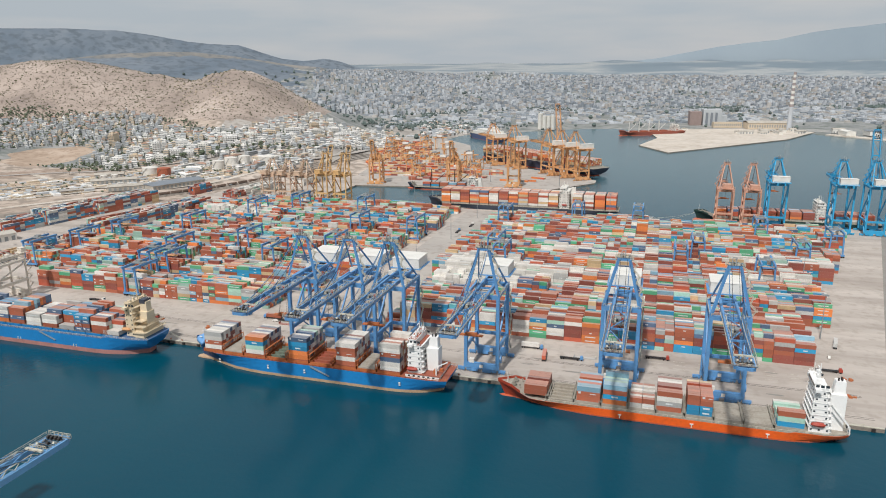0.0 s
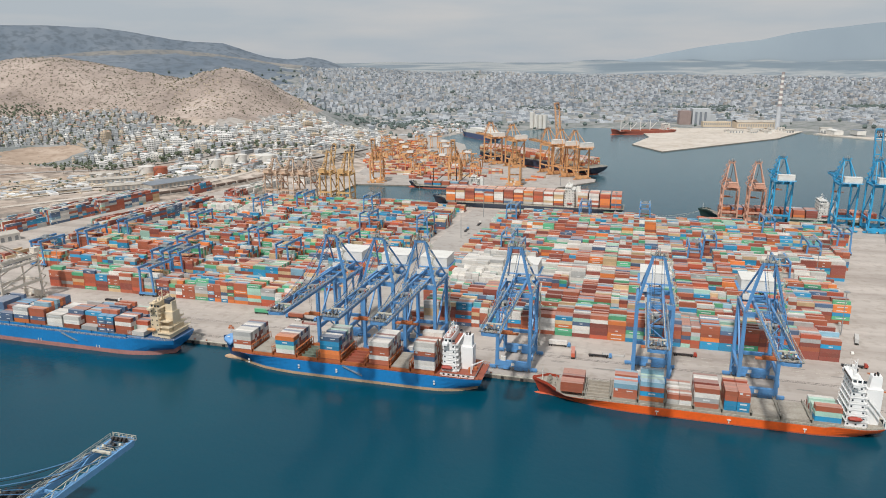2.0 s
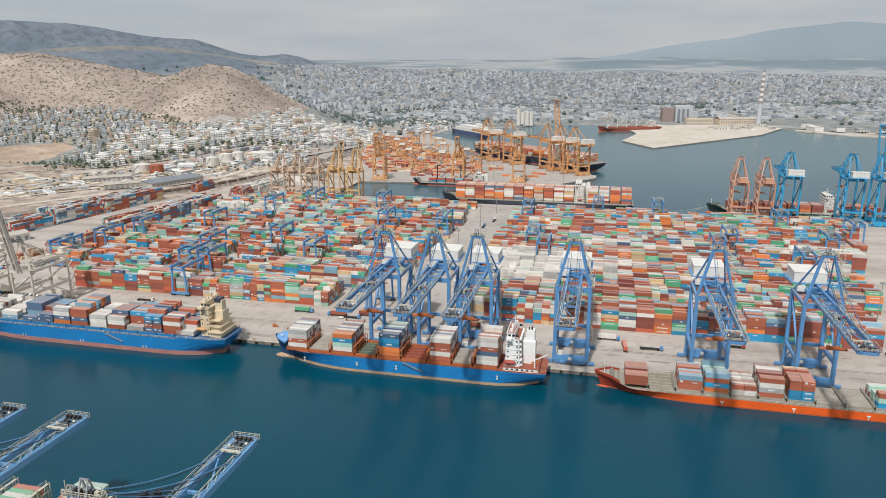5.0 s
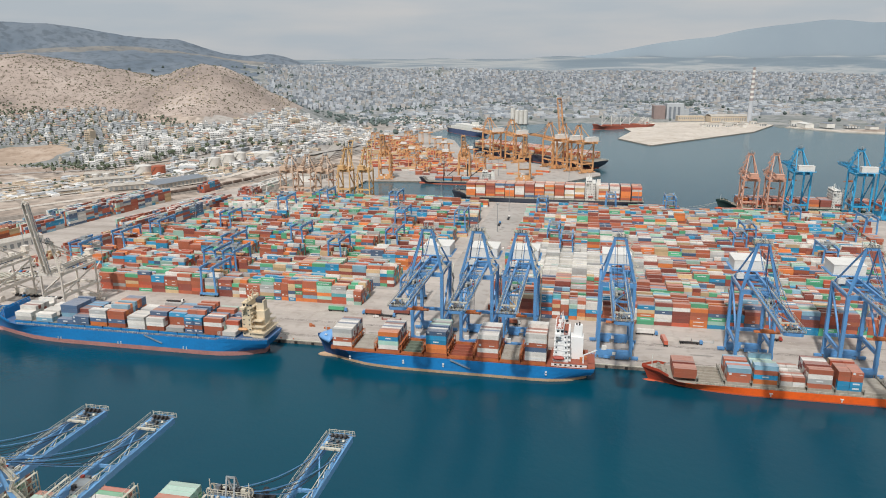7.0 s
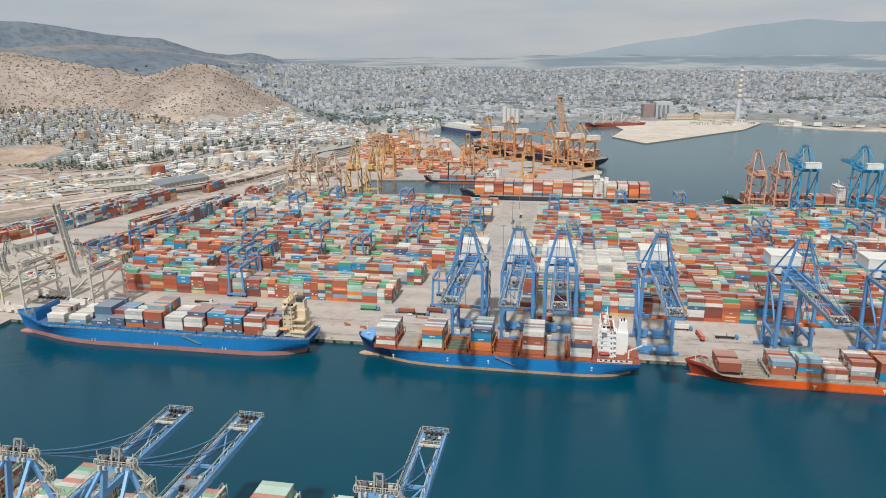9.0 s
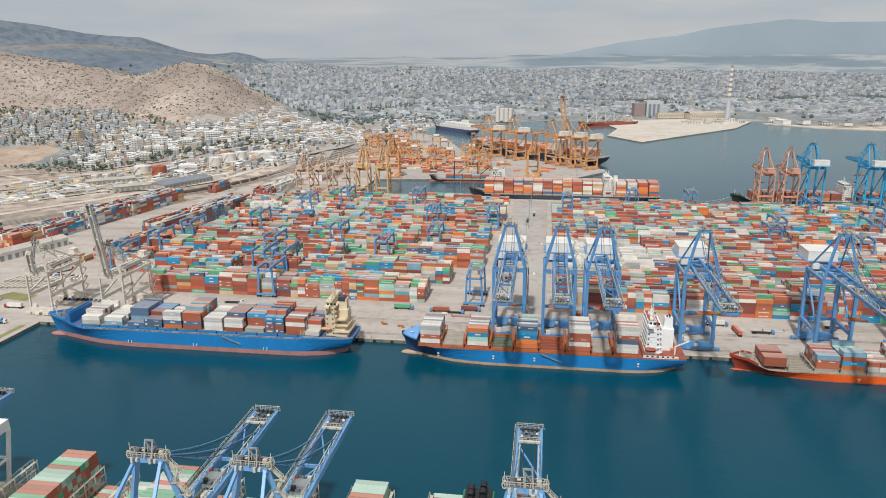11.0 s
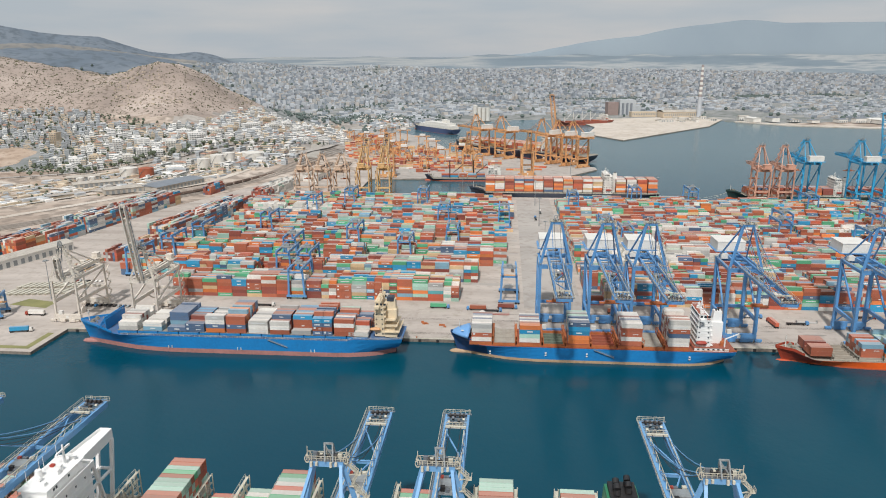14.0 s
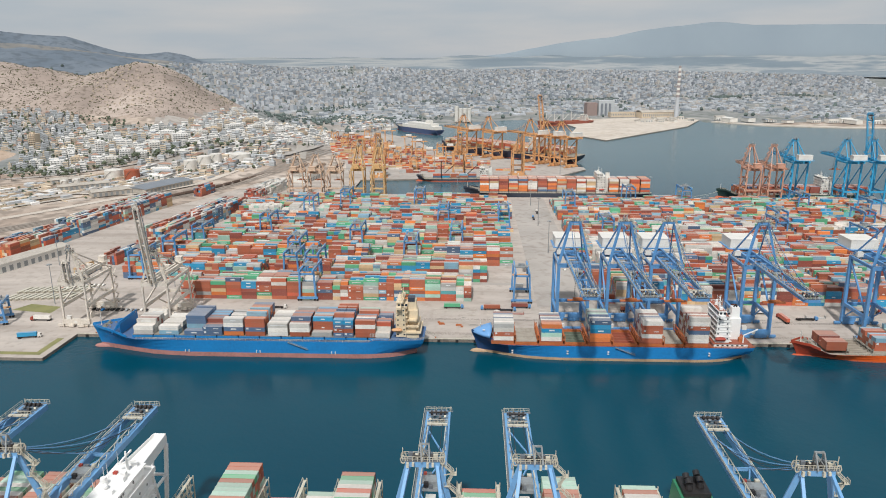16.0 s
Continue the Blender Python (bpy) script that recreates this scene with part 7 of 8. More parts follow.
def ribbon(name, pts, width, material, label, category, lift=0.25):
    a = Acc()
    P = []
    for (x0, y0), (x1, y1) in zip(pts, pts[1:]):
        n = max(1, int(math.hypot(x1 - x0, y1 - y0) / 14))
        P += [(x0 + (x1 - x0) * i / n, y0 + (y1 - y0) * i / n) for i in range(n)]
    P.append(pts[-1])
    L, R = [], []
    for i, (x, y) in enumerate(P):
        x0, y0 = P[max(0, i - 1)]
        x1, y1 = P[min(len(P) - 1, i + 1)]
        d = math.hypot(x1 - x0, y1 - y0) or 1
        nx, ny = -(y1 - y0) / d * width / 2, (x1 - x0) / d * width / 2
        z = max(ground_at(x, y), ground_at(x + nx, y + ny), ground_at(x - nx, y - ny), 3.0) + lift
        L.append((x + nx, y + ny, z))
        R.append((x - nx, y - ny, z))
    a.rings([R, L], closed=False, caps=False)
    return solid(name, a, material, label, category, kind="structure")


ribbon("road", [(-900, 700), (-560, 900), (-420, 1000), (-300, 1090), (-215, 1180), (-170, 1280), (-120, 1450), (-70, 1640), (-20, 1850), (60, 2050)], 16, ASPHALT, "grey coast road behind the port", "road", 0.5)
ribbon("road", [(-760, 1010), (-640, 1080), (-520, 1120), (-400, 1160), (-300, 1240), (-230, 1330)], 10, ASPHALT, "grey town road at the foot of the hill", "road", 0.5)
for i, off in enumerate((0, 9, 18, 27)):
    ribbon("railway_track", [(-700 + off, 610), (-470 + off, 800), (-330 + off, 940), (-250 + off, 1050), (-200 + off, 1170), (-150 + off, 1300)], 4.5, RAIL, "railway track on brown ballast", "railway", 0.4)
wag = Acc()
wag.box(-7, 7, -1.4, 1.4, 0.9, 3.4).box(-7.2, 7.2, -1.0, 1.0, 0.6, 0.9)
first = None
for i in range(18):
    q = i / 17
    x, y = (-440 + 120 * q * 1.6, 830 + 118 * q * 1.6) if q < 0.6 else (-325 + 90 * (q - 0.6) * 2, 943 + 130 * (q - 0.6) * 2)
    a = 44 if q < 0.6 else 54
    if first is None:
        first = solid("rail_wagon", wag, WAGON, "brown freight wagon standing on the track", "wagon", pose(x + 9, y, 3.3, 0, 0, a), "rail wagons")
    else:
        copy_thing(first, pose(x + 9, y, 3.3, 0, 0, a))
fl = Acc().add([(-302, 48, 3.03), (-273, 43, 3.03), (-273, 55, 3.03), (-296, 60, 3.03)], [(0, 1, 2, 3)])
fl.add([(-300, -22, 3.03), (-240, -22, 3.03), (-240, 2, 3.03), (-244, 2, 3.03), (-244, -18, 3.03), (-300, -18, 3.03)], [(0, 1, 4, 5), (1, 2, 3, 4)])
solid("grass_patch", fl, GRASS, "dry green lawn beside the quay road", "grass", PORT, kind="structure")


# ---- trees ----
def clump(acc, x, y, z, r, rng, squash=0.9):
    """An uneven crown of several small lumps."""
    for _ in range(rng.choice((2, 3, 4))):
        a, d = rng.uniform(0, 6.28), rng.uniform(0, 0.6) * r
        cx, cy, cz, s = x + d * math.cos(a), y + d * math.sin(a), z + rng.uniform(0, 0.6) * r, r * rng.uniform(0.4, 0.7)
        t = rng.uniform(0, 1.2)
        k = 5
        acc.rings([[(cx + s * f * math.cos(t + 6.283 * i / k) * rng.uniform(0.8, 1.2), cy + s * f * math.sin(t + 6.283 * i / k) * rng.uniform(0.8, 1.2), cz + s * h * squash) for i in range(k)] for f, h in ((0.5, -0.7), (1.0, -0.1), (0.75, 0.55), (0.15, 0.95))], caps=True)


def near_tree(x, y, h, rng):
    root = thing("tree", "dark green leafy tree by the town road", "tree", pose(x, y, ground_at(x, y)), "town trees")
    part("trunk", Acc().tube((0, 0, -0.5), (0, 0, h * 0.5), 0.32, 0.18, 7).tube((0, 0, h * 0.4), (h * 0.16, 0.4, h * 0.7), 0.16, 0.07, 6).tube((0, 0, h * 0.38), (-h * 0.15, -0.3, h * 0.68), 0.16, 0.07, 6), BARK, root)
    c = Acc()
    for _ in range(5):
        clump(c, rng.uniform(-0.2, 0.2) * h, rng.uniform(-0.2, 0.2) * h, h * rng.uniform(0.5, 0.8), h * 0.3, rng)
    part("crown", c, LEAF, root)


tree_rng = random.Random(21)
for i in range(40):
    q = i / 39
    near_tree(-590 + 330 * q + tree_rng.uniform(-14, 14), 1085 + 150 * q + tree_rng.uniform(-22, 22), tree_rng.uniform(7, 12), tree_rng)

# ---- the town under the hill ----
town_rng = random.Random(31)


def house_box(acc, x, y, z, w, d, h, a, m, roof=None):
    c, s = math.cos(a), math.sin(a)

    def p(px, py, pz):
        return (x + px * c - py * s, y + px * s + py * c, pz)

    acc.add([p(-w, -d, z - 4), p(w, -d, z - 4), p(w, d, z - 4), p(-w, d, z - 4), p(-w, -d, z + h), p(w, -d, z + h), p(w, d, z + h), p(-w, d, z + h)],
            [(4, 5, 6, 7), (0, 1, 5, 4), (1, 2, 6, 5), (2, 3, 7, 6), (3, 0, 4, 7)], m)
    if roof == "tile":
        acc.add([p(-w - 0.4, -d - 0.4, z + h + 0.05), p(w + 0.4, -d - 0.4, z + h + 0.05), p(w + 0.4, d + 0.4, z + h + 0.05), p(-w - 0.4, d + 0.4, z + h + 0.05), p(-w * 0.3, 0, z + h + 2), p(w * 0.3, 0, z + h + 2)],
                [(0, 1, 5, 4), (1, 2, 5), (2, 3, 4, 5), (3, 0, 4)], 3)
    elif roof == "hut":
        acc.add([p(-w * 0.4, -d * 0.4, z + h), p(w * 0.2, -d * 0.4, z + h), p(w * 0.2, d * 0.3, z + h), p(-w * 0.4, d * 0.3, z + h), p(-w * 0.4, -d * 0.4, z + h + 2.6), p(w * 0.2, -d * 0.4, z + h + 2.6), p(w * 0.2, d * 0.3, z + h + 2.6), p(-w * 0.4, d * 0.3, z + h + 2.6)],
                [(4, 5, 6, 7), (0, 1, 5, 4), (1, 2, 6, 5), (2, 3, 7, 6), (3, 0, 4, 7)], m)
    # window bands, one a storey
    for k in range(int(h / 3.0)):
        zz = z + 3.0 * k + 1.0
        for side in (-1, 1):
            acc.add([p(-w * 0.86, side * (d + 0.06), zz), p(w * 0.86, side * (d + 0.06), zz), p(w * 0.86, side * (d + 0.06), zz + 1.25), p(-w * 0.86, side * (d + 0.06), zz + 1.25)], [(0, 1, 2, 3)] if side < 0 else [(3, 2, 1, 0)], 4)
            acc.add([p(side * (w + 0.06), -d * 0.8, zz), p(side * (w + 0.06), d * 0.8, zz), p(side * (w + 0.06), d * 0.8, zz + 1.25), p(side * (w + 0.06), -d * 0.8, zz + 1.25)], [(0, 1, 2, 3)] if side > 0 else [(3, 2, 1, 0)], 4)


TOWN_MATS = [PLASTER, PLASTER_WARM, PLASTER_GREY, TILE_ROOF, WINDOW_BAND]


def apartment(x, y, w, d, floors, a, paint, label):
    """A single block of flats with storeys, balconies and a roof hut."""
    z = min(ground_at(x + i, y + j) for i in (-w, w) for j in (-d, d))
    root = thing("apartment_building", label, "building", pose(x, y, z, 0, 0, a), "town apartment buildings")
    h = 3.1 * floors
    part("wall", Acc().box(-w, w, -d, d, -3, h), paint, root)
    part("roof", Acc().box(-w - 0.3, w + 0.3, -d - 0.3, d + 0.3, h, h + 0.3).box(-w * 0.4, w * 0.3, -d * 0.4, d * 0.3, h + 0.3, h + 2.9), paint, root)
    for k in range(floors):
        zz = 3.1 * k
        n = max(2, int(w / 1.9))
        for i in range(n):
            xx = -w + 2 * w * (i + 0.5) / n
            part("window", WINDOW_ACC, GLASS_SHARED, root).matrix_local = Matrix.Translation((xx, -d - 0.05, zz + 1.0))
        part("balcony", Acc().box(-w * 0.95, w * 0.95, -d - 1.3, -d, zz - 0.1, zz + 0.1).box(-w * 0.95, w * 0.95, -d - 1.35, -d - 1.25, zz, zz + 0.95), paint, root)


WINDOW_ACC = SharedMesh(Acc().box(-0.75, 0.75, -0.03, 0.03, 0, 1.5).mesh("window", WINDOW_BAND))
GLASS_SHARED = WINDOW_BAND
FLATS = [(-493, 1204, 6, 6, 9, 10), (-608, 1296, 6, 7, 7, -20), (-455, 1190, 8, 6, 5, 5), (-415, 1212, 8, 7, 5, 12), (-380, 1250, 12, 7, 5, 15), (-330, 1330, 12, 8, 4, 20), (-300, 1390, 14, 7, 5, 25), (-262, 1440, 12, 8, 5, 30), (-235, 1500, 10, 8, 6, 20),
         (-520, 1180, 9, 6, 4, 0), (-545, 1165, 9, 6, 4, 8), (-470, 1165, 9, 6, 4, 8), (-430, 1180, 8, 6, 4, 10), (-275, 1500, 9, 7, 6, 25), (-215, 1450, 9, 7, 5, 25), (-350, 1290, 9, 7, 4, 15), (-290, 1340, 10, 6, 4, 20), (-245, 1390, 10, 6, 4, 28),
         (-405, 1300, 12, 7, 3, 10), (-580, 1190, 8, 6, 3, -5), (-195, 1530, 10, 7, 5, 30), (-170, 1480, 9, 6, 4, 35)]
for i, (x, y, w, d, f, a) in enumerate(FLATS):
    apartment(x, y, w, d, f, a, (PLASTER, PLASTER_WARM, PLASTER, WHITE)[i % 4], "white block of flats with balconies" if i % 4 != 1 else "sand-coloured block of flats with balconies")


def scatter_town():
    acc, trees = Acc(), Acc()
    taken = [(x, y, w + 8) for x, y, w, d, f, a in FLATS]
    n = 0
    rr = town_rng
    for _ in range(24000):
        x, y = rr.uniform(-1050, -110), rr.uniform(1090, 1640)
        front = 1120 - 0.22 * (x + 520) if x < -520 else 1120 + 0.62 * (x + 520)
        z = ground_at(x, y)
        lim = 50 + 7 * math.sin(x * 0.017) + (17 if x < -640 else 9 if x < -570 else 0)
        if y < front or z > lim or (x < -560 and y < 1165 + 0.1 * (-560 - x)):
            continue
        if math.hypot((x + 690) / 84, (y - 1215) / 70) < 1:
            continue
        if any(abs(x - a) < r and abs(y - b) < r for a, b, r in taken):
            continue
        if n > 2100:
            break
        w, d = (rr.uniform(2.8, 5.6), rr.uniform(2.6, 4.8)) if x > -560 else (rr.uniform(2.0, 3.8), rr.uniform(2.0, 3.6))
        taken.append((x, y, max(w, d) * 1.35))
        fl = rr.choice((1, 2, 2, 3, 3, 4)) if x > -620 else rr.choice((1, 1, 2, 2, 3))
        house_box(acc, x, y, z, w, d, 3.1 * fl, radians(rr.choice((10, 15, 20, 100)) + rr.uniform(-8, 8)), rr.choice((0, 0, 0, 1, 2)) if x > -560 else rr.choice((0, 1, 2, 2, 2)), rr.choice(("tile", "hut", "hut", "hut", None, None, None, None, None)))
        n += 1
    solid("town_houses", acc, TOWN_MATS, "dense white and sand-coloured town houses below the hill", "houses", kind="stuff")
    for _ in range(6400):
        x, y = -120 - 930 * rr.random() ** 0.7, rr.uniform(1080, 1640)
        front = 1105 - 0.22 * (x + 520) if x < -520 else 1100 + 0.62 * (x + 520)
        z = ground_at(x, y)
        if y < front or z > 54 + 8 * math.sin(x * 0.02) + (22 if x < -640 else 10 if x < -570 else 0):
            continue
        if math.hypot((x + 690) / 84, (y - 1215) / 70) < 1:
            continue
        clump(trees, x, y, z + 2.2, rr.uniform(1.5, 3.6), rr)
    solid("town_trees", trees, LEAF, "dark green trees between the town houses", "trees", kind="stuff")


scatter_town()


def scatter_clutter():
    """Low walls, huts, heaps and parked vehicles on the dry land behind the port."""
    acc, bushes = Acc(), Acc()
    rr = random.Random(61)
    for _ in range(2600):
        x, y = rr.uniform(-900, -240), rr.uniform(620, 1110)
        edge = 880 + 0.75 * (x + 480)
        if y < edge + 25 or y > edge + 230:
            continue
        z = ground_at(x, y)
        a = radians(rr.choice((42, 48, 130)) + rr.uniform(-9, 9))
        k = rr.random()
        if k < 0.45:
            house_box(acc, x, y, z, rr.uniform(2, 9), rr.uniform(1.5, 4), rr.uniform(1.6, 2.9), a, rr.choice((0, 1, 2)))
        elif k < 0.7:
            house_box(acc, x, y, z, rr.uniform(8, 26), 0.4, rr.uniform(0.8, 1.8), a, 1)
        else:
            clump(bushes, x, y, z + 0.8, rr.uniform(1.2, 2.8), rr)
    solid("yard_clutter", acc, TOWN_MATS, "low huts, walls and stored goods on dry ground", "huts", kind="stuff")
    solid("roadside_bushes", bushes, LEAF, "dark bushes on dry ground behind the port", "bushes", kind="stuff")


scatter_clutter()


def scatter_waterfront():
    """Low sheds, workshops and trees on the made ground between the town and the harbour."""
    acc, trees = Acc(), Acc()
    rr = random.Random(67)
    pier = [xy(u, v) for u, v in ((-155, 567), (163, 667), (-70, 880), (-130, 1090), (-215, 1200), (-330, 1230), (-345, 960), (-300, 700))]
    n = 2600
    px = np.array([rr.uniform(-430, 60) for _ in range(n)])
    py = np.array([rr.uniform(1040, 1980) for _ in range(n)])
    front = np.where(px < -60, 1120 + 0.62 * (px + 520), 1500)
    ok = (shore(px, py, SEA) < -22) & ~inside(px, py, pier) & np.where(px < -60, (py > front - 210) & (py < front + 260), py > 1430)
    for x, y in zip(px[ok].tolist(), py[ok].tolist()):
        z = ground_at(x, y)
        if z > 40:
            continue
        if rr.random() < 0.3:
            clump(trees, x, y, z + 2, rr.uniform(1.6, 3.6), rr)
            continue
        w = rr.choice((3, 4, 5, 6, 9, 13)) * rr.uniform(0.8, 1.2)
        house_box(acc, x, y, z, w, rr.uniform(2.5, 5), rr.choice((3, 3, 4, 6, 7)), radians(rr.choice((62, 66, 152)) + rr.uniform(-8, 8)), rr.choice((0, 0, 1, 2, 2)), rr.choice(("tile", "hut", None, None, None)))
    solid("waterfront_sheds", acc, TOWN_MATS, "low pale workshops and sheds along the waterfront", "buildings", kind="stuff")
    solid("waterfront_trees", trees, LEAF, "dark trees between waterfront workshops", "trees", kind="stuff")


scatter_waterfront()
for i, pts in enumerate(([(-820, 760), (-600, 905), (-470, 985), (-380, 1060)], [(-780, 830), (-640, 930), (-540, 1010), (-500, 1080)], [(-560, 780), (-450, 880), (-340, 985), (-270, 1090)], [(-700, 880), (-560, 860), (-470, 930)], [(-640, 1080), (-560, 1010), (-480, 960), (-400, 930)])):
    ribbon("dirt_track", pts, 7 + 2 * (i % 3), SAND if i % 2 == 0 else ROOF_PALE, "pale dirt track across the dry land", "road", 0.35)


def scatter_scrub():
    acc, rocks = Acc(), Acc()
    rr = random.Random(41)
    for _ in range(21000):
        x, y = rr.uniform(-1500, -180), rr.uniform(1250, 2050)
        z = ground_at(x, y)
        if z < 62:
            continue
        s = 0.45 + 1.5 * rr.random() ** 3.0
        t = rr.uniform(0, 2)
        acc.rings([[(x + s * f * math.cos(t + 1.257 * i), y + s * f * math.sin(t + 1.257 * i), z + s * h) for i in range(5)] for f, h in ((0.9, -0.4), (1.0, 0.4), (0.4, 1.1))])
    for _ in range(900):
        x, y = rr.uniform(-700, -260), rr.uniform(1480, 1800)
        z = ground_at(x, y)
        if z < 66 or math.sin(x * 0.021 + y * 0.008) < 0.2:
            continue
        s = rr.uniform(0.8, 2.6)
        t = rr.uniform(0, 2)
        rocks.rings([[(x + s * f * math.cos(t + 1.57 * i), y + s * f * math.sin(t + 1.57 * i), z + s * h) for i in range(4)] for f, h in ((1.0, -0.4), (0.8, 0.5), (0.3, 0.8))])
    solid("hillside_scrub", acc, SCRUB, "scattered dark bushes on the dry hillside", "bushes", kind="stuff")
    solid("hillside_rocks", rocks, ROCK, "pale rock outcrops on the hillside", "rocks", kind="stuff")


scatter_scrub()


# ---- the city across the water ----
def scatter_city():
    rr = np.random.RandomState(51)
    n = 130000
    y = 1620 + 3000 * rr.rand(n) ** 0.9
    x = -160 + (rr.rand(n) - 0.5) * 2 * (500 + 0.8 * y)
    # street grid, turned from district to district
    a = 0.35 + 0.5 * np.floor(ripple(x, y, 1500, 61) * 2.2) / 2.2
    c, s = np.cos(a), np.sin(a)
    gu, gv = x * c + y * s, -x * s + y * c
    pitch = 15.0
    gu, gv = np.round(gu / pitch) * pitch, np.round(gv / pitch) * pitch
    x, y = gu * c - gv * s + rr.uniform(-1.5, 1.5, n), gu * s + gv * c + rr.uniform(-1.5, 1.5, n)
    street = (np.abs(np.mod(gv / pitch, 7) - 6) < 0.5) | (np.abs(np.mod(gu / pitch, 10) - 9) < 0.5)
    d = shore(x, y, SEA)
    z = height(x, y)
    park = ripple(x, y, 520, 63) > 0.62
    mount = ((y > 2250) & (x < -500 - 0.15 * (y - 2250) + 60) & (z > 80)) | (z > 150) | ((x < -170) & (y < 2080)) | ((x < -60) & (y < 1760))
    low_rise = y < np.minimum(2165 + 0.65 * (x + 149), 2470)
    industrial = (low_rise & (rr.rand(n) < 0.4)) | ((x > 150) & (x < 1150) & (y < 1960))
    ok = (d < -35) & ~street & ~mount & ~(park & (rr.rand(n) < 0.85)) & ~industrial
    _, first_of = np.unique(np.round(np.stack([x, y], 1) / 8).astype(int), axis=0, return_index=True)
    keep = np.zeros(n, bool)
    keep[first_of] = True
    ok &= keep
    x, y, z, a, d = x[ok], y[ok], z[ok], a[ok], d[ok]
    k = len(x)
    w, dp = rr.uniform(3.4, 6.2, k), rr.uniform(3.4, 6.2, k)
    h = rr.choice([4, 6, 6, 9, 9, 12, 15], k) + rr.uniform(0, 2, k)
    flat = y < np.minimum(2165 + 0.65 * (x + 149), 2470)
    h = np.where(flat, rr.uniform(3, 7, k), h)
    w, dp = np.where(flat, w * rr.uniform(0.8, 2.2, k), w), np.where(flat, dp * 0.9, dp)
    c, s = np.cos(a), np.sin(a)
    V = np.zeros((k, 8, 3))
    for i, (sx, sy, top) in enumerate(((-1, -1, 0), (1, -1, 0), (1, 1, 0), (-1, 1, 0), (-1, -1, 1), (1, -1, 1), (1, 1, 1), (-1, 1, 1))):
        V[:, i, 0] = x + sx * w * c - sy * dp * s
        V[:, i, 1] = y + sx * w * s + sy * dp * c
        V[:, i, 2] = z + (h if top else -5)
    F = np.array([(4, 5, 6, 7), (0, 1, 5, 4), (1, 2, 6, 5), (2, 3, 7, 6), (3, 0, 4, 7)])
    faces = (np.arange(k)[:, None, None] * 8 + F[None]).reshape(-1, 4)
    me = bpy.data.meshes.new("city_buildings")
    me.from_pydata(V.reshape(-1, 3).tolist(), [], faces.tolist())
    for m in (CITY_HAZED_PALE, CITY_HAZED_GREY, CITY_HAZED_SAND):
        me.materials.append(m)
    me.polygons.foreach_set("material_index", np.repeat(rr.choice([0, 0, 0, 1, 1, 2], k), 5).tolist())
    me.update()
    tagged(new("city_buildings", me), "dense pale city blocks spreading to the horizon", "buildings", kind="stuff")
    trees = Acc()
    tr = random.Random(52)
    n = 0
    while n < 5200:
        ty = 1600 + 2900 * tr.random() ** 1.5
        tx = -160 + (tr.random() - 0.5) * 2 * (460 + 0.72 * ty)
        if float(shore(np.array([tx]), np.array([ty]), SEA)[0]) > -12:
            continue
        n += 1
        zz = ground_at(tx, ty)
        if zz > 140 or (tx < -200 and ty < 2050) or (240 < tx < 1000 and ty < 1760 and tx < 700 + 0.8 * (ty - 1500)):
            continue
        if ty < min(2165 + 0.65 * (tx + 149), 2470) and tr.random() < 0.8:
            continue
        p = float(ripple(np.array([tx]), np.array([ty]), 520, 63)[0])
        if p < 0.35 and tr.random() < 0.5:
            continue
        r = tr.uniform(3, 7)
        t = tr.uniform(0, 2)
        trees.rings([[(tx + r * f * math.cos(t + 1.257 * i) * tr.uniform(0.7, 1.2), ty + r * f * math.sin(t + 1.257 * i) * tr.uniform(0.7, 1.2), zz + r * hh) for i in range(5)] for f, hh in ((0.7, 0.1), (1.1, 0.8), (0.5, 1.7))])
    for _ in range(1700):
        tx = tr.uniform(-150, 1900)
        ty = min(2165 + 0.65 * (tx + 149), 2470) + tr.gauss(0, 28) + 40 * math.sin(tx * 0.012)
        if math.sin(tx * 0.021) + math.sin(tx * 0.0083 + 1) > -0.6:
            clump(trees, tx, ty, ground_at(tx, ty) + 3, tr.uniform(2.5, 5.5), tr)
    for _ in range(420):
        tx, ty = tr.gauss(-60, 130), tr.gauss(1900, 60)
        clump(trees, tx, ty, ground_at(tx, ty) + 3, tr.uniform(3, 6), tr)
    solid("city_trees", trees, CITY_HAZED_LEAF, "dark green trees along city streets and parks", "trees", kind="stuff")


scatter_city()

# ---- power station, hall and chimney by the spit ----
chim = thing("chimney", "tall slim white chimney with faded grey-red bands", "chimney", pose(853, 1750, 4))
z0 = 0.0
for i in range(18):
    z1 = z0 + (30 if i == 0 else 6.4)
    r0, r1 = 6.2 - 3.0 * z0 / 141, 6.2 - 3.0 * z1 / 141
    part("shaft_band", Acc().tube((0, 0, z0), (0, 0, z1), r0, r1, 20), (CITY_HAZED_PALE if i < 5 else WHITE) if i % 2 == 0 or i < 5 else BAND_RED, chim)
    z0 = z1
hall = thing("industrial_hall", "long pale hall with a shallow vaulted roof behind the sand spit", "building", at(455, 1600, 4, 12))
part("wall", Acc().box(0, 105, 0, 42, 0, 15), PLASTER_WARM, hall)
part("roof", Acc().rings([[(-1, y, 15 + 4.5 * math.sin(math.pi * (y + 1) / 44)) for y in range(-1, 44, 4)], [(106, y, 15 + 4.5 * math.sin(math.pi * (y + 1) / 44)) for y in range(-1, 44, 4)]], closed=False), ROOF_PALE, hall)
for i in range(17):
    part("window", Acc().box(3 + 6 * i, 6 + 6 * i, -0.1, 0.1, 4, 11), WINDOW_BAND, hall)
annex = thing("industrial_building", "pale low annex with rows of windows", "building", at(375, 1625, 4, 10))
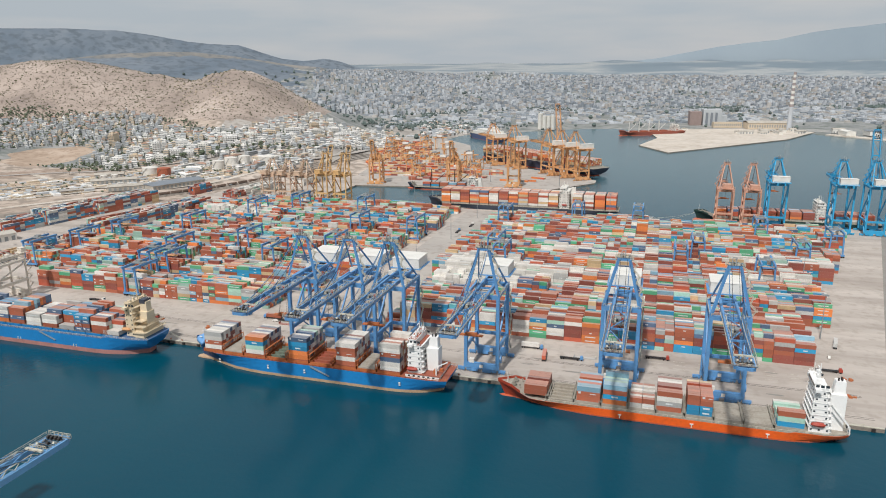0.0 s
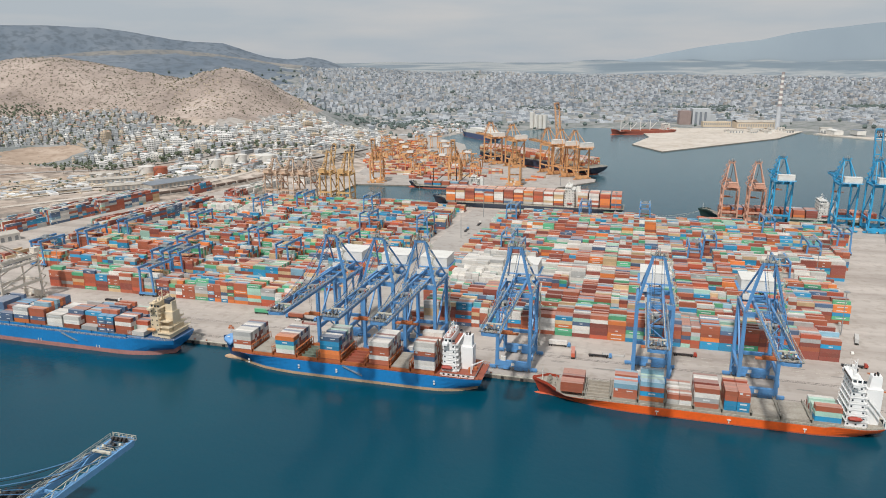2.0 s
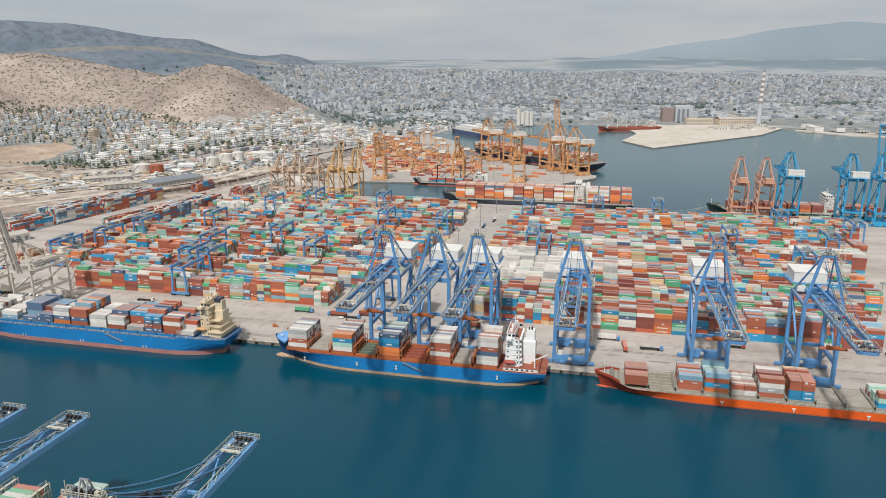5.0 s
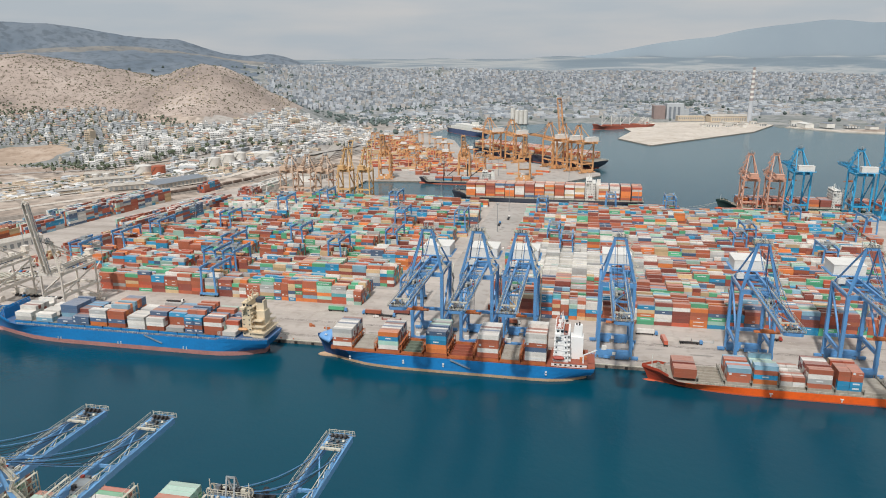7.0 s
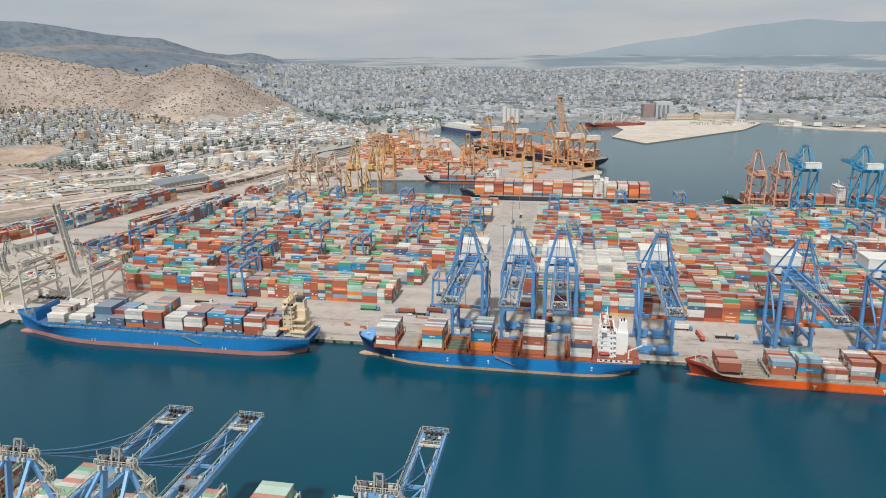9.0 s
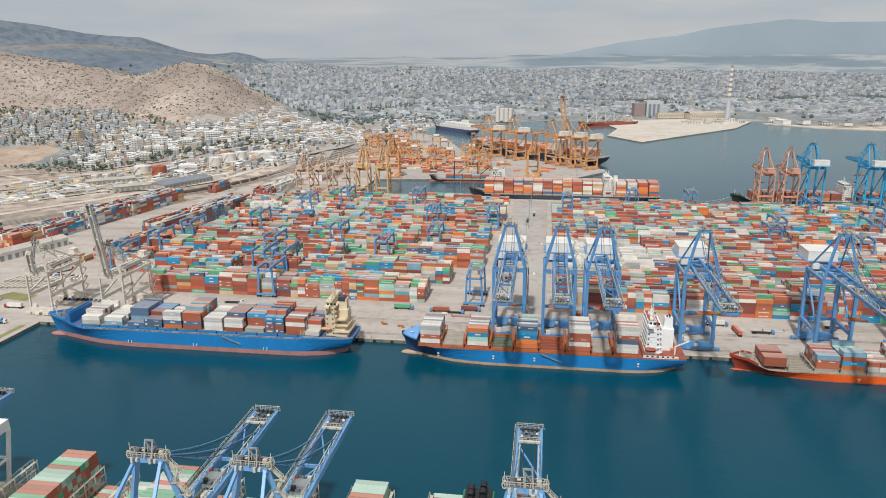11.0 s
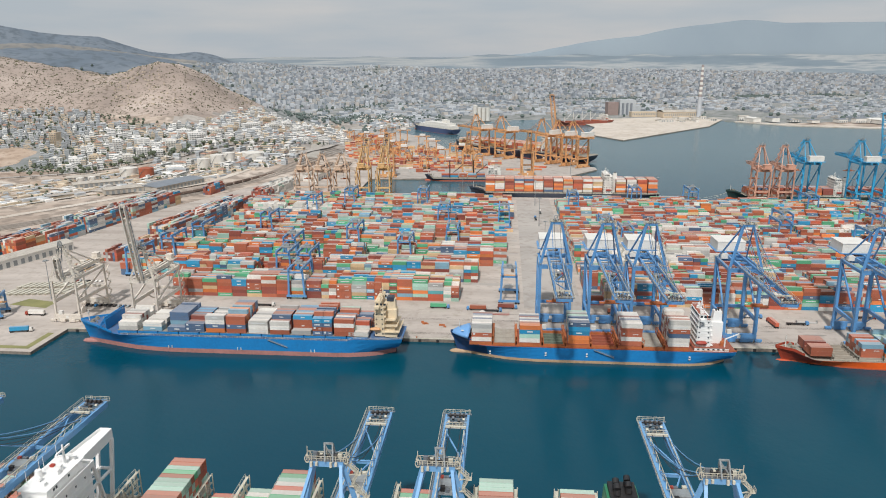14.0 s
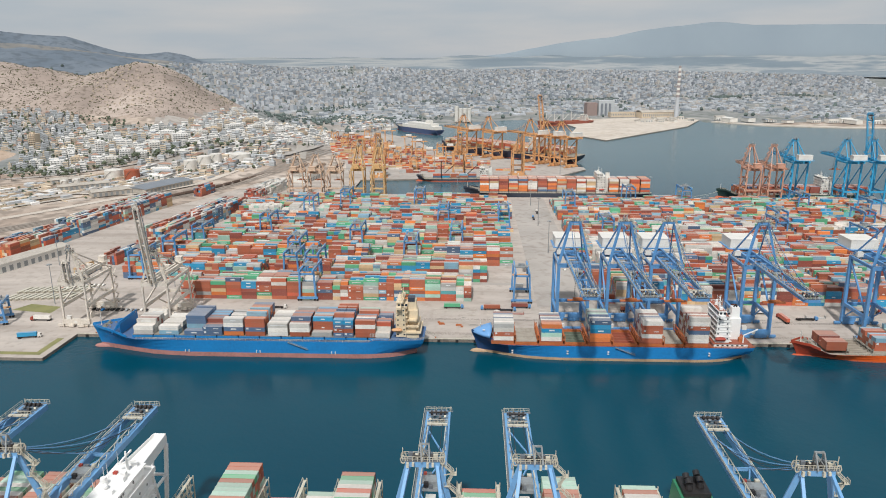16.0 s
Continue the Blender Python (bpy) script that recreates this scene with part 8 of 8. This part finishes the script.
part("wall", Acc().box(0, 70, 0, 22, 0, 13).box(-0.4, 70.4, -0.4, 22.4, 13, 13.5), PLASTER_WARM, annex)
for i in range(14):
    part("window", Acc().box(2 + 4.8 * i, 4.6 + 4.8 * i, -0.1, 0.1, 5, 10), WINDOW_BAND, annex)
plant = thing("power_station", "large grey power station block with a brown wing", "building", at(352, 1690, 4, 8))
part("wall", Acc().box(0, 46, 0, 40, 0, 42).box(46, 62, 6, 36, 0, 26), PLASTER_GREY, plant)
part("boiler_house", Acc().box(-34, -4, 0, 30, 0, 36), BROWN_HAZED, plant, "brown boiler house")
for x in (6, 18, 30):
    part("duct", Acc().box(x, x + 5, -4, 0, 0, 34), ROOF_GREY, plant)
silo = thing("grain_silo", "cluster of tall white grain silos by the inner harbour", "silo", at(-50, 1480, 4, 0))
for i in range(4):
    for j in range(2):
        part("silo_cell", Acc().tube((i * 11, j * 11, 0), (i * 11, j * 11, 34 + 6 * (i == 0)), 5.4, 5.4, 14), TANK_WHITE, silo)
rr = random.Random(77)
for i in range(16):
    u, v = 330 + rr.uniform(-60, 230), 1500 + rr.uniform(-30, 70)
    shed(0, rr.uniform(10, 30), 0, rr.uniform(8, 14), rr.uniform(3, 7), ROOF_PALE, at(u, v, 0, rr.choice((10, 30, 100))), "small pale shed on the reclaimed spit", z=3.2)
for i in range(14):
    u = 640 + 34 * i + rr.uniform(-12, 12)
    v = 1470 - 0.28 * (u - 640) + rr.uniform(0, 60)
    shed(0, rr.uniform(18, 50), 0, rr.uniform(12, 24), rr.uniform(5, 11), rr.choice((ROOF_PALE, ROOF_GREY, WHITE)), at(u, v, 0, rr.choice((5, 15, 100))), "low waterfront warehouse on the far shore", z=4.0)
solid("stone_shore", Acc().prism([(610, 1495), (700, 1393), (870, 1331), (1100, 1323), (1100, 1345), (880, 1356), (715, 1415), (625, 1515)], -3, 3.4), SAND, "pale rubble shore of the far harbour", "shore", PORT, kind="structure")


# ---- bare fields on the dry land ----
FIELD_TAN = blend_mat("bare_tan_field", [(0.3, "9a8674"), (0.5, "ab9785"), (0.75, "bcaa9a")], 40, detail=8, second=(9.0, 0.5, 0.66, "86715f", 0.6), bump=0.2)
FIELD_BROWN = blend_mat("bare_brown_field", [(0.3, "88776a"), (0.5, "9b897b"), (0.75, "ae9d90")], 30, detail=8, second=(8.0, 0.5, 0.66, "7a634f", 0.6), bump=0.2)


def bare_field(cx, cy, rx, ry, turn, material, seed):
    """An uneven sheet of bare earth that follows the ground."""
    rr = random.Random(seed)
    ph = [rr.uniform(0, 6.28) for _ in range(4)]
    c, s = math.cos(radians(turn)), math.sin(radians(turn))
    rows = []
    for q in (0.02, 0.25, 0.5, 0.75, 0.92, 1.0):
        ring = []
        for i in range(40):
            t = 6.2832 * i / 40
            e = q * (1 + 0.16 * math.sin(2 * t + ph[0]) + 0.1 * math.sin(3 * t + ph[1]) + 0.06 * math.sin(7 * t + ph[2]))
            x, y = rx * e * math.cos(t), ry * e * math.sin(t)
            x, y = cx + x * c - y * s, cy + x * s + y * c
            ring.append((x, y, ground_at(x, y) + (0.12 if q == 1.0 else 0.3)))
        rows.append(ring)
    solid("bare_field", Acc().rings(rows, caps=False), material, "bare tan field of dry earth behind the port", "field", kind="structure", smooth=True)


for i, (cx, cy, rx, ry, turn) in enumerate(((-690, 1215, 75, 55, 40), (-640, 1090, 70, 30, 40), (-560, 1030, 60, 22, 42), (-730, 1020, 80, 30, 40), (-640, 960, 60, 20, 42), (-480, 1040, 50, 18, 45), (-760, 900, 60, 22, 40), (-420, 1000, 40, 14, 48), (-850, 1130, 80, 60, 30))):
    bare_field(cx, cy, rx, ry, turn, FIELD_TAN if i % 2 == 0 else FIELD_BROWN, 70 + i)
